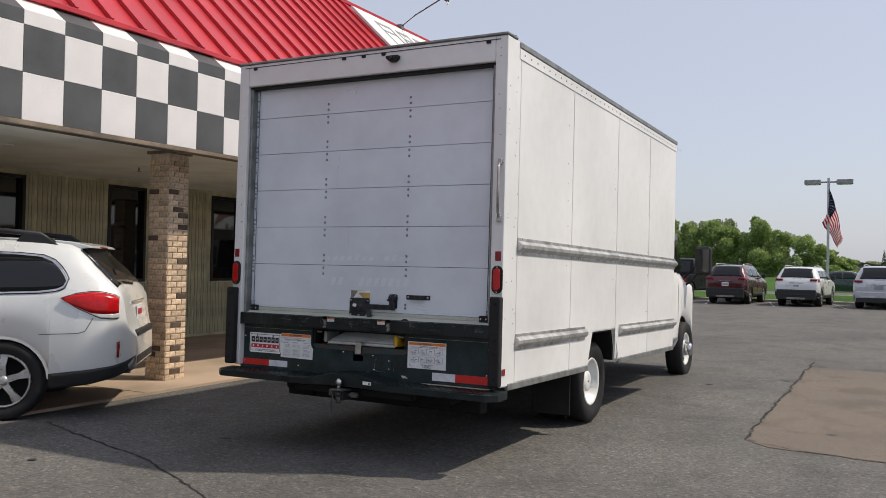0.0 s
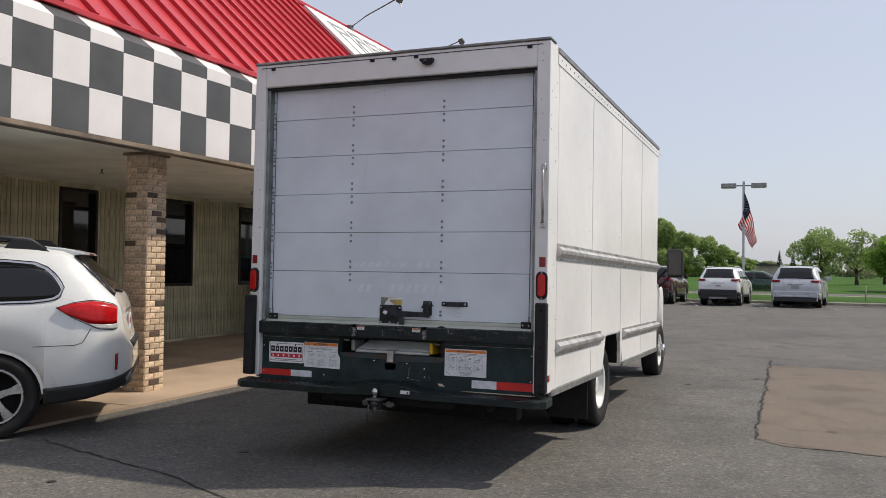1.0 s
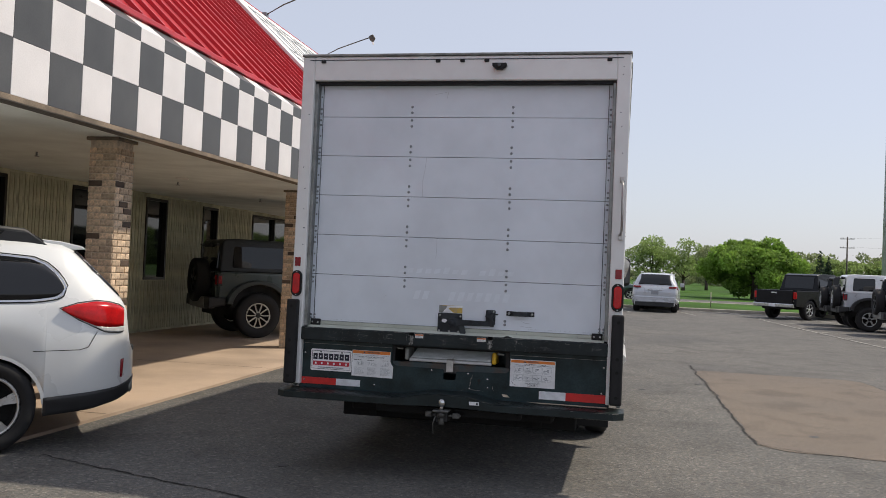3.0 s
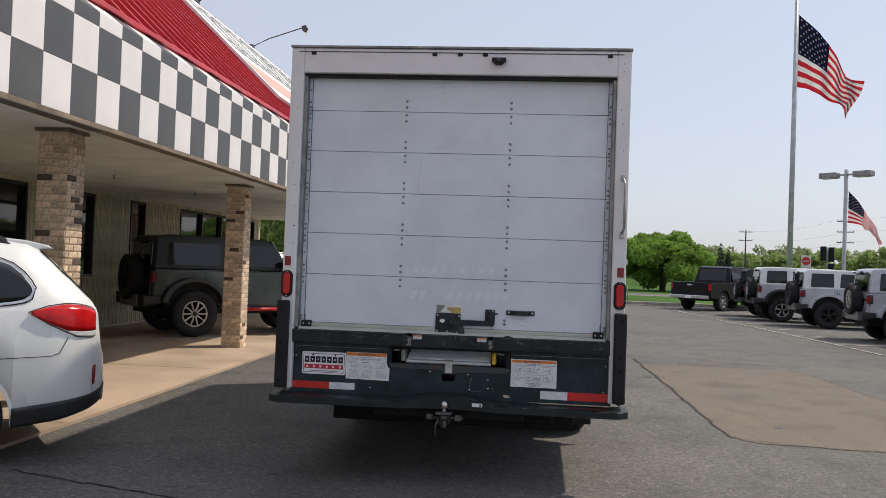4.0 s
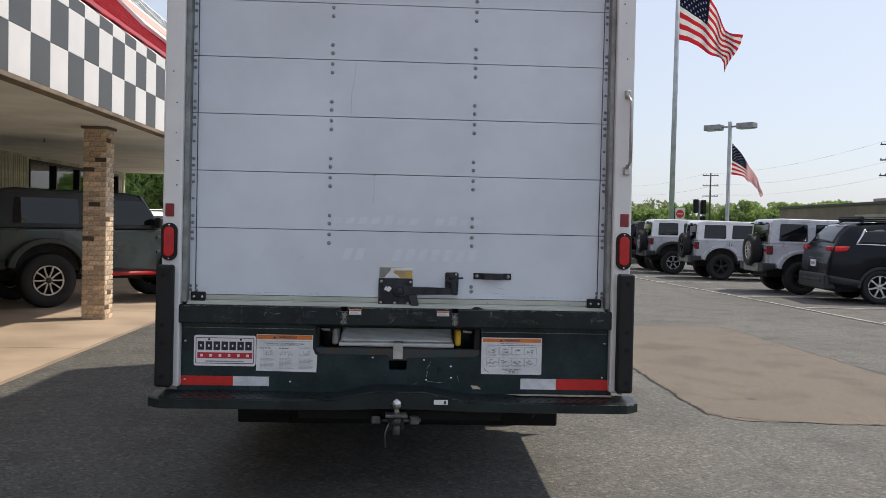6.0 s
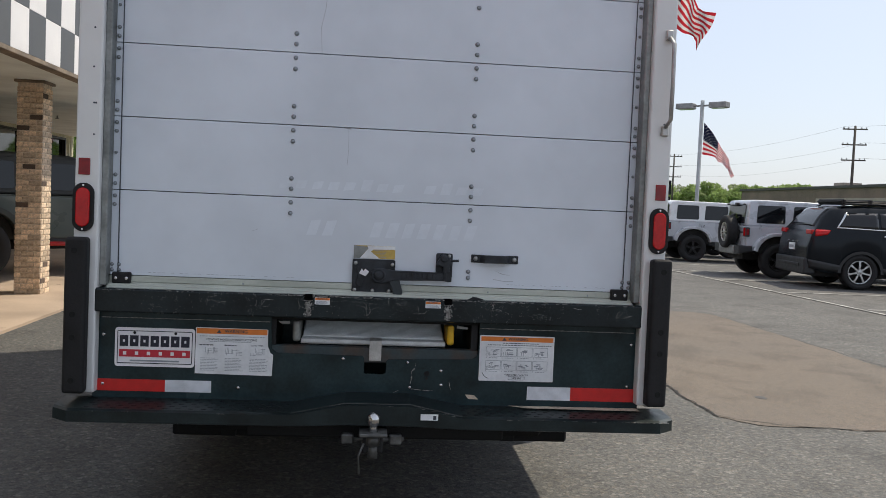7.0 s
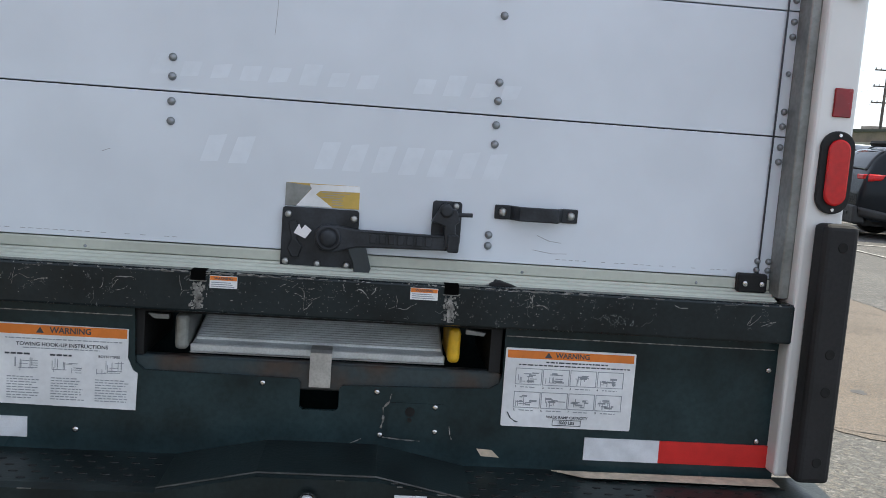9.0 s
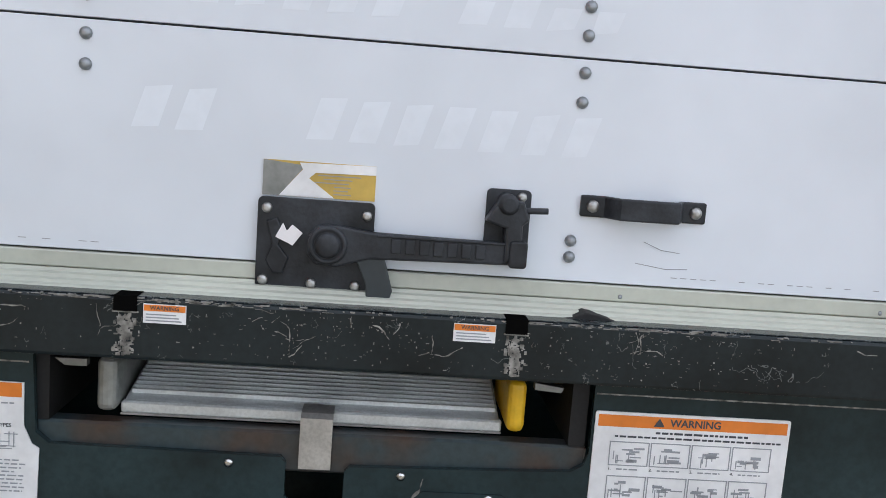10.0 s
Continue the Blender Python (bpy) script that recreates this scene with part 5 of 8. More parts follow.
        for i in range(holes):
            u = 2 * math.pi * i / holes
            part("vent_hole", lathe([(e * 0.72 - d + out * 0.004, rim_r * 0.1), (e * 0.72 - d - out * 0.002, rim_r * 0.1)], "x", 12), UNDER, wh).location = (0, math.sin(u) * rim_r * 0.66, math.cos(u) * rim_r * 0.66)
    return wh

for s in (1, -1):
    wheel(truck, s * 1.0, 2.3, 0.425, 0.368, 0.2, 0.215, WHEELW, s, 0.09)
    wheel(truck, s * 0.74, 2.3, 0.425, 0.368, 0.2, 0.215, WHEELW, s, 0.0)
    fw = wheel(truck, s * 0.92, 6.44, 0.475, 0.362, 0.21, 0.215, WHEELW, s, 0.02, holes=6)
    part("hub_cap", lathe([(s * 0.09, 0.09), (s * 0.15, 0.085), (s * 0.165, 0.07), (s * 0.17, 0.02)], "x", 20), STEEL, fw, "bright hub cap")

# van cab: lofted body with doors, hood, fenders, glass
def cab_ring(y, zb, zm, zt, wb, wm, wt):
    """Half outline of a slice across the cab, mirrored by the loft."""
    return [(y, wb, zb), (y, wm, zb + 0.1), (y, wm, zm - 0.12), (y, wm * 0.985, zm), (y, wt, zt - 0.1), (y, wt * 0.86, zt), (y, 0.0, zt + 0.01)]
rings = [cab_ring(4.92, 0.55, 1.45, 2.14, 0.9, 0.985, 0.8), cab_ring(5.6, 0.55, 1.45, 2.16, 0.9, 0.99, 0.8), cab_ring(6.03, 0.55, 1.45, 2.12, 0.9, 0.995, 0.79)]
for i in range(9):                              # the front wheel arch
    u = math.pi * i / 8
    rings.append(cab_ring(6.42 - 0.42 * math.cos(u), 0.5 + 0.42 * math.sin(u), 1.42 - 0.012 * i, max(1.5, 2.1 - 0.55 * max(0, i - 1) / 4), 0.95, 1.0, 0.78))
rings += [cab_ring(6.9, 0.5, 1.28, 1.4, 0.88, 0.95, 0.72), cab_ring(7.06, 0.5, 1.2, 1.3, 0.82, 0.88, 0.66), cab_ring(7.16, 0.55, 1.12, 1.2, 0.74, 0.8, 0.56)]
bm = bmesh.new()
rows = []
for rg in rings:
    right = [bm.verts.new((x, y, z)) for y, x, z in rg]
    left = [bm.verts.new((-x, y, z)) for y, x, z in rg[:-1]]
    rows.append(right + left[::-1])
for a, b in zip(rows, rows[1:]):
    for i in range(len(a) - 1):
        bm.faces.new((a[i], a[i + 1], b[i + 1], b[i]))
bm.faces.new(rows[-1])
bm.faces.new(rows[0][::-1])
bmesh.ops.recalc_face_normals(bm, faces=list(bm.faces))
finish(part("cab_body", bm, TWHITE, truck, "white van cab", True), 0.01)
DGLASS = glass("dark_car_glass", (0.008, 0.009, 0.011))
DGLASS.node_tree.nodes["Principled BSDF"].inputs["Specular IOR Level"].default_value = 0.5
for s in (1, -1):
    part("door_window", prism([(5.25, 1.48), (6.1, 1.48), (6.3, 1.5), (6.0, 2.0), (5.25, 2.02)], s * 0.9, s * 0.965, "yz"), DGLASS, truck)
    ar = part("mirror_arm", pipe([(s * 0.95, 6.45, 1.42), (s * 1.08, 6.5, 1.57), (s * 1.17, 6.52, 1.58)], 0.02, 8), BLACKM, truck)
    part("mirror_arm", pipe([(s * 0.95, 6.45, 1.3), (s * 1.14, 6.5, 1.49)], 0.016, 8), BLACKM, truck)
    mr = part("side_mirror", box(s * 1.2 - 0.11, s * 1.2 + 0.11, 6.46, 6.58, 1.47, 1.86, 0.045, 4), BLACKM, truck, "large black side mirror")
    part("mirror_glass", box(s * 1.2 - 0.09, s * 1.2 + 0.09, 6.452, 6.462, 1.51, 1.83, 0.003), glass("mirror_glass", (0.02, 0.022, 0.024), 0.02), mr)
part("front_bumper", box(-0.88, 0.88, 7.05, 7.28, 0.5, 0.75, 0.04, 3), BLACKM, truck, "black front bumper")

# dull old black finishes shine little
for nm in ("black_steel", "worn_black_steel", "worn_sill_top", "bumper_black", "matt_black", "rubber", "undercarriage", "latch_black", "red_lens"):
    bpy.data.materials[nm].node_tree.nodes["Principled BSDF"].inputs["Specular IOR Level"].default_value = 0.3

# ---- vehicles ----
SILVERW = mat("pearl_white_paint", (0.74, 0.76, 0.76), 0.3, 0.1, vary=0.02, scale=2, bscale=400, coat=0.7)
SILVER = mat("silver_paint", (0.5, 0.52, 0.56), 0.3, 0.15, vary=0.03, scale=3, coat=0.6)
CARWHITE = mat("white_paint", (0.75, 0.76, 0.77), 0.3, vary=0.02, scale=3, coat=0.7)
MAROON = mat("maroon_paint", (0.07, 0.008, 0.012), 0.28, 0.2, vary=0.04, scale=3, coat=0.8)
CHARC = mat("charcoal_paint", (0.008, 0.011, 0.015), 0.2, 0.0, vary=0.04, scale=3, coat=0.0)
GREYGREEN = mat("grey_green_paint", (0.058, 0.078, 0.074), 0.3, 0.0, vary=0.04, scale=3, coat=0.5)
CARBLACK = mat("black_paint", (0.009, 0.009, 0.011), 0.22, vary=0.04, scale=3, coat=0.0)
GREEND = mat("dark_green_paint", (0.02, 0.05, 0.04), 0.28, 0.3, vary=0.04, scale=3, coat=0.8)
for dark_paint in (CHARC, CARBLACK):
    dark_paint.node_tree.nodes["Principled BSDF"].inputs["Specular IOR Level"].default_value = 0.22
CLAD = mat("black_cladding", (0.022, 0.023, 0.025), 0.55, vary=0.1, scale=12, bump=0.0005, bscale=240)
CHROME = mat("chrome", (0.65, 0.66, 0.67), 0.12, 1.0, vary=0.04, scale=20)
ALLOY = mat("alloy_wheel", (0.55, 0.56, 0.57), 0.3, 0.8, vary=0.06, scale=20)
SOFTTOP = mat("dark_hardtop", (0.022, 0.025, 0.026), 0.5, vary=0.08, scale=8, bump=0.0003, bscale=300)
GREYFLARE = mat("grey_green_flare", (0.034, 0.043, 0.042), 0.45, vary=0.06, scale=8)
ALLOYD = mat("machined_alloy", (0.62, 0.6, 0.55), 0.35, 0.5, vary=0.06, scale=20)
BLKRIM = mat("black_rim", (0.02, 0.02, 0.021), 0.35, 0.4, vary=0.08, scale=20)
CLEARL = mat("clear_lens", (0.6, 0.6, 0.6), 0.15, vary=0.05, scale=40, coat=0.5)
DARKIN = mat("dark_gap", (0.008, 0.008, 0.008), 0.8, vary=0.05)


class Shell:
    """A car body lofted from profiles along its length: y forward from the rear bumper, x to the right."""
    def __init__(self, L, W, top, belt, low, wtop, wheels, r_arch, nose=0.35, tail=0.25, ncorner=0.82):
        self.L, self.W, self.wheels, self.r = L, W, wheels, r_arch
        self.top, self.belt, self.low, self.wt = top, belt, low, wtop
        self.nose, self.tail, self.nc = nose, tail, ncorner
    def f(self, keys, y):
        return float(np.interp(y, [k[0] for k in keys], [k[1] for k in keys]))
    def wide(self, y):
        h = self.W / 2
        a = min(1, max(0, y / self.tail))
        b = min(1, max(0, (self.L - y) / self.nose))
        c = lambda u: self.nc + (1 - self.nc) * math.sqrt(max(0, 1 - (1 - u) ** 2))
        return h * min(c(a), c(b))
    def row(self, y, arch=True):
        zt, zl = self.f(self.top, y), self.f(self.low, y)
        zb = min(self.f(self.belt, y), zt - 0.03)
        w = self.wide(y)
        if arch:
            for wy in self.wheels:
                d = abs(y - wy)
                if d < self.r:
                    zl = max(zl, 0.34 + math.sqrt(self.r ** 2 - d * d) * 0.98)
        gh = max(0.0, min(1.0, (zt - zb) / 0.35))
        wt = w * (0.93 + (self.f(self.wt, y) - 0.93) * gh)
        zm = max(zl + 0.05, zl * 0.45 + zb * 0.55)
        return [(w * 0.95, zl), (w * 0.985, zl + min(0.1, (zm - zl) * 0.5)), (w, zm), (w * 0.985, zb - 0.04), (w * 0.965, zb), (wt * 0.5 + w * 0.965 * 0.5 + 0.015, (zb + zt) / 2), (wt, zt - 0.05 * gh - 0.012), (wt * 0.9, zt - 0.008), (wt * 0.5, zt + 0.008), (0, zt + 0.012)]
    def x_at(self, y, z):
        r = self.row(y, False)
        zs, xs = [p[1] for p in r], [p[0] for p in r]
        return float(np.interp(z, zs, xs))
    def body(self, parent, paint, label=""):
        ys = set(np.linspace(0.0, 0.3, 17)) | set(np.linspace(0.3, self.L - 0.3, 46)) | set(np.linspace(self.L - 0.3, self.L, 6))
        for wy in self.wheels:
            ys |= {wy + self.r * math.cos(math.pi * i / 16) for i in range(17)} | {wy - self.r - 0.004, wy + self.r + 0.004}
        ys = sorted(ys)
        ys = [a for a, b in zip(ys, ys[1:] + [99]) if b - a > 0.0015]
        bm = bmesh.new()
        rows = []
        for y in ys:
            r = self.row(y)
            rows.append([bm.verts.new((x, y, z)) for x, z in r] + [bm.verts.new((-x, y, z)) for x, z in r[-2::-1]])
        for a, b in zip(rows, rows[1:]):
            for i in range(len(a) - 1):
                bm.faces.new((a[i], a[i + 1], b[i + 1], b[i])).smooth = True
        bm.faces.new(rows[0][::-1])
        bm.faces.new(rows[-1])
        bmesh.ops.recalc_face_normals(bm, faces=list(bm.faces))
        ob = part("body", bm, paint, parent, label)
        inner = bmesh.new()
        h = self.W / 2 * 0.8
        box(-h, h, 0.75, self.L - 0.6, self.f(self.low, self.L / 2) + 0.02, self.f(self.belt, self.L / 2) - 0.1, bm=inner)
        part("underbody", inner, DARKIN, parent)
        return ob
    def side(self, name, corners, material, parent, off=0.006, n=10, m=5, label="", both=True, thick=0.0):
        """A panel that hugs the flank: corners (y, z) as rear-low, front-low, front-high, rear-high."""
        obs = []
        for s in ((1, -1) if both else (both or -1,)):
            bm = bmesh.new()
            g = []
            for j in range(m + 1):
                v = j / m
                rw = []
                for i in range(n + 1):
                    u = i / n
                    p = [(1 - u) * (1 - v) * corners[0][k] + u * (1 - v) * corners[1][k] + u * v * corners[2][k] + (1 - u) * v * corners[3][k] for k in (0, 1)]
                    rw.append(bm.verts.new((s * (self.x_at(p[0], p[1]) + off), p[0], p[1])))
                g.append(rw)
            for a, b in zip(g, g[1:]):
                for i in range(n):
                    bm.faces.new((a[i], a[i + 1], b[i + 1], b[i])).smooth = True
            ob = part(name, bm, material, parent, label)
            mod = ob.modifiers.new("thick", "SOLIDIFY")
            mod.thickness, mod.offset = thick or 0.006, 0.0
            obs.append(ob)
        return obs
    def blade(self, name, keys, material, parent, off=0.006, n=26, m=5, label=""):
        """A shaped panel on both flanks: keys hold (y, lower z, upper z)."""
        ky, kl, kh = [k[0] for k in keys], [k[1] for k in keys], [k[2] for k in keys]
        for s in (1, -1):
            bm = bmesh.new()
            g = []
            for i in range(n + 1):
                y = ky[0] + (ky[-1] - ky[0]) * (i / n) ** 1.3
                a, b = float(np.interp(y, ky, kl)), float(np.interp(y, ky, kh))
                g.append([bm.verts.new((s * (self.x_at(y, a + (b - a) * j / m) + off), y, a + (b - a) * j / m)) for j in range(m + 1)])
            for a, b in zip(g, g[1:]):
                for j in range(m):
                    bm.faces.new((a[j], b[j], b[j + 1], a[j + 1])).smooth = True
            ob = part(name, bm, material, parent, label)
            mod = ob.modifiers.new("thick", "SOLIDIFY")
            mod.thickness, mod.offset = 0.006, 0.0
    def upper(self, name, y0, y1, w0, w1, material, parent, off=0.008, label=""):
        """A panel that hugs the upper surface: a windscreen or a rear window."""
        bm = bmesh.new()
        g = []
        for i in range(9):
            y = y0 + (y1 - y0) * i / 8
            k = w0 + (w1 - w0) * i / 8
            r = self.row(y, False)
            xs, zs = [p[0] for p in r][::-1], [p[1] for p in r][::-1]
            wt = r[6][0]
            rw = []
            for j in range(-6, 7):
                x = wt * k * j / 6
                rw.append(bm.verts.new((x, y, float(np.interp(abs(x), xs[:4], zs[:4])) + off)))
            g.append(rw)
        for a, b in zip(g, g[1:]):
            for i in range(12):
                bm.faces.new((a[i], b[i], b[i + 1], a[i + 1])).smooth = True
        ob = part(name, bm, material, parent, label)
        mod = ob.modifiers.new("thick", "SOLIDIFY")
        mod.thickness, mod.offset = 0.006, 0.0
        return ob
    def line(self, pts, parent, w=0.0026, both=True, material=None, name="panel_gap", lift=0.0025):
        for s in ((1, -1) if both else (-1,)):
            bm = bmesh.new()
            prev = None
            for (y0, z0), (y1, z1) in zip(pts, pts[1:]):
                for i in range(7):
                    t = i / 6
                    y, z = y0 + (y1 - y0) * t, z0 + (z1 - z0) * t
                    d = Vector((y1 - y0, z1 - z0)).normalized()
                    n = Vector((-d.y, d.x)) * w
                    cur = [bm.verts.new((s * (self.x_at(y + e * n.x, z + e * n.y) + lift), y + e * n.x, z + e * n.y)) for e in (-1, 1)]
                    if prev and i + len(bm.faces):
                        bm.faces.new((prev[0], prev[1], cur[1], cur[0]))
                    prev = cur
            part(name, bm, material or DARKIN, parent)


def tyres(parent, W, wheels, r, w, rim, material, spokes, hub_m=None):
    for wy in wheels:
        for s in (1, -1):
            wheel(parent, s * (W / 2 - w / 2 - 0.015), wy, r, r, w, rim, material, s, 0.03, spokes, hub_m)


# silver-white station wagon, parked nose-in at an angle
def wagon(m):
    c = thing("station_wagon", m, "pearl white station wagon with roof rails, parked at an angle", "car")
    top = [(0, 0.72), (0.02, 0.75), (0.05, 0.8), (0.075, 0.95), (0.095, 1.08), (0.125, 1.155), (0.16, 1.195), (0.34, 1.385), (0.46, 1.5), (0.54, 1.553), (0.8, 1.588), (1.2, 1.605), (2.0, 1.61), (2.6, 1.58), (3.0, 1.46), (3.6, 1.1), (3.8, 1.0), (4.4, 0.9), (4.68, 0.78), (4.79, 0.62)]
    belt = [(0, 1.06), (0.5, 1.115), (1.2, 1.09), (3.5, 0.98), (4.79, 0.7)]
    low = [(0, 0.44), (0.12, 0.37), (0.35, 0.31), (0.7, 0.27), (1.4, 0.24), (4.3, 0.24), (4.79, 0.3)]
    wt = [(0, 0.74), (0.5, 0.74), (2.5, 0.74), (3.5, 0.8), (4.8, 0.9)]
    AX = (1.06, 3.8)
    S = Shell(4.79, 1.82, top, belt, low, wt, AX, 0.385, tail=0.45, ncorner=0.58)
    S.body(c, SILVERW, "pearl white body")
    pane = [(0.565, 1.215, 1.235), (0.585, 1.185, 1.275), (0.63, 1.16, 1.335), (0.7, 1.147, 1.395), (0.8, 1.135, 1.435), (1.0, 1.128, 1.452), (1.5, 1.108, 1.458)]
    S.blade("quarter_window", pane, DGLASS, c, label="dark tinted quarter window")
    rim = [(y, lo) for y, lo, hi in pane[::-1]] + [(0.558, 1.225)] + [(y, hi) for y, lo, hi in pane]
    S.line([(y - (0.008 if y < 0.7 else 0.0), z + (0.008 if z > 1.2 else -0.008)) for y, z in rim], c, 0.006, material=CHROME, name="window_trim", lift=0.009)
    S.line([(y - (0.02 if y < 0.9 else 0.0), z + (0.02 if z > 1.2 else -0.02)) for y, z in rim], c, 0.004, material=CARBLACK, name="window_seal", lift=0.007)
    S.side("door_window", [(1.54, 1.105), (2.4, 1.07), (2.4, 1.45), (1.54, 1.458)], DGLASS, c)
    S.side("door_window", [(2.44, 1.07), (3.45, 1.03), (2.95, 1.36), (2.44, 1.45)], DGLASS, c)
    S.upper("rear_window", 0.15, 0.49, 0.98, 0.93, DGLASS, c, label="dark rear window")
    S.upper("windscreen", 2.75, 3.5, 0.9, 0.93, DGLASS, c)
    part("spoiler", prism([(0.4, 1.525), (0.43, 1.548), (0.58, 1.58), (0.82, 1.6), (0.84, 1.575), (0.62, 1.555), (0.5, 1.515)], -0.6, 0.6, "yz", 0.008), SILVERW, c, "white roof spoiler")
    part("brake_light", box(-0.16, 0.16, 0.396, 0.412, 1.527, 1.54, 0.003), REDR, c)
    part("wiper", pipe([(0.0, 0.13, 1.19), (-0.35, 0.155, 1.21)], 0.011, 6), BLACKM, c)
    S.blade("tail_lamp", [(0.12, 0.94, 1.07), (0.16, 0.935, 1.1), (0.24, 0.935, 1.122), (0.33, 0.945, 1.13), (0.46, 1.0, 1.112), (0.575, 1.062, 1.078)], REDL, c, 0.012, label="red wrap-around tail lamp")
    S.blade("reversing_lens", [(0.115, 0.9, 0.94), (0.15, 0.895, 0.935), (0.26, 0.905, 0.935), (0.335, 0.938, 0.945)], CLEARL, c, 0.011, label="clear reversing lens")
    S.line([(0.12, 1.08), (0.16, 1.108), (0.24, 1.13), (0.33, 1.138), (0.46, 1.12), (0.59, 1.076), (0.46, 0.992), (0.34, 0.935), (0.26, 0.897), (0.15, 0.887), (0.12, 0.897)], c, 0.003)
    S.side("bumper_reflector", [(0.112, 0.54), (0.128, 0.54), (0.128, 0.675), (0.106, 0.685)], REDR, c, 0.008, 2, 4)
    S.blade("lower_cladding", [(0.0, 0.44, 0.535), (0.06, 0.4, 0.5), (0.15, 0.36, 0.47), (0.35, 0.31, 0.445), (0.675, 0.27, 0.41)], CLAD, c, 0.012, label="black lower bumper cladding")
    S.side("sill_cladding", [(1.46, 0.25), (3.4, 0.25), (3.4, 0.35), (1.46, 0.355)], CLAD, c, 0.014, 12, 2)
    S.side("scuff_plate", [(0.0, 0.42), (0.035, 0.4), (0.05, 0.46), (0.0, 0.53)], ALUG, c, 0.014, 4, 2)
    S.line([(0.76, 0.755), (0.44, 0.765), (0.38, 0.785), (0.32, 0.9)], c)
    S.line([(1.52, 1.1), (1.46, 0.8), (1.46, 0.7)], c)
    S.line([(2.42, 1.06), (2.42, 0.4)], c)
    part("rear_bumper_step", box(-0.47, 0.47, -0.012, 0.1, 0.7, 0.765, 0.02, 2), CLAD, c, "black ribbed bumper step")
    part("rear_valance", box(-0.5, 0.5, -0.005, 0.15, 0.44, 0.53, 0.02, 2), CLAD, c)
    part("license_plate", box(-0.155, 0.155, 0.052, 0.06, 0.84, 0.99, 0.003), LABELW, c, "plate with plain bars")
    part("plate_bar", box(-0.12, 0.12, 0.05, 0.0525, 0.89, 0.945), BANDR, c)
    part("garnish", box(-0.36, 0.36, 0.07, 0.1, 1.005, 1.03, 0.004), CHROME, c)
    for s in (1, -1):
        rl = part("roof_rail", pipe([(s * 0.6, 0.72, 1.56), (s * 0.605, 0.85, 1.645), (s * 0.61, 1.2, 1.668), (s * 0.615, 2.0, 1.68), (s * 0.61, 2.5, 1.655), (s * 0.6, 2.62, 1.58)], 0.024, 8), CLAD, c, "black roof rail")
        part("rail_foot", prism([(0.68, 1.545), (1.05, 1.56), (0.98, 1.65), (0.82, 1.64)], s * 0.585, s * 0.632, "yz", 0.006), CLAD, rl)
        part("rail_foot", prism([(2.35, 1.59), (2.65, 1.56), (2.55, 1.65), (2.4, 1.66)], s * 0.585, s * 0.632, "yz", 0.006), CLAD, rl)
        part("wing_mirror", box(s * 0.98 - 0.1, s * 0.98 + 0.1, 3.15, 3.3, 1.02, 1.17, 0.03, 2), SILVERW, c)
        part("door_handle", box(*sorted((s * 0.9, s * 0.935)), 1.62, 1.8, 0.9, 0.93, 0.008), SILVERW, c)
        part("exhaust", rod((s * 0.52, 0.05, 0.4), (s * 0.52, 0.25, 0.4), 0.035), ALUG, c)
        for wy in AX:
            bm = bmesh.new()
            for i in range(14):
                u = math.pi * (0.02 + 0.96 * i / 14), math.pi * (0.02 + 0.96 * (i + 1) / 14)
                pts = [(wy + r * math.cos(a), 0.34 + r * math.sin(a)) for a, r in ((u[0], 0.375), (u[1], 0.375), (u[1], 0.4), (u[0], 0.4))]
                q = [bm.verts.new((s * (S.x_at(a, max(0.4, b)) + 0.008), a, b)) for a, b in pts]
                bm.faces.new(q)
            part("arch_lip", bm, SILVERW, c)
    tyres(c, 1.8, AX, 0.345, 0.225, 0.235, ALLOY, 5)
    return c


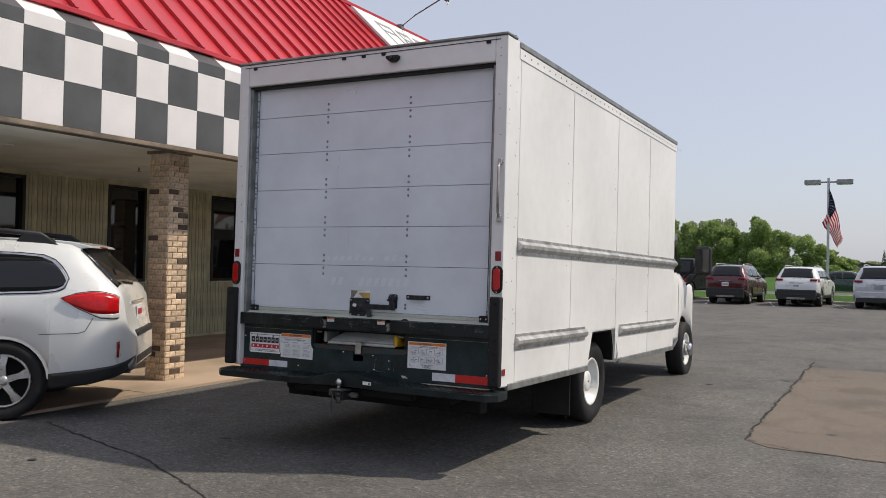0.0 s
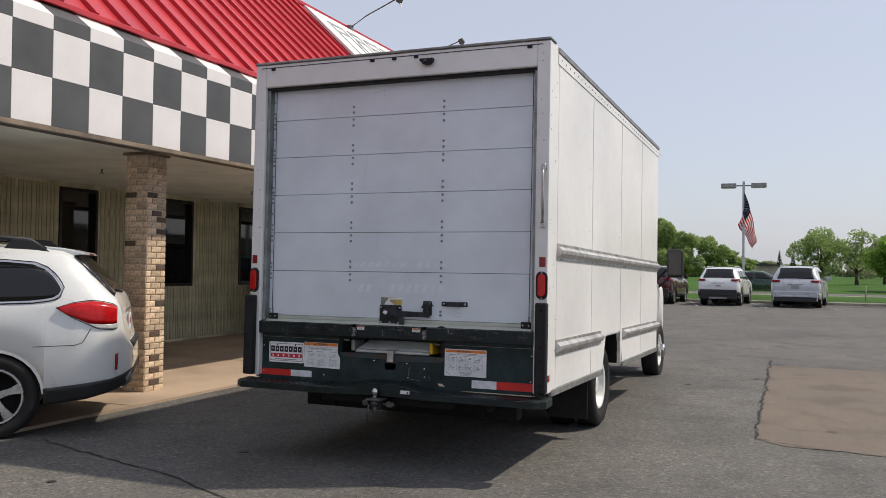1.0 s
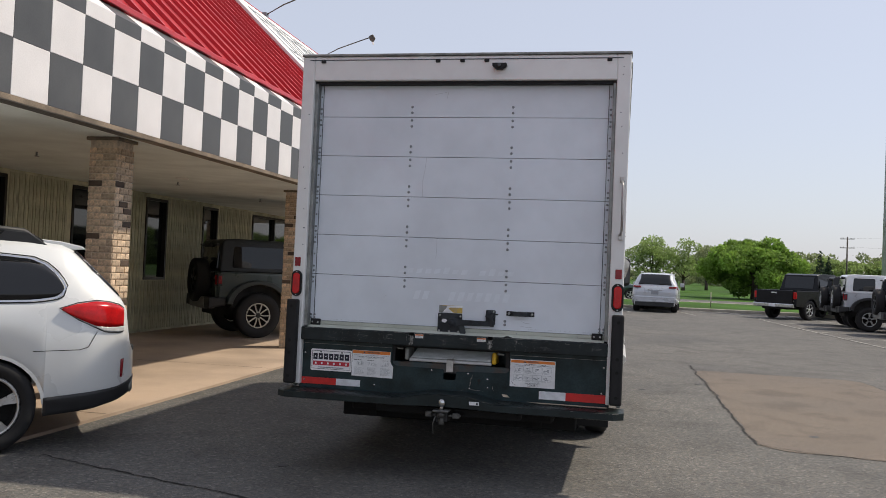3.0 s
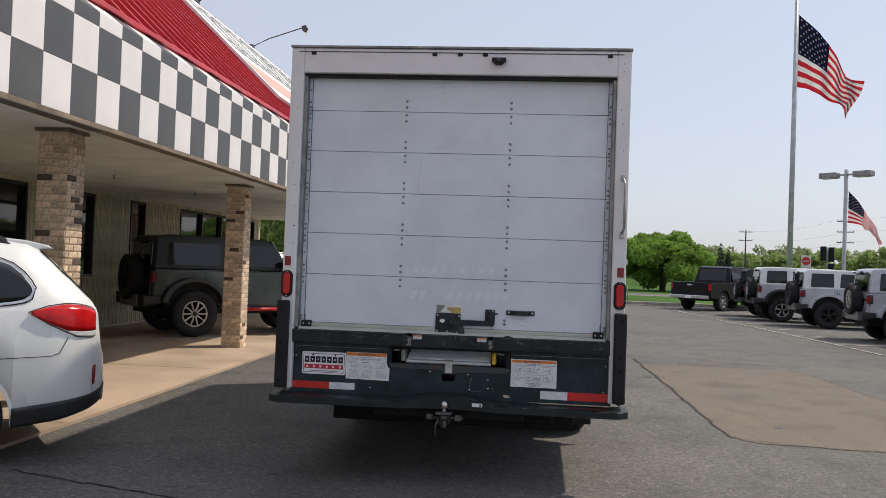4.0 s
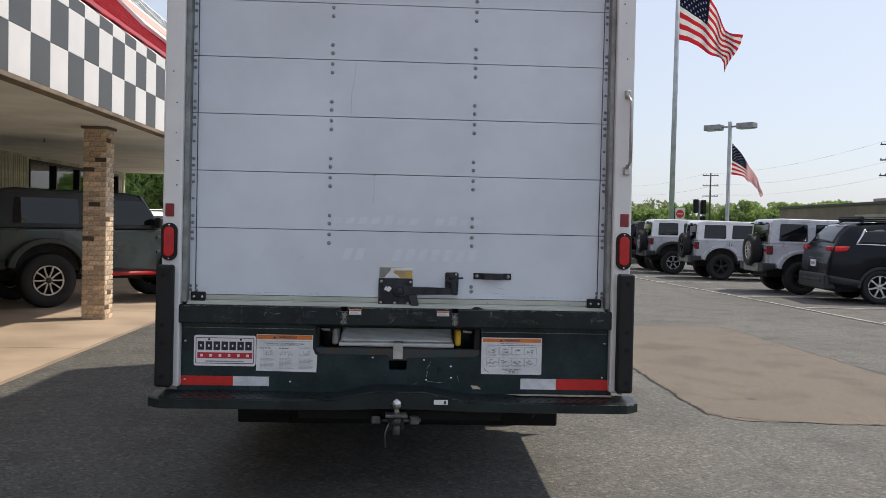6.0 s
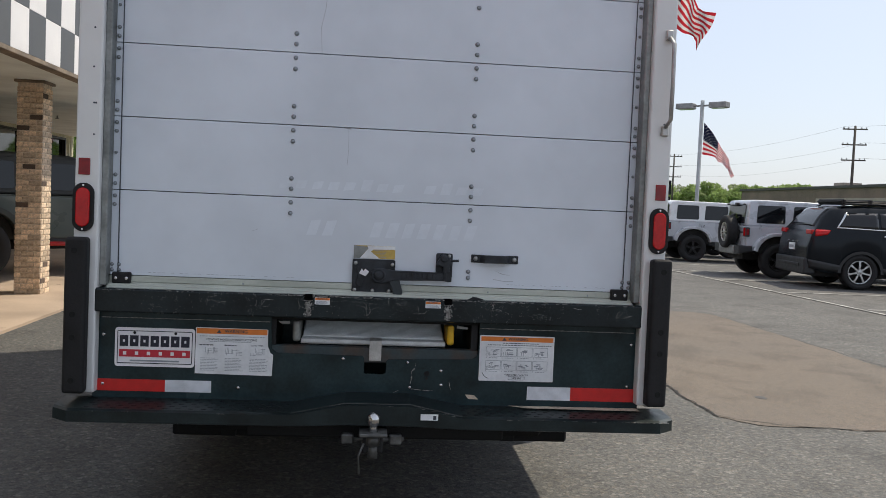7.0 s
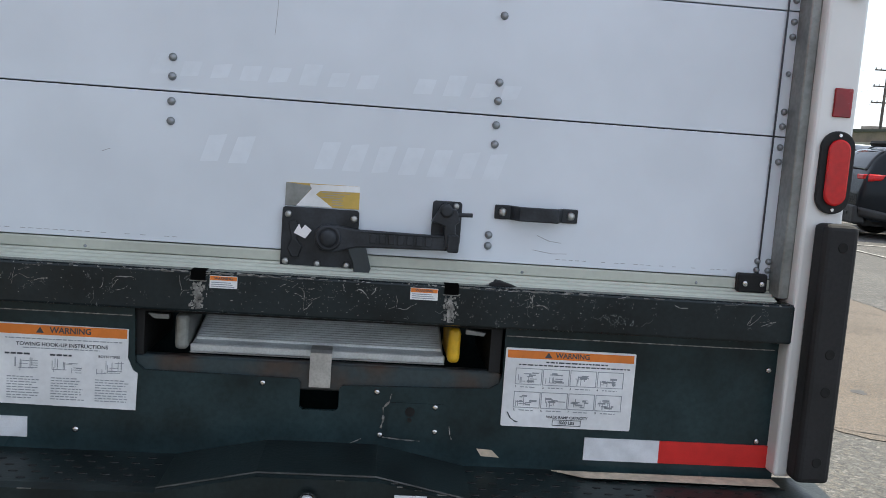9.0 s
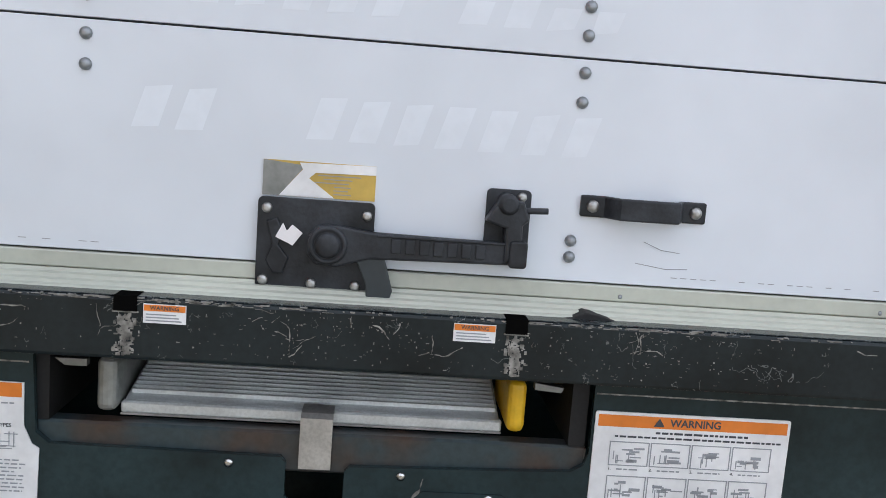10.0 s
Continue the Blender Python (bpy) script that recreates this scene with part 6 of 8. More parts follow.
# sport-utility wagons
def suv(m, paint, label, bumper, plate_m, near=False, height=1.72, rims=ALLOY, group="", lamp_low=1.0, up=0.0):
    c = thing("suv", m, label, "car", group)
    h = height
    top = [(0, 0.85), (0.03, 0.95), (0.08, 1.04 + up), (0.14, 1.12 + up), (0.3, h - 0.26), (0.46, h - 0.1), (0.56, h - 0.05), (1.2, h - 0.01), (2.2, h), (2.7, h - 0.05), (3.1, h - 0.22), (3.55, 1.16 + up * 0.6), (3.8, 1.1), (4.5, 1.0), (4.7, 0.86), (4.78, 0.7)]
    belt = [(0, 1.04 + up), (0.6, 1.1 + up), (3.4, 1.04 + up * 0.6), (4.78, 0.8)]
    ra = 1.08 if near else 1.0                # rear axle
    low = [(0, 0.45), (0.3, 0.34), (4.4, 0.32), (4.78, 0.4)]
    wt = [(0, 0.74), (2.5, 0.76), (4.8, 0.9)]
    S = Shell(4.78, 1.9, top, belt, low, wt, (ra, 3.95 if near else 3.85), 0.42, tail=0.35, ncorner=0.84)
    S.body(c, paint)
    S.side("side_window", [(0.62, 1.16 + up), (1.42, 1.14 + up), (1.42, h - 0.15), (0.82, h - 0.17)], DGLASS, c, label="dark tinted side window")
    S.side("side_window", [(1.47, 1.14 + up), (2.4, 1.12 + up), (2.4, h - 0.14), (1.47, h - 0.15)], DGLASS, c)
    S.side("side_window", [(2.45, 1.12 + up), (3.4, 1.09 + up), (2.95, h - 0.2), (2.45, h - 0.14)], DGLASS, c)
    S.side("window_trim", [(0.55, 1.135 + up), (3.45, 1.065 + up), (3.45, 1.085 + up), (0.56, 1.155 + up)], CHROME, c, 0.008, 20, 1)
    S.side("window_trim", [(0.56, 1.15 + up), (0.6, 1.15 + up), (0.82, h - 0.15), (0.78, h - 0.14)], CHROME, c, 0.008, 2, 6)
    S.upper("rear_window", 0.16, 0.5, 0.86, 0.86, DGLASS, c)
    S.upper("windscreen", 2.8, 3.5, 0.9, 0.93, DGLASS, c)
    S.side("tail_lamp", [(0.12, lamp_low - 0.02), (0.36, lamp_low + 0.02), (0.43, lamp_low + 0.12), (0.13, lamp_low + 0.12)], REDL if near else REDR, c, 0.012, 10, 3, "red tail lamp")
    for s in (1, -1):
        part("tail_lamp_inner", box(*sorted((s * 0.58, s * 0.87)), 0.05 if near else 0.035, 0.2, lamp_low + (0.02 if near else 0.03), lamp_low + 0.11, 0.012), REDL if near else REDR, c)
        part("roof_rail", pipe([(s * 0.62, 0.7, h - 0.04), (s * 0.63, 0.85, h + 0.03), (s * 0.64, 1.6, h + 0.045), (s * 0.63, 2.5, h + 0.03), (s * 0.62, 2.65, h - 0.03)], 0.018, 6), bumper if near else ALU, c)
        part("wing_mirror", box(s * 1.04 - 0.1, s * 1.04 + 0.1, 3.15, 3.3, 1.08, 1.25, 0.03, 2), bumper, c)
        for a in (1.5, 2.48):
            part("door_handle", box(*sorted((s * 0.93, s * 0.975)), a, a + 0.2, 0.98 + up, 1.01 + up, 0.008), CHROME, c)
        part("exhaust", rod((s * 0.55, -0.01, 0.42), (s * 0.55, 0.2, 0.42), 0.045), CHROME, c)
    S.side("lower_cladding", [(0.05, 0.42), (ra - 0.435, 0.34), (ra - 0.425, 0.5), (0.02, 0.6)], bumper, c, 0.012, 12, 3)
    S.side("sill_cladding", [(ra + 0.44, 0.34), (3.4, 0.33), (3.4, 0.46), (ra + 0.44, 0.47)], bumper, c, 0.014, 12, 2)
    S.line([(1.45, 1.13 + up), (1.45, 0.48)], c)
    S.line([(2.43, 1.11 + up), (2.43, 0.48)], c)
    rb = part("rear_bumper", box(-0.84, 0.84, -0.05, 0.2, 0.28, 0.62 if near else 0.68, 0.04, 3), bumper, c)
    part("bumper_step", box(-0.6, 0.6, -0.07, -0.03, 0.44, 0.5, 0.012, 2), CLAD if near else bumper, rb)
    if not near:
        part("skid_plate", box(*((-0.4, 0.4, -0.06, -0.03, 0.29, 0.37) if bumper is CLAD else (-0.8, 0.8, -0.065, -0.02, 0.26, 0.44)), 0.01), ALUG if bumper is CLAD else CLAD, rb)
    part("underbody", box(-0.7, 0.7, 0.2, 4.4, 0.24, 0.36), DARKIN, c)
    pl = part("license_plate", box(-0.155, 0.155, -0.015, 0.01, 0.76, 0.91, 0.003), plate_m, c, "plate with plain bars")
    part("plate_bar", box(-0.12, 0.12, -0.018, -0.014, 0.8, 0.86), INKG, pl)
    part("garnish", box(-0.3, 0.3, 0.0, 0.05, 0.94, 0.965, 0.004), CHROME, c)
    for wy in (ra, 3.95 if near else 3.85):
        for s in (1, -1):
            bm = bmesh.new()
            for i in range(14):
                u0, u1 = math.pi * i / 14, math.pi * (i + 1) / 14
                q = [bm.verts.new((s * (S.x_at(wy + r * math.cos(a), max(0.45, 0.34 + r * math.sin(a))) + 0.012), wy + r * math.cos(a), 0.34 + r * math.sin(a))) for a, r in ((u0, 0.41), (u1, 0.41), (u1, 0.47), (u0, 0.47))]
                bm.faces.new(q)
            part("arch_lip", bm, bumper, c)
    tyres(c, 1.88, (ra, 3.95 if near else 3.85), 0.37, 0.26, 0.245, rims, 7 if near else 5)
    if near:                                   # low cargo basket on the roof
        rk = part("roof_rack", box(-0.6, 0.6, 0.7, 2.3, h + 0.06, h + 0.09, 0.01), BLACKM, c, "black roof rack")
        for y in (0.75, 1.3, 1.85, 2.25):
            part("rack_bar", box(-0.66, 0.66, y, y + 0.06, h + 0.02, h + 0.13, 0.015), BLACKM, rk)
    return c


# off-roaders with a spare wheel on the tailgate, two or four doors
def arc(cy, cz, r0, r1, a0, a1, n):
    """Points of an ellipse's arc in (y, z), angles in degrees from the front."""
    return [(cy + r0 * math.cos(radians(a0 + (a1 - a0) * i / n)), cz + r1 * math.sin(radians(a0 + (a1 - a0) * i / n))) for i in range(n + 1)]


def lean(bm, z0, k):
    """Tips everything above z0 inwards by k for each metre of height."""
    for v in bm.verts:
        if v.co.z > z0 and abs(v.co.x) > 0.02:
            v.co.x -= math.copysign(k * (v.co.z - z0), v.co.x)
    return bm


def offroader(m, paint, top_m, flare_m, rim_m, label, group="", spokes=5, r=0.405, lift=0.0, four=True, steps=None, spare_m=None):
    c = thing("offroader", m, label, "car", group)
    wb, ya = (2.95, 0.95) if four else (2.42, 0.94)
    y0, yf, z = 0.22, ya + wb, lift
    yb = yf - (0.72 if four else 0.56)         # foot of the windscreen
    BW, TW, BZ, RT = 0.775, 0.745, 1.2 + z, 1.83 + z
    # tub with its wheel arches, hood and front fenders
    arch = lambda wy: arc(wy, 0.62 + z, 0.5, 0.4, 180, 0, 10)
    tub = [(y0, 0.66 + z), (y0 + 0.03, 0.58 + z), *[p for p in arch(ya) if p[0] > y0 + 0.05], (yf - 0.6, 0.52 + z), (yb + 0.06, 0.6 + z), (yb + 0.06, BZ), (y0, BZ)]
    finish(part("tub", prism(tub, -BW, BW, "yz"), paint, c), 0.03, 3)
    hood = [(yb + 0.07, 0.8 + z), (yf + 0.42, 0.8 + z), (yf + 0.44, 1.06 + z), (yf + 0.36, 1.13 + z), (yb + 0.5, 1.2 + z), (yb + 0.07, 1.22 + z)]
    hb = prism(hood, -0.68, 0.68, "yz")
    for v in hb.verts:                         # the hood narrows to the grille
        v.co.x *= 1.0 - 0.14 * (v.co.y - yb) / (yf + 0.44 - yb)
    finish(part("hood", hb, paint, c), 0.04, 3)
    # hardtop, leaning in, with rounded edges
    roof = [(y0 + 0.01, BZ + 0.003), (yb - 0.02, BZ + 0.003), (yb - 0.34, RT - 0.09), (yb - 0.4, RT - 0.045), (yb - 0.55, RT - 0.02), (y0 + 0.3, RT), (y0 + 0.1, RT - 0.02), (y0 + 0.05, RT - 0.08)]
    finish(part("hardtop", lean(prism(roof, -TW, TW, "yz"), BZ, 0.1), top_m, c, "hardtop"), 0.045, 3)
    part("drip_rail", lean(box(-TW - 0.008, TW + 0.008, y0 + 0.2, yb - 0.42, RT - 0.085, RT - 0.07, 0.003), BZ, 0.1), top_m, c)
    # side glass: dark seal behind, glass proud of it
    ym = 1.22 if four else 1.56
    yd = ym + 0.86
    panes = [(y0 + 0.22, (1.13 if four else 1.46), 0.0, "quarter_window")] + ([(ym + 0.08, yd - 0.06, 0.0, "door_window")] if four else []) + [((yd if four else ym) + 0.05, yb - 0.03, -0.27, "door_window")]
    for a, b, fr, nm in panes:
        for s in (1, -1):
            for out_, zz, mt, name in ((0.002, 0.0, CLAD, "window_seal"), (0.006, 0.016, DGLASS, nm)):
                o = [(a + zz, BZ + 0.075 + zz), (b - zz, BZ + 0.075 + zz), (b + fr - zz * 1.2, RT - 0.13 - zz), (a + 0.035 + zz, RT - 0.13 - zz)]
                bm = bmesh.new()
                prism(o, TW - 0.012, TW + out_, "yz", bm=bm)
                bmesh.ops.bevel(bm, geom=[e for e in bm.edges if abs(e.verts[0].co.x - e.verts[1].co.x) > 0.005], offset=0.035, segments=3, profile=0.5, affect="EDGES")
                lean(bm, BZ, 0.1)
                if s < 0:
                    for v in bm.verts:
                        v.co.x = -v.co.x
                bmesh.ops.recalc_face_normals(bm, faces=list(bm.faces))
                part(name, bm, mt, c)
    rw = box(-0.55, 0.55, y0 - 0.012, y0 + 0.06, BZ + 0.06, RT - 0.13, 0.02, 2)
    for v in rw.verts:
        v.co.y += (v.co.z - BZ) * 0.08
    part("rear_window", rw, DGLASS, c, "dark rear window")
    part("tailgate", box(-0.6, 0.6, y0 - 0.02, y0 + 0.02, 0.7 + z, BZ - 0.015, 0.012, 2), paint, c)
    part("tailgate_handle", box(0.42, 0.56, y0 - 0.045, y0 - 0.015, 1.02 + z, 1.07 + z, 0.008), CLAD, c)
    part("hinge_plate", box(-0.3, 0.38, y0 - 0.04, y0 + 0.0, 0.9 + z, 1.1 + z, 0.012), CLAD, c)
    for s in (1, -1):
        for a in ([ym, yd] if four else [ym]):
            part("door_gap", box(*sorted((s * (BW - 0.006), s * (BW + 0.0015))), a - 0.005, a + 0.005, 0.62 + z, BZ - 0.01), DARKIN, c)
            dh = part("door_handle", box(*sorted((s * BW, s * (BW + 0.035))), a + 0.06, a + 0.2, 1.07 + z, 1.1 + z, 0.009, 2), CLAD if flare_m is CLAD else paint, c)
            part("key_cup", box(*sorted((s * BW, s * (BW + 0.012))), a + 0.05, a + 0.08, 1.05 + z, 1.12 + z, 0.004), CLAD, dh)
        part("door_gap", box(*sorted((s * (BW - 0.006), s * (BW + 0.0015))), yb + 0.02, yb + 0.03, 0.62 + z, BZ - 0.01), DARKIN, c)
        for hz in (0.82, 1.06):
            part("door_hinge", box(*sorted((s * BW, s * (BW + 0.03))), yb - 0.09, yb + 0.05, hz + z, hz + 0.055 + z, 0.01, 2), paint, c)
        part("belt_line", box(*sorted((s * (BW - 0.03), s * (BW + 0.006))), y0 + 0.03, yb, BZ - 0.012, BZ + 0.006, 0.003), paint, c)
        for wy in (ya, yf):
            outer = arc(wy, 0.6 + z, 0.6, 0.47, 176, 4, 14)
            inner = arc(wy, 0.58 + z, 0.5, 0.41, 4, 176, 14)
            part("fender_flare", prism(outer + inner, s * 0.7, s * 0.935, "yz", 0.016), flare_m, c)
            part("arch_liner", prism(arc(wy, 0.56 + z, 0.5, 0.43, 0, 180, 12), s * 0.45, s * 0.77, "yz"), DARKIN, c)
        lamp = part("tail_lamp", box(s * 0.735 - 0.08, s * 0.735 + 0.08, y0 - 0.05, y0 + 0.06, 0.95 + z, 1.17 + z, 0.02, 2), CLAD, c)
        part("lens", box(s * 0.735 - 0.062, s * 0.735 + 0.062, y0 - 0.058, y0 - 0.044, 0.97 + z, 1.15 + z, 0.01), REDL, lamp, "red lens")
        part("lens", box(*sorted((s * 0.81, s * 0.82)), y0 - 0.03, y0 + 0.035, 0.99 + z, 1.13 + z, 0.003), REDR, lamp)
        ms = part("wing_mirror", box(s * 0.93 - 0.1, s * 0.93 + 0.1, yb - 0.16, yb - 0.04, 1.24 + z, 1.42 + z, 0.035, 3), CLAD, c)
        part("mirror_foot", box(*sorted((s * 0.74, s * 0.86)), yb - 0.13, yb - 0.07, 1.24 + z, 1.28 + z, 0.01), CLAD, ms)
        part("side_step", rod((s * 0.85, ya + 0.62, 0.5 + z), (s * 0.85, yf - 0.6, 0.5 + z), 0.034, 10), steps or CLAD, c)
        part("sill", box(*sorted((s * 0.6, s * 0.765)), ya + 0.5, yf - 0.5, 0.5 + z, 0.62 + z, 0.02), CLAD, c)
        part("bumper_end", prism([(0.02, 0.54 + z), (0.34, 0.6 + z), (0.34, 0.74 + z), (0.02, 0.74 + z)], s * 0.5, s * 0.86, "yz", 0.03), CLAD, c)
        part("wiring_bracket", box(*sorted((s * 0.5, s * 0.58)), y0 - 0.04, y0 + 0.02, RT - 0.14, RT - 0.1, 0.01), CLAD, c)
    part("rear_bumper", box(-0.52, 0.52, 0.0, 0.24, 0.52 + z, 0.74 + z, 0.035, 2), ALUG if flare_m is not CLAD else CLAD, c, "rear bumper")
    part("front_bumper", box(-0.8, 0.8, yf + 0.45, yf + 0.68, 0.55 + z, 0.75 + z, 0.04, 2), CLAD, c)
    part("grille", box(-0.58, 0.58, yf + 0.42, yf + 0.47, 0.78 + z, 1.08 + z, 0.02), paint, c)
    part("chassis", box(-0.5, 0.5, 0.25, yf + 0.4, 0.4 + z, 0.62 + z), DARKIN, c)
    part("windscreen_frame", lean(prism([(yb - 0.03, BZ), (yb + 0.05, BZ), (yb - 0.3, RT - 0.05), (yb - 0.36, RT - 0.05)], -0.73, 0.73, "yz", 0.012), BZ, 0.1), paint, c)
    part("windscreen", lean(prism([(yb + 0.035, BZ + 0.06), (yb + 0.045, BZ + 0.06), (yb - 0.25, RT - 0.12), (yb - 0.26, RT - 0.12)], -0.64, 0.64, "yz"), BZ, 0.1), DGLASS, c)
    part("license_plate", box(-0.75, -0.45, y0 - 0.035, y0 - 0.02, 0.8 + z, 0.95 + z, 0.003), LABELW, c, "plate with plain bars")
    wp = part("wiper", box(-0.32, 0.06, y0 - 0.02, y0 + 0.03, RT - 0.16, RT - 0.13, 0.008), CLAD, c)
    part("wiper_motor", box(-0.06, 0.1, y0 - 0.03, y0 + 0.03, RT - 0.15, RT - 0.08, 0.012), CLAD, wp)
    part("brake_light", box(-0.1, 0.1, y0 - 0.1, y0 - 0.04, 1.43 + z, 1.48 + z, 0.01), CLAD, c)
    sp = new("spare_wheel")
    sp.parent = c
    sp.matrix_basis = Matrix.Translation((0.04, y0 - 0.19, 1.04 + z)) @ Matrix.Rotation(radians(-90), 4, "Z")
    w = wheel(sp, 0, 0, 0, r * 0.98, 0.25, 0.23, spare_m or rim_m, 1, 0.03, spokes)
    for ch in list(w.children):                # wheel pieces become the spare's own
        ch.parent = sp
    bpy.data.objects.remove(w)
    tyres(c, 1.86, (ya, yf), r, 0.265, 0.232, rim_m, spokes, CLAD)
    return c


def pickup(m, paint, label):
    c = thing("pickup_truck", m, label, "truck")
    ya, yf, L = 1.15, 4.75, 5.75
    def arch(wy):
        return [(wy + 0.46 * math.cos(a), 0.42 + 0.46 * math.sin(a)) for a in [math.pi * (1 - i / 8) for i in range(9)]]
    side = [(0.08, 0.55), *[(y, max(0.52, z)) for y, z in arch(ya)], *[(y, max(0.52, z)) for y, z in arch(yf)], (L - 0.05, 0.55), (L, 0.95), (L - 0.1, 1.08), (3.9, 1.2), (3.75, 1.22), (0.08, 1.2)]
    for s in (1, -1):
        finish(part("side_panel", prism(side, s * 0.86, s * 0.97, "yz"), paint, c), 0.02, 2)
    part("bed_floor", box(-0.86, 0.86, 0.1, 1.75, 0.7, 0.76), DARKIN, c)
    tg = part("tailgate", box(-0.84, 0.84, 0.02, 0.1, 0.62, 1.2, 0.02, 2), paint, c)
    part("tailgate_handle", box(-0.12, 0.12, 0.0, 0.03, 1.06, 1.12, 0.01), CHROME, tg)
    part("hood", prism([(3.7, 0.6), (L - 0.08, 0.6), (L - 0.08, 1.05), (3.9, 1.2), (3.7, 1.22)], -0.86, 0.86, "yz"), paint, c)
    cab = bmesh.new()
    prism([(1.75, 0.6), (4.0, 0.6), (4.0, 1.24), (3.45, 1.84), (3.2, 1.92), (2.1, 1.92), (1.88, 1.86), (1.75, 1.22)], -0.9, 0.9, "yz", bm=cab)
    for v in cab.verts:
        if v.co.z > 1.5:
            v.co.x *= 0.84
    finish(part("cab", cab, paint, c), 0.03, 3)
    part("rear_window", prism([(1.78, 1.3), (1.87, 1.8), (1.85, 1.8), (1.75, 1.3)], -0.66, 0.66, "yz"), DGLASS, c)
    for s in (1, -1):
        for a, b, fr in ((1.95, 2.8, 0), (2.86, 3.86, -0.46)):
            bm = bmesh.new()
            prism([(a, 1.27), (b, 1.27), (b + fr, 1.8), (a + 0.05, 1.8)], 0.9, 0.91, "yz", bm=bm)
            for v in bm.verts:
                v.co.x = s * (v.co.x - 0.13 * (v.co.z - 1.22) / 0.5)
            bmesh.ops.recalc_face_normals(bm, faces=list(bm.faces))
            part("door_window", bm, DGLASS, c)
        part("tail_lamp", box(s * 0.9 - 0.07, s * 0.9 + 0.07, 0.06, 0.14, 0.86, 1.14, 0.02), REDL, c, "red tail lamp")
        part("wing_mirror", box(s * 1.06 - 0.1, s * 1.06 + 0.1, 3.3, 3.42, 1.22, 1.42, 0.03, 2), CHROME, c)
    part("rear_bumper", box(-0.92, 0.92, -0.1, 0.08, 0.5, 0.66, 0.03, 2), CHROME, c, "chrome rear bumper")
    part("license_plate", box(-0.15, 0.15, -0.112, -0.1, 0.52, 0.64, 0.003), LABELW, c, "plate with plain bars")
    part("chassis", box(-0.6, 0.6, 0.1, 5.5, 0.42, 0.62), DARKIN, c)
    tyres(c, 1.9, (ya, yf), 0.41, 0.27, 0.25, ALLOY, 6)
    return c


def sedan(m, paint, label):
    c = thing("sedan", m, label, "car")
    top = [(0, 0.75), (0.05, 0.95), (0.15, 1.02), (0.8, 1.05), (1.5, 1.38), (2.0, 1.45), (2.6, 1.42), (3.5, 1.0), (4.4, 0.85), (4.6, 0.6)]
    S = Shell(4.6, 1.8, top, [(0, 0.95), (2, 0.95), (4.6, 0.75)], [(0, 0.35), (0.4, 0.25), (4.6, 0.3)], [(0, 0.75), (4.6, 0.85)], (0.95, 3.65), 0.36)
    S.body(c, paint)
    S.side("side_window", [(1.2, 1.02), (2.1, 1.0), (2.1, 1.36), (1.6, 1.34)], DGLASS, c)
    S.side("side_window", [(2.14, 1.0), (3.2, 0.98), (2.6, 1.34), (2.14, 1.36)], DGLASS, c)
    S.upper("rear_window", 0.9, 1.5, 0.85, 0.85, DGLASS, c)
    S.upper("windscreen", 2.7, 3.4, 0.9, 0.9, DGLASS, c)
    S.side("tail_lamp", [(0.05, 0.8), (0.3, 0.82), (0.3, 0.95), (0.06, 0.95)], REDL, c, 0.01, 6, 2)
    tyres(c, 1.78, (0.95, 3.65), 0.33, 0.21, 0.22, ALLOY, 5)
    return c


def ground_pose(x, y, rz):
    return pose(x, y, rise(y) + fall(x), 0, 0, rz)

wagon(ground_pose(-6.557, 6.246, 129.5))
offroader(pose(-10.2, 14.5, rise(14.5) + 0.028, 0, 0, -48.6), GREYGREEN, SOFTTOP, GREYFLARE, ALLOYD, "dark grey-green two-door off-roader under the canopy, red side steps", spokes=5, r=0.42, four=False, spare_m=BLKRIM, steps=mat("red_step", (0.4, 0.015, 0.02), 0.35, vary=0.06))
suv(ground_pose(5.66, 19.95, -97), CHARC, "charcoal sport-utility wagon with black roof rack", CLAD, LABELW, True, 1.75, lamp_low=1.1, up=0.13)
jeep_rows = "off-roaders parked along the line"
offroader(ground_pose(5.19, 22.34, -94), SILVER, SILVER, SILVER, BLKRIM, "silver off-roader with body-coloured hardtop and black wheels", jeep_rows, spare_m=ALLOYD)
offroader(ground_pose(5.4, 28.2, -94), SILVER, CARWHITE, SILVER, BLKRIM, "silver off-roader with white hardtop and black wheels", jeep_rows)
offroader(ground_pose(4.85, 31.2, -94), SILVER, CARWHITE, CLAD, ALLOY, "silver off-roader with black fender flares and bright wheels", jeep_rows, lift=0.06)
offroader(ground_pose(5.05, 33.9, -94), CARBLACK, CLAD, CLAD, ALLOY, "black off-roader with a bright spare wheel", jeep_rows)
pickup(ground_pose(3.85, 37.1, -43), CARBLACK, "black pickup truck with chrome bumper, parked at the lot's end")
far_row = "cars parked along the verge"
slim = Matrix.Diagonal((0.89, 0.95, 1.0, 1.0))
suv(ground_pose(-6.6, 37.1, -3) @ slim, MAROON, "maroon sport-utility wagon parked facing the grass", CLAD, LABELW, group=far_row, height=1.64)
suv(ground_pose(-3.88, 37.2, -4) @ slim, CARWHITE, "white sport-utility wagon with black lower bumper", CLAD, LABELW, group=far_row, height=1.6)
suv(ground_pose(-0.92, 37.2, -5), SILVER, "silver sport-utility wagon parked facing the grass", SILVER, INKG, group=far_row, height=1.68)
work = pickup(ground_pose(-9.5, 38.5, -4), CARBLACK, "black work truck with yellow gear in its bed")
YELLOW = mat("safety_yellow", (0.7, 0.5, 0.03), 0.5, vary=0.1, scale=8)
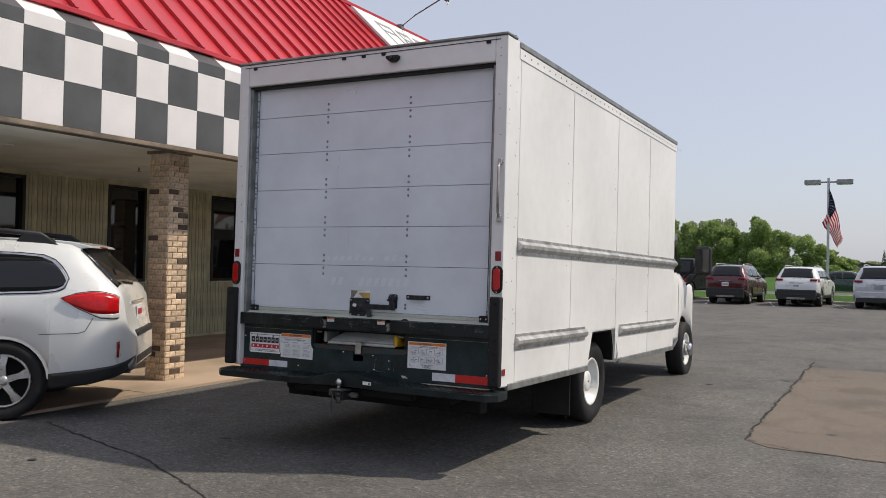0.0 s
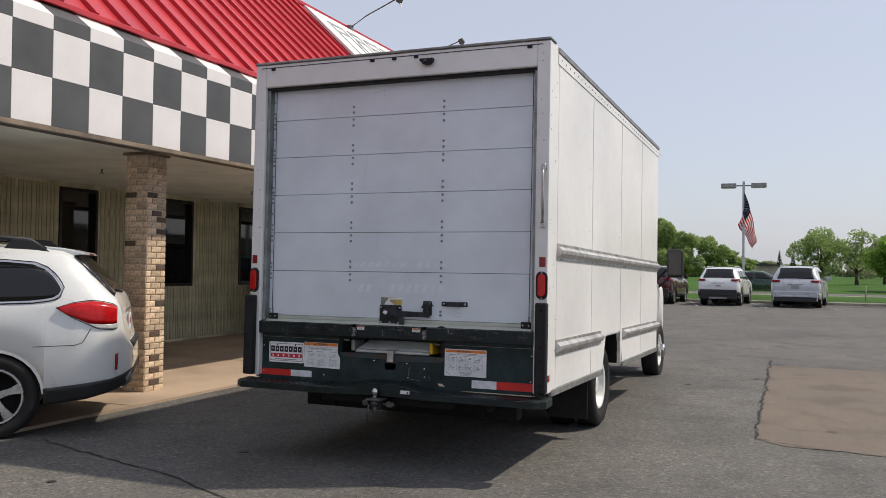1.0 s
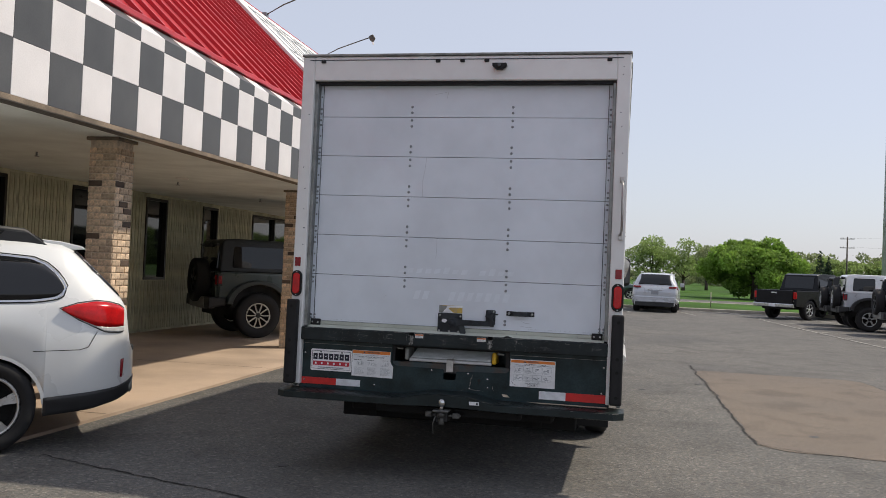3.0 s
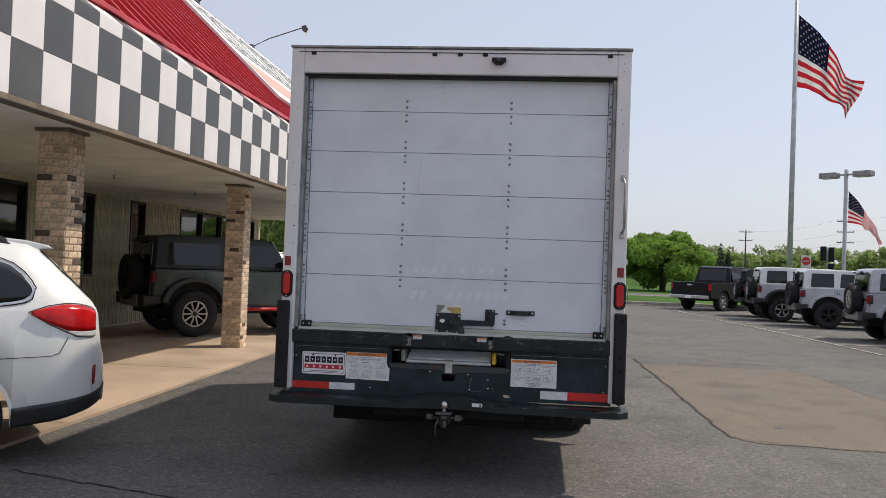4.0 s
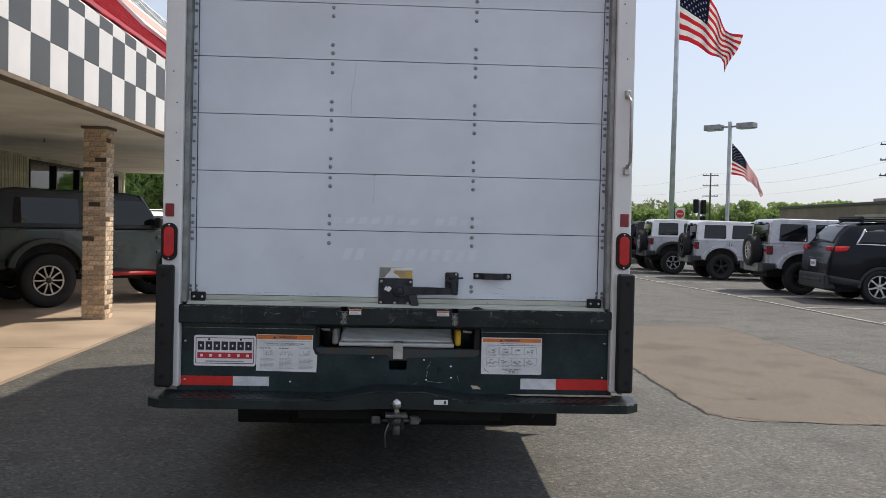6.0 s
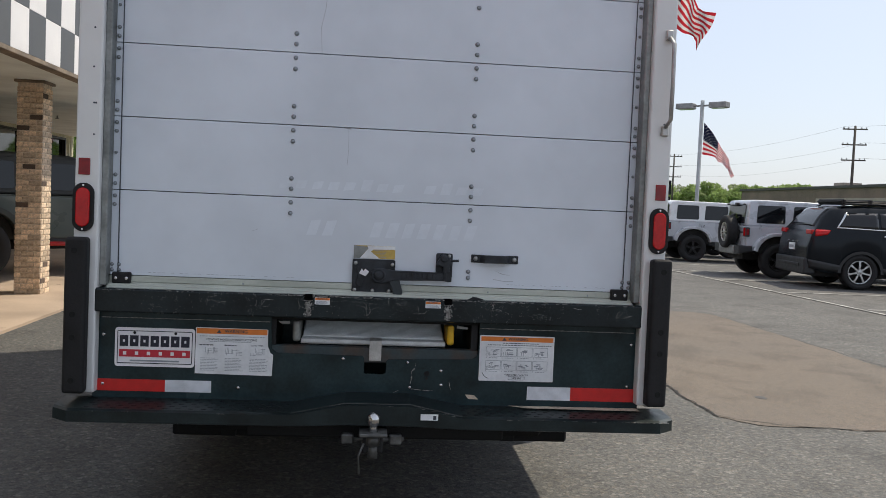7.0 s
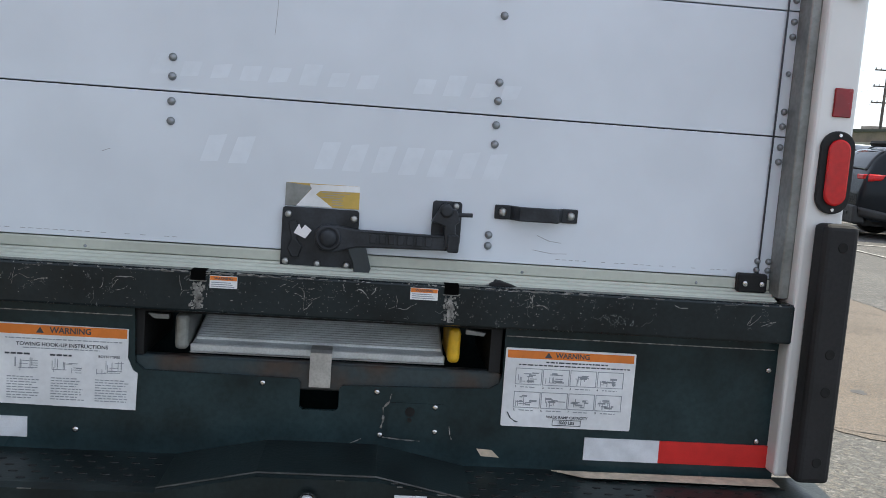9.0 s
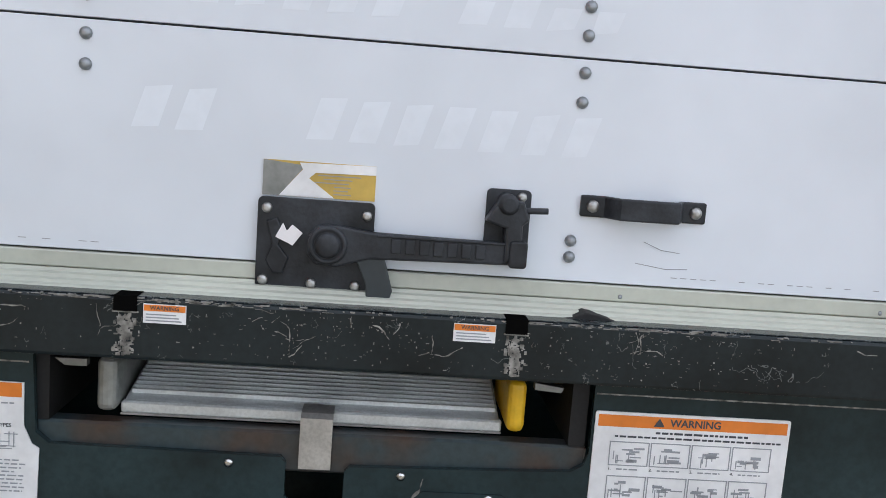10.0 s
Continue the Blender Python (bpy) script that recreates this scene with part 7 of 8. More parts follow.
for x in (0.15, 0.5):
    part("yellow_stand", prism([(0.3, 0.76), (0.36, 0.76), (0.36, 1.75), (0.55, 1.85), (0.5, 1.9), (0.3, 1.8)], x, x + 0.06, "yz", 0.01), YELLOW, work, "yellow equipment stand")
part("tool_crate", box(-0.7, 0.0, 0.3, 1.4, 0.76, 1.5, 0.02), ALU, work, "grey tool crate")
suv(ground_pose(-10.9, 30.2, 148), CARWHITE, "white sport-utility wagon parked beyond the canopy", CLAD, LABELW, height=1.7)
sedan(pose(-5.4, 55.6, 0.02, 0, 0, -90), GREEND, "dark green sedan on the side road")

# ---- lot markings and cracks ----
CRACK = mat("crack", (0.022, 0.021, 0.02), 0.95, vary=0.2, scale=20)
def ribbon(name, pts, w, material, label, lift=0.004, jitter=0.0, seed=1, step=0.12, category="marking"):
    rr = random.Random(seed)
    fine = []
    for (x0, y0), (x1, y1) in zip(pts, pts[1:]):
        n = max(1, int(math.hypot(x1 - x0, y1 - y0) / step))
        fine += [(x0 + (x1 - x0) * i / n, y0 + (y1 - y0) * i / n) for i in range(n)]
    fine.append(pts[-1])
    bm = bmesh.new()
    prev, dx, dy = None, 0.0, 0.0
    for i, (x, y) in enumerate(fine):
        a, b = fine[max(0, i - 1)], fine[min(len(fine) - 1, i + 1)]
        d = Vector((b[0] - a[0], b[1] - a[1])).normalized()
        if jitter:
            dx, dy = dx * 0.8 + rr.gauss(0, jitter), dy * 0.8 + rr.gauss(0, jitter)
        k = w * (rr.uniform(0.4, 1.5) if jitter else 1)
        n = Vector((-d.y, d.x)) * k
        cur = [bm.verts.new((x + dx + e * n.x, y + dy + e * n.y, rise(y + dy) + fall(x + dx + e * n.x) + lift)) for e in (-1, 1)]
        if prev:
            bm.faces.new((prev[0], cur[0], cur[1], prev[1]))
        prev = cur
    return tagged(part(name, bm, material), label, category, kind="structure")
ribbon("crack", [(-6.5, 5.1), (-5.87, 4.88), (-5.18, 4.68), (-4.39, 4.43), (-3.57, 4.01), (-2.9, 3.7), (-1.6, 3.2)], 0.0085, CRACK, "jagged dark crack in the asphalt", jitter=0.01, seed=2, step=0.05)
ribbon("crack", [(-1.16, 14.6), (-1.14, 13.0), (-1.11, 11.0), (-1.1, 9.4), (-1.07, 7.74)], 0.011, CRACK, "crumbling dark crack along the asphalt repair", 0.006, 0.009, 3, 0.035)
ribbon("crack", [(-1.07, 7.74), (-0.95, 7.62), (-0.75, 7.53), (-0.3, 7.46), (0.55, 7.42), (1.3, 7.42)], 0.0035, CRACK, "dark seam along the asphalt repair", 0.006, 0.011, 8, 0.04)
ribbon("crack", [(-1.12, 13.85), (0.4, 13.8), (1.28, 13.78)], 0.005, CRACK, "dark seam along the asphalt repair", 0.006, 0.006, 4, 0.05)
ribbon("crack", [(1.28, 13.78), (1.38, 12.3), (1.5, 10.4), (1.56, 9.4), (1.64, 7.4)], 0.006, CRACK, "dark crack along the asphalt repair", 0.006, 0.008, 5, 0.05)
ribbon("crack", [(-3.2, 11.6), (-2.7, 11.7), (-2.0, 11.9), (-1.2, 11.95)], 0.005, CRACK, "thin dark seam across the lot", 0.005, 0.008, 14, 0.06)
ribbon("crack", [(1.4, 12.1), (2.4, 12.0), (3.4, 11.9), (4.3, 11.95)], 0.004, CRACK, "thin crack across the asphalt", 0.005, 0.012, 15, 0.06)
ribbon("crack", [(-1.2, 16.0), (0.4, 17.0), (1.4, 16.8), (2.6, 17.3)], 0.004, CRACK, "thin wandering crack in the asphalt", 0.005, 0.02, 6)
ribbon("crack", [(-1.9, 15.4), (-0.9, 16.9), (0.4, 19.2), (1.9, 20.3)], 0.004, CRACK, "thin wandering crack in the asphalt", 0.005, 0.02, 9)
ribbon("line_marking", [(4.75, 7.4), (4.33, 15.25), (3.98, 22.4), (3.1, 35.7)], 0.036, PAINT, "long worn white parking line", 0.012)
for i in range(10):
    y = 12.4 + i * 2.62
    x = 4.66 - 0.068 * (y - 12.4)
    ribbon("line_marking", [(x, y), (x + 5.2, y + 0.3)], 0.036, PAINT, "worn white stall line", 0.012)
for i in range(8):
    x = -12.4 + i * 2.62
    ribbon("line_marking", [(x, 36.0), (x - 0.9, KY - 0.1)], 0.036, PAINT, "worn white stall line", 0.012)
ribbon("line_marking", [(-6, 40.8), (3.0, 40.9)], 0.05, PAINT, "worn white line beside the kerb", 0.012)
for y in (-1.0, 2.8, 6.6, 10.4, 14.2, 18.0, 21.8):
    ribbon("joint", [(-6.93, y), (-11.3, y)], 0.006, CRACK, "tooled joint in the concrete walk", 0.031, category="joint")
# stains: drips of oil and pale scuffs
STAIN = mat("oil_stain", (0.035, 0.034, 0.033), 0.6, vary=0.2, scale=14)
rs = random.Random(77)
for k in range(16):
    x, y, r = rs.uniform(-5.5, 3.5), rs.uniform(3.2, 15), rs.uniform(0.02, 0.07)
    o = [(x + r * rs.uniform(0.6, 1.1) * math.cos(a), y + r * rs.uniform(0.6, 1.1) * math.sin(a)) for a in [2 * math.pi * i / 12 for i in range(12)]]
    bm = prism(o, 0, 0.002, "xy")
    for v in bm.verts:
        v.co.z += rise(y) + fall(x) + 0.003
    tagged(part("stain", bm, STAIN), "small dark oil spot on the asphalt", "stain", kind="structure")

# ---- trees ----
BARK = mat("bark", (0.09, 0.07, 0.055), 0.9, vary=0.2, scale=3, bump=0.01, bscale=20)
def leaf_mat(name, color, dark):
    m = mat(name, color, 0.75, vary=0.2, scale=0.5, bscale=3, dark=dark, spots=0.25)
    n, l = m.node_tree.nodes, m.node_tree.links
    b = n["Principled BSDF"]
    tr = n.new("ShaderNodeBsdfTranslucent")
    ms = n.new("ShaderNodeMixShader")
    ms.inputs[0].default_value = 0.45
    geo = n.new("ShaderNodeNewGeometry")
    hv = n.new("ShaderNodeHueSaturation")
    mr = n.new("ShaderNodeMapRange")
    mr.inputs[3].default_value, mr.inputs[4].default_value = 0.75, 1.4
    l.new(geo.outputs["Random Per Island"], mr.inputs[0])
    l.new(mr.outputs[0], hv.inputs["Value"])
    old = b.inputs["Base Color"].links[0].from_socket
    l.new(old, hv.inputs["Color"])
    l.new(hv.outputs[0], b.inputs["Base Color"])
    l.new(hv.outputs[0], tr.inputs["Color"])
    l.new(b.outputs[0], ms.inputs[1])
    l.new(tr.outputs[0], ms.inputs[2])
    l.new(ms.outputs[0], n["Material Output"].inputs[0])
    return m
LEAFB = leaf_mat("bright_leaves", (0.24, 0.37, 0.07), (0.12, 0.21, 0.035))
# spring and dull leaf colours are lightened to stand in for distance haze
LEAFM = leaf_mat("spring_leaves", (0.31, 0.4, 0.14), (0.2, 0.27, 0.095))
LEAFD = leaf_mat("dull_leaves", (0.31, 0.35, 0.18), (0.2, 0.24, 0.125))
LEAFC = leaf_mat("conifer_needles", (0.035, 0.06, 0.035), (0.02, 0.035, 0.02))


def leaves(blobs, n, size, seed, flat=0.5):
    """Many small bent leaf clumps spread through the outer part of uneven blobs."""
    rr = np.random.RandomState(seed)
    vol = np.array([b[3] * b[4] * b[5] for b in blobs]) ** 0.67
    pick = rr.choice(len(blobs), n, p=vol / vol.sum())
    B = np.array(blobs)[pick]
    d = rr.normal(size=(n, 3))
    d /= np.linalg.norm(d, axis=1)[:, None]
    rad = rr.uniform(0.45, 1.0, n) ** 0.5 * rr.uniform(0.85, 1.12, n)
    c = B[:, :3] + d * rad[:, None] * B[:, 3:]
    a = rr.normal(size=(n, 3)) + d * 0.4
    a /= np.linalg.norm(a, axis=1)[:, None]
    t = np.cross(a, rr.normal(size=(n, 3)))
    t /= np.linalg.norm(t, axis=1)[:, None]
    u = np.cross(a, t)
    s = size * rr.uniform(0.5, 1.4, n)[:, None]
    k = a * s * 0.35
    vs = np.stack([c - t * s, c - u * s * flat + k, c + t * s, c + u * s * flat + k], 1).reshape(-1, 3)
    fs = np.arange(n * 4).reshape(-1, 4)
    tri = np.concatenate([fs[:, [0, 1, 2]], fs[:, [0, 2, 3]]])
    return vs.tolist(), tri.tolist()


def crown(name, blobs, n, size, material, parent, seed):
    vs, fs = leaves(blobs, n, size, seed)
    me = bpy.data.meshes.new(name)
    me.from_pydata(vs, [], fs)
    me.materials.append(material)
    ob = new(name, me)
    ob.parent = parent
    return ob


def tree(x, y, h, w, seed, material, label, n=2600, size=0.3, trunk=0.25, clear=0.28, lean=0.0, group=""):
    rr = random.Random(seed)
    t = thing("tree", pose(x, y, -0.1, 0, 0, rr.uniform(0, 360)), label, "tree", group)
    bm = rod((0, 0, 0), (lean * 0.3, 0, h * clear), trunk, 9, r2=trunk * 0.75)
    rod((lean * 0.3, 0, h * clear * 0.97), (lean, 0.1, h * 0.72), trunk * 0.72, 8, bm, trunk * 0.25)
    part("trunk", bm, BARK, t)
    blobs = []
    for i in range(9):
        a = 2 * math.pi * i / 9 + rr.uniform(-0.3, 0.3)
        r = w * rr.uniform(0.25, 0.62)
        z = h * rr.uniform(clear + 0.16, 0.86)
        k = w * rr.uniform(0.25, 0.42)
        blobs.append((r * math.cos(a), r * math.sin(a), z, k, k, k * rr.uniform(0.55, 0.85)))
        part("limb", rod((lean * 0.5, 0, h * (clear + 0.02 + 0.03 * (i % 4))), (r * math.cos(a) * 0.9, r * math.sin(a) * 0.9, z), trunk * 0.32, 6, r2=trunk * 0.08), BARK, t)
    blobs.append((lean, 0, h * 0.84, w * 0.36, w * 0.36, h * 0.17))
    blobs.append((0, 0, h * 0.58, w * 0.45, w * 0.45, h * 0.2))
    crown("crown", blobs, n, size, material, t, seed)
    return t


# the low spreading tree on the field
def spreading_tree():
    t = thing("tree", pose(9.2, 80, -0.1), "broad low bright green tree on the grass field", "tree")
    rr = random.Random(5)
    part("trunk", rod((0, 0, 0), (0.1, 0, 1.9), 0.3, 10, r2=0.24), BARK, t)
    blobs = []
    for i in range(46):
        a = i * 2.4 + rr.uniform(-0.2, 0.2)
        r = 4.1 * math.sqrt((i + 0.5) / 46)
        zt = 5.2 + rr.uniform(-0.4, 0.35) - 2.0 * (r / 4.4) ** 2.2
        z = zt - 0.75 if i % 2 else rr.uniform(0.8, zt - 0.9)
        k = rr.uniform(0.8, 1.35)
        blobs.append((r * math.cos(a), r * math.sin(a), z, k, k, k * 0.75))
        if i < 12:
            part("limb", rod((0.05, 0, 1.2 + 0.05 * i), (r * math.cos(a) * 0.85, r * math.sin(a) * 0.85, z), 0.1, 6, r2=0.03), BARK, t)
    blobs.append((-0.4, 0, 4.1, 1.7, 1.7, 1.1))
    blobs.append((1.0, 0, 3.8, 1.6, 1.6, 1.0))
    crown("crown", blobs, 26000, 0.17, LEAFB, t, 5)
spreading_tree()
tree(1.6, 115, 7.0, 4.4, 11, LEAFM, "pale green spring tree on the field", 5200, 0.17, clear=0.14)
tree(5.6, 116, 6.8, 3.2, 12, LEAFM, "sparse spring tree on the field", 2000, 0.17, clear=0.2)
tree(9.6, 128, 6.4, 4.0, 13, LEAFD, "dull green tree beyond the field", 2600, 0.26)
for i, (x, y, h) in enumerate(((-25.5, 66, 9.0), (-21.5, 63, 8.0), (-19.3, 59, 7.0), (-30, 74, 10), (-26.2, 58, 7.0), (-23.5, 48, 7.0))):
    tree(x, y, h, 4.2, 30 + i, LEAFB if i % 2 else LEAFM, "leafy green tree behind the building", 3600, 0.25, group="trees behind the building")


def woods(name, line, seed, material, n, size, label, hk=1.0):
    """A far belt of woodland: (x, y, height) along its length."""
    rr = random.Random(seed)
    blobs = []
    for (x0, y0, h0), (x1, y1, h1) in zip(line, line[1:]):
        m = max(2, int(math.hypot(x1 - x0, y1 - y0) / 2.0))
        for i in range(m):
            t = i / m
            x, y, h = x0 + (x1 - x0) * t, y0 + (y1 - y0) * t, (h0 + (h1 - h0) * t) * rr.uniform(0.56, 0.84)
            for j in range(4):
                k = rr.uniform(1.3, 2.4)
                blobs.append((x + rr.uniform(-2, 2), y + rr.uniform(-4, 4), h * (0.12 + 0.235 * j) + rr.uniform(-0.4, 0.4), k, k, h * 0.16))
            blobs.append((x + rr.uniform(-1, 1), y, h * 0.9, 1.3, 1.3, h * 0.11))
    vs, fs = leaves(blobs, n, size, seed)
    me = bpy.data.meshes.new(name)
    me.from_pydata(vs, [], fs)
    me.materials.append(material)
    return tagged(new(name, me), label, "woodland", kind="stuff")


woods("woodland", [(-100, 208, 17), (-52, 214, 17), (-38, 211, 16.4), (-28.6, 208, 16.4), (-24, 209, 13.6), (-18.6, 211, 10.2), (-15, 218, 8.0), (-12, 225, 4.5)], 1, LEAFM, 90000, 0.36, "spring green woodland beyond the field")
woods("woodland", [(-90, 226, 17), (-42, 226, 17.5), (-25, 226, 13.5)], 2, LEAFD, 40000, 0.42, "darker woodland behind the first trees")
woods("woodland", [(24, 175, 7.4), (36, 172, 9.0), (52, 170, 8.6), (66, 165, 9.6), (80, 165, 10.2), (100, 160, 8.5)], 3, LEAFM, 46000, 0.34, "green belt of trees beyond the road")
woods("woodland", [(14, 230, 7.8), (40, 210, 11), (80, 200, 10.6), (130, 190, 10)], 4, LEAFD, 20000, 0.45, "dull green belt of distant trees")
woods("woodland", [(-12, 330, 6.5), (0, 340, 5.5), (20, 330, 6.5), (60, 320, 6)], 6, LEAFD, 7000, 0.6, "dull green far trees on the horizon, colour paled for haze")
def conifer(x, y, h, seed):
    t = thing("conifer", pose(x, y, -0.1), "dark narrow conifer among the far trees", "tree", "far conifers")
    part("trunk", rod((0, 0, 0), (0, 0, h * 0.9), 0.15, 7, r2=0.03), BARK, t)
    blobs = [(0, 0, h * (0.12 + 0.11 * i), 1.5 * (1 - i / 8.2), 1.5 * (1 - i / 8.2), h * 0.075) for i in range(8)]
    crown("crown", blobs, 900, 0.22, LEAFC, t, seed)
for i, (x, y, h) in enumerate(((31.5, 160, 7.6), (33.5, 163, 6.6), (-7.2, 310, 9), (-3.0, 310, 8.4), (46, 158, 6.8))):
    conifer(x, y, h, 60 + i)

# ---- poles, lamps, flags ----
POLEM = mat("brushed_pole", (0.5, 0.52, 0.54), 0.45, 0.15, vary=0.08, scale=3)
HEADM = mat("lamp_head_grey", (0.3, 0.3, 0.3), 0.5, 0.3, vary=0.1)
def cloth_mat(name, color):
    """Thin cloth that lets some light through."""
    m = mat(name, color, 0.85, vary=0.08, scale=2)
    n, l = m.node_tree.nodes, m.node_tree.links
    tr, ms = n.new("ShaderNodeBsdfTranslucent"), n.new("ShaderNodeMixShader")
    tr.inputs[0].default_value, ms.inputs[0].default_value = (*color, 1), 0.5
    l.new(n["Principled BSDF"].outputs[0], ms.inputs[1])
    l.new(tr.outputs[0], ms.inputs[2])
    l.new(ms.outputs[0], n["Material Output"].inputs[0])
    return m
FRED = cloth_mat("flag_red", (0.5, 0.02, 0.035))
FWHITE = cloth_mat("flag_white", (0.74, 0.72, 0.72))
FBLUE = cloth_mat("flag_blue", (0.012, 0.016, 0.07))
WOODP = mat("weathered_pole", (0.12, 0.1, 0.085), 0.9, vary=0.2, scale=2)


def flag(name, m, place, label, nu=44, nv=39):
    """Thirteen stripes and a starred canton on a rippled cloth; place(u, v) gives the cloth's shape."""
    f = thing(name, m, label, "flag", "flags on poles")
    rows = {}
    for k in range(13):
        bm = bmesh.new()
        g = [[bm.verts.new(place(i / nu, (k * 3 + j) / nv)) for i in range(nu + 1)] for j in range(4)]
        for a, b in zip(g, g[1:]):
            for i in range(nu):
                bm.faces.new((a[i], a[i + 1], b[i + 1], b[i])).smooth = True
        part("stripe", bm, FRED if k % 2 == 0 else FWHITE, f, "red stripe" if k % 2 == 0 else "white stripe")
    bm = bmesh.new()
    cu, cv = 0.4, 7 / 13
    for side in (-0.006, 0.006):
        g = [[bm.verts.new(Vector(place(cu * i / 18, cv * j / 21)) + Vector((0, side, 0))) for i in range(19)] for j in range(22)]
        for a, b in zip(g, g[1:]):
            for i in range(18):
                bm.faces.new((a[i], a[i + 1], b[i + 1], b[i])).smooth = True
    part("canton", bm, FBLUE, f, "dark blue canton")
    bm = bmesh.new()
    for r in range(9):
        for c in range(6 if r % 2 == 0 else 5):
            u, v = cu * (c + 0.5 + (0.5 if r % 2 else 0)) / 6.2, cv * (r + 0.7) / 9.4
            for side in (-0.012, 0.012):
                q = [bm.verts.new(Vector(place(u + a, v + b)) + Vector((0, side, 0))) for a, b in ((-0.013, 0), (0, -0.02), (0.013, 0), (0, 0.02))]
                bm.faces.new(q)
    tagged(part("stars", bm, FWHITE, f), kind="stuff")
    return f


def draped(u, v, top, low, size, rip):
    """A cloth hung between an upper and a lower edge, each given as (x, z) at even steps of its length."""
    k = [i / (len(top) - 1) for i in range(len(top))]
    a = [float(np.interp(u, k, [q[c] for q in top])) for c in (0, 1)]
    b = [float(np.interp(u, k, [q[c] for q in low])) for c in (0, 1)]
    x, z = a[0] + (b[0] - a[0]) * v, a[1] + (b[1] - a[1]) * v
    wave = math.sin(10 * u + 2.2 * v + 0.4) * 0.09 * u ** 0.6 + 0.04 * math.sin(23 * u - 4 * v) * u
    return Vector((x + 0.02 * math.sin(13 * u + 5 * v) * u, wave * rip, z + 0.015 * math.sin(9 * u + 6 * v) * u)) * size
def big_cloth(u, v):
    return draped(u, v, [(0, 0), (0.13, -0.12), (0.26, -0.26), (0.38, -0.42), (0.48, -0.6), (0.56, -0.78), (0.62, -0.88), (0.71, -0.93), (0.82, -0.98)],
                  [(0, -1), (0.11, -1.03), (0.2, -1.08), (0.3, -1.13), (0.41, -1.18), (0.5, -1.23), (0.55, -1.28), (0.6, -1.36), (0.63, -1.47)], 3.72, 1.0)
def torn_cloth(u, v):
    return draped(u, v, [(0, 0), (0.14, -0.15), (0.29, -0.33), (0.43, -0.54), (0.55, -0.77), (0.7, -0.97), (0.82, -1.15), (0.9, -1.4), (0.97, -1.62)],
                  [(0, -1), (0.16, -1.02), (0.3, -1.05), (0.41, -1.08), (0.5, -1.2), (0.6, -1.22), (0.72, -1.4), (0.8, -1.45), (0.93, -1.74)], 1.28, 0.6)
def limp_cloth(u, v):
    return draped(u, v, [(0, 0), (0.08, -0.2), (0.15, -0.42), (0.2, -0.66), (0.26, -0.9), (0.3, -1.1), (0.34, -1.3), (0.36, -1.5)],
                  [(0.0, -1), (-0.12, -0.98), (-0.2, -1.02), (-0.12, -1.16), (0.0, -1.26), (0.06, -1.42), (0.14, -1.62), (0.26, -1.78)], 1.62, 1.2)


PX, PY = 10.25, 45.1
fp = thing("flagpole", pose(PX, PY, 0.0), "tall tapered brushed metal flagpole", "flagpole")
part("shaft", rod((0, 0, 0), (0, 0, 17.5), 0.15, 16, r2=0.075), POLEM, fp)
part("base_collar", lathe([(0, 0.3), (0.08, 0.28), (0.16, 0.2)], "z", 16), POLEM, fp)
part("finial", lathe([(17.5, 0.03), (17.6, 0.12), (17.72, 0.12), (17.82, 0.02)], "z", 14), POLEM, fp)
part("halyard", rod((0.12, -0.05, 1.2), (0.1, -0.05, 17.4), 0.008, 5), POLEM, fp)
flag("flag", pose(PX + 0.13, PY, 15.0, 0, 0, -14), big_cloth, "large red, white and blue striped flag with stars")


def lot_lamp(x, y, rz, label):
    l = thing("lot_lamp", pose(x, y, 0.0, 0, 0, rz), label, "lamp post", "lot lamps")
    part("footing", lathe([(0, 0.25), (0.5, 0.25), (0.52, 0.23)], "z", 16), KERB, l)
    part("shaft", box(-0.06, 0.06, -0.06, 0.06, 0.5, 6.0, 0.01), POLEM, l)
    part("bracket", box(-0.4, 0.4, -0.03, 0.03, 5.75, 5.82, 0.005), HEADM, l)
    for s in (1, -1):
        hd = part("lamp_head", box(s * 0.72 - 0.37, s * 0.72 + 0.37, -0.2, 0.2, 5.67, 5.9, 0.03, 2), HEADM, l, "grey shoebox lamp head")
        part("lens", box(s * 0.72 - 0.3, s * 0.72 + 0.3, -0.16, 0.16, 5.655, 5.672), CLEARL, hd)
lot_lamp(-3.4, 46.0, 3, "twin-head lot lamp post with a flag, on the verge")
lot_lamp(9.78, 36.1, -48, "twin-head lot lamp post with a flag, among parked cars")
flag("flag", pose(-3.36, 45.9, 5.45, 0, 0, 8), limp_cloth, "limp striped flag hung on a lamp post")
flag("flag", pose(9.86, 36.0, 5.1, 0, 0, -16), torn_cloth, "torn striped flag hung on a lamp post")


def power_pole(x, y, h, arms):
    p = thing("power_pole", pose(x, y, -0.1, 0, 0, -20), "weathered wooden power pole with cross arms", "power pole", "power poles")
    part("pole", rod((0, 0, 0), (0, 0, h), 0.17, 9, r2=0.11), WOODP, p)
    for i in range(arms):
        z = h - 0.35 - i * 1.55
        part("cross_arm", box(-1.15, 1.15, -0.06, 0.06, z - 0.06, z + 0.06), WOODP, p)
        for a in (-1.05, -0.6, 0.6, 1.05):
            part("insulator", lathe([(z + 0.06, 0.04), (z + 0.16, 0.06), (z + 0.22, 0.03)], "z", 8, at=(a, 0, 0)), HEADM, p)
    return p
poles = [(35.8, 160, 9.9, 2), (42.6, 130, 10.4, 3), (44.8, 85, 11.0, 3), (46.5, 50, 11.2, 3)]
for q in poles:
    power_pole(*q)
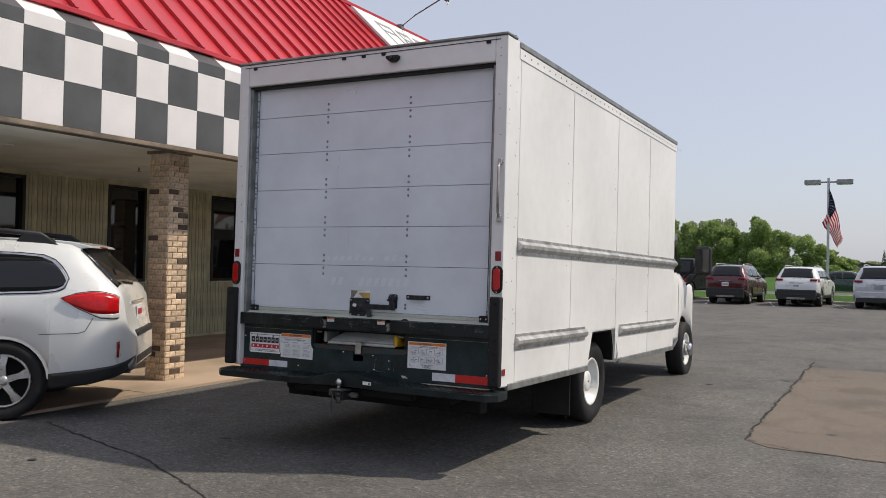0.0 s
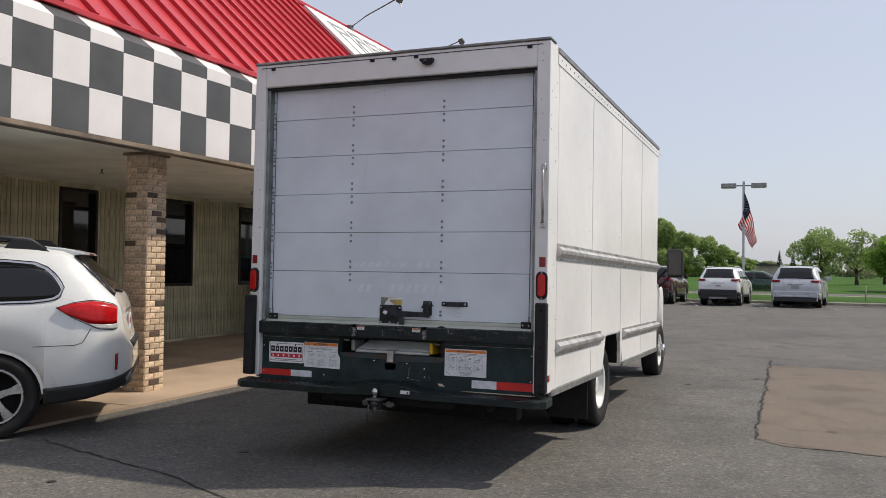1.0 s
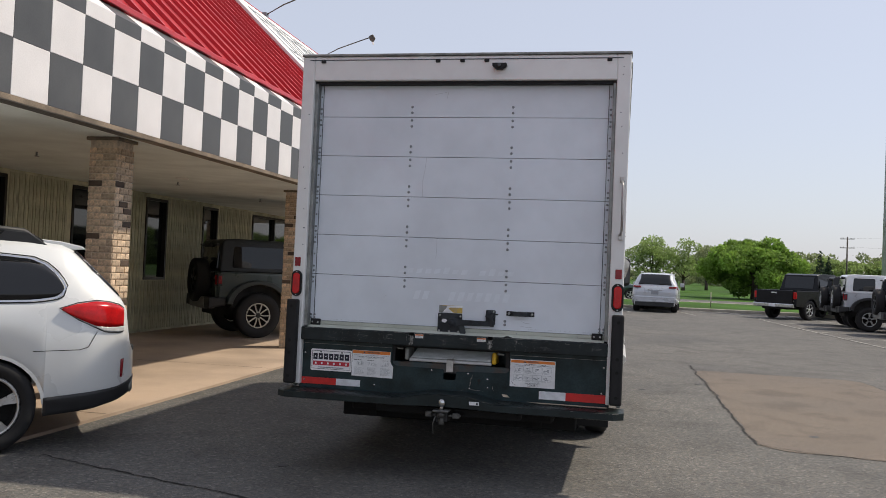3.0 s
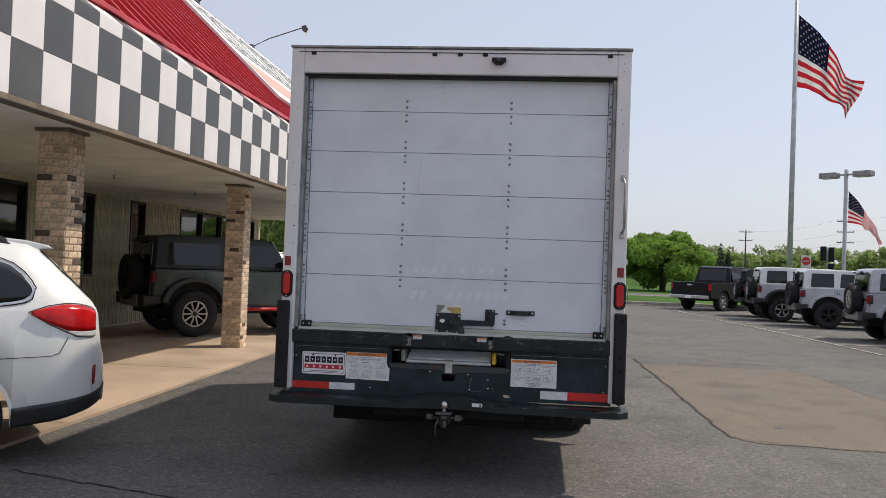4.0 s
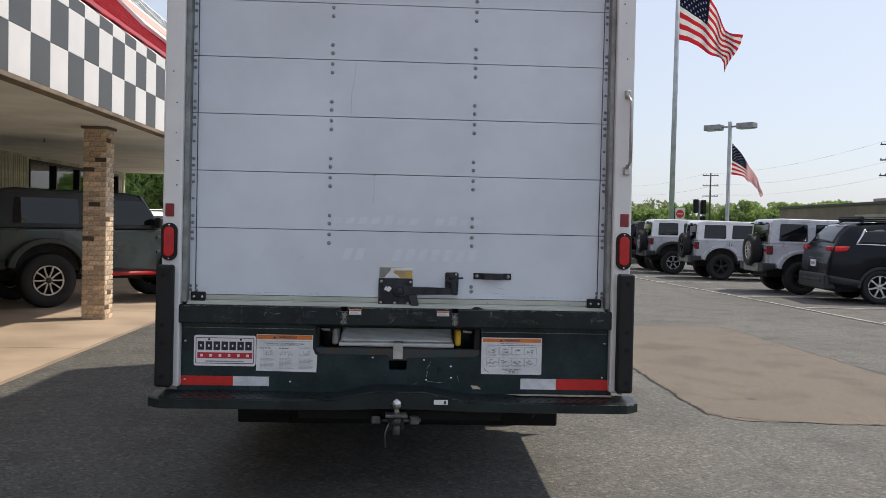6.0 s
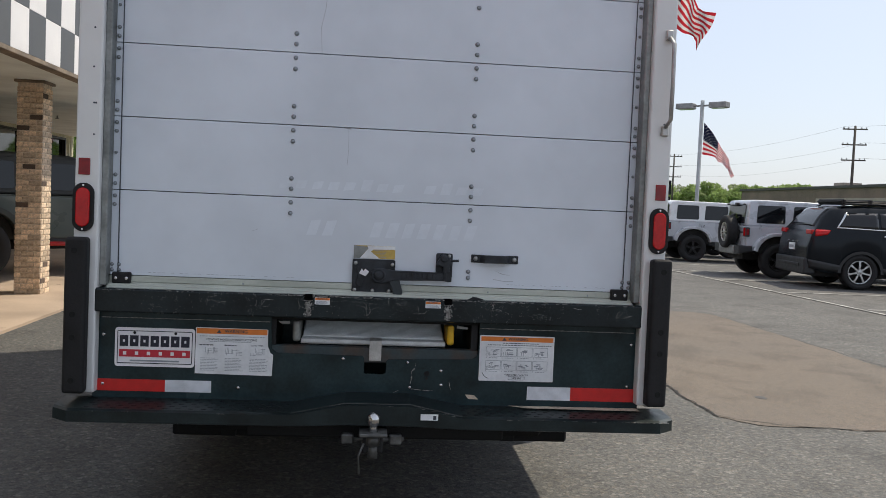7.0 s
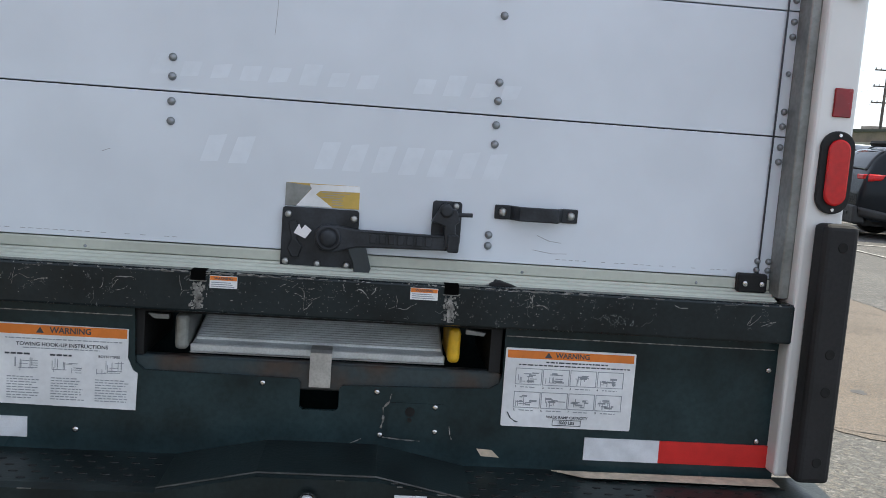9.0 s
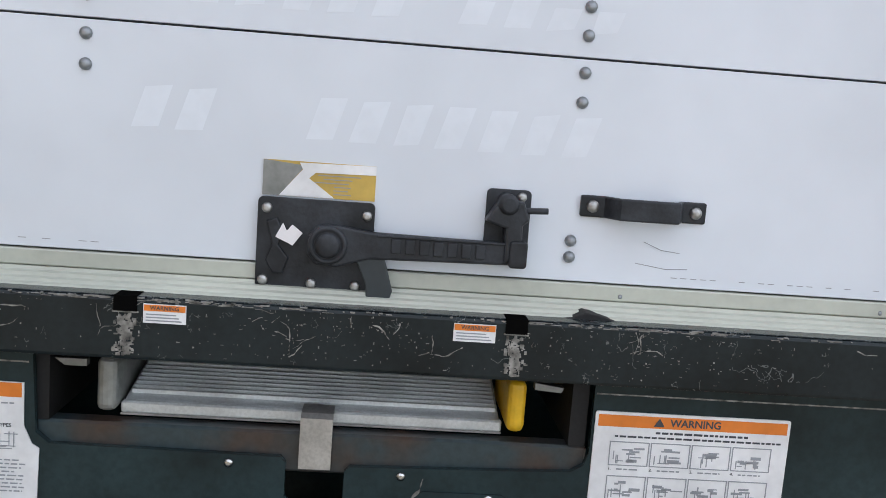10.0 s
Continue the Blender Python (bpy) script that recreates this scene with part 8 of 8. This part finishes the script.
for a, b in zip(poles, poles[1:]):
    for dz, dx in ((0.2, -1.0), (1.75, 1.0), (3.3, 0.8)):
        p0, p1 = Vector((a[0] + dx, a[1], a[2] - dz)), Vector((b[0] + dx, b[1], b[2] - dz))
        pts = [p0.lerp(p1, i / 10) - Vector((0, 0, 3.2 * (i / 10) * (1 - i / 10))) for i in range(11)]
        tagged(part("power_cable", pipe(pts, 0.009, 5), WOODP), "thin dark overhead power cable", "cable", "power cables")

# traffic signal and a red road sign across the lot
sg = thing("traffic_signal", pose(20.3, 70, 0), "black traffic signal heads on a pole by the road", "traffic signal")
part("pole", rod((0, 0, 0), (0, 0, 4.0), 0.08, 10), HEADM, sg)
for x, z, hgt in ((-0.32, 2.95, 1.1), (0.3, 2.85, 1.15), (0.28, 2.2, 0.5)):
    hd = part("signal_head", box(x - 0.19, x + 0.19, -0.2, 0.1, z, z + hgt, 0.03), CARBLACK, sg)
    for i in range(3 if hgt > 0.8 else 1):
        part("visor", lathe([(-0.3, 0.12), (-0.2, 0.13)], "y", 12, at=(x, 0, z + 0.2 + 0.36 * i)), CARBLACK, hd)
rsn = thing("road_sign", pose(18.72, 70, 0), "white road sign with a red disc on a post", "road sign")
part("post", rod((0, 0.03, 0), (0, 0.03, 3.2), 0.03, 8), HEADM, rsn)
part("plate", box(-0.38, 0.38, -0.02, 0.0, 2.3, 3.3, 0.01), FWHITE, rsn)
part("disc", lathe([(-0.03, 0.33), (-0.02, 0.33)], "y", 24, at=(0, 0, 2.85)), REDT, rsn)
part("bar", box(-0.24, 0.24, -0.036, -0.03, 2.8, 2.9), FWHITE, rsn)

# long low brick building far across the road
FARB = mat("far_brick", (0.23, 0.17, 0.13), 0.9, vary=0.12, scale=0.5, bscale=6, spots=0.12)
FARL = mat("far_band", (0.42, 0.36, 0.3), 0.85, vary=0.1, scale=0.5)
fb = thing("brick_building", pose(39.5, 58, 0.35, 0, 0, -3), "long low tan brick building across the road", "building")
part("wall", box(0, 22, 0, 46, -0.5, 4.05), FARB, fb)
part("roof", box(-0.15, 22.2, -0.2, 46.2, 4.05, 4.3), TRIM, fb, "dark flat roof edge")
part("band", box(-0.25, 0.0, 3, 26, 2.55, 3.1), FARL, fb, "pale fascia band")
for i in range(7):
    w = part("window", box(-0.06, 0.02, 3.5 + i * 6, 6.5 + i * 6, 1.0, 2.4), TRIM, fb)
    part("pane", box(-0.08, -0.06, 3.6 + i * 6, 6.4 + i * 6, 1.1, 2.3), WINGLASS, w)
for i, y in enumerate((8, 21, 33)):
    part("roof_unit", box(6, 8, y, y + 2.2, 4.3, 5.1), FARL, fb)
part("vent", rod((1.2, 12, 4.3), (1.2, 12, 5.0), 0.16), FARL, fb)
# far bits along the road: a low white shed and stakes on the verge
sh = thing("farm_shed", pose(-14, 260, 0), "low grey shed far across the field", "shed")
part("wall", box(-9, 9, 0, 8, -0.1, 3.0), FARL, sh)
part("roof", prism([(-9.4, 3.0), (9.4, 3.0), (0, 4.4)], -0.4, 8.4, "xz"), TRIM, sh)
for x in (2.1, 9.0):
    st = thing("marker_stake", pose(x, KY + 3.2, 0.09), "thin pale marker stake in the verge", "stake", "verge stakes")
    part("rod", rod((0, 0, 0), (0, 0, 0.75), 0.025, 8), FARL, st)
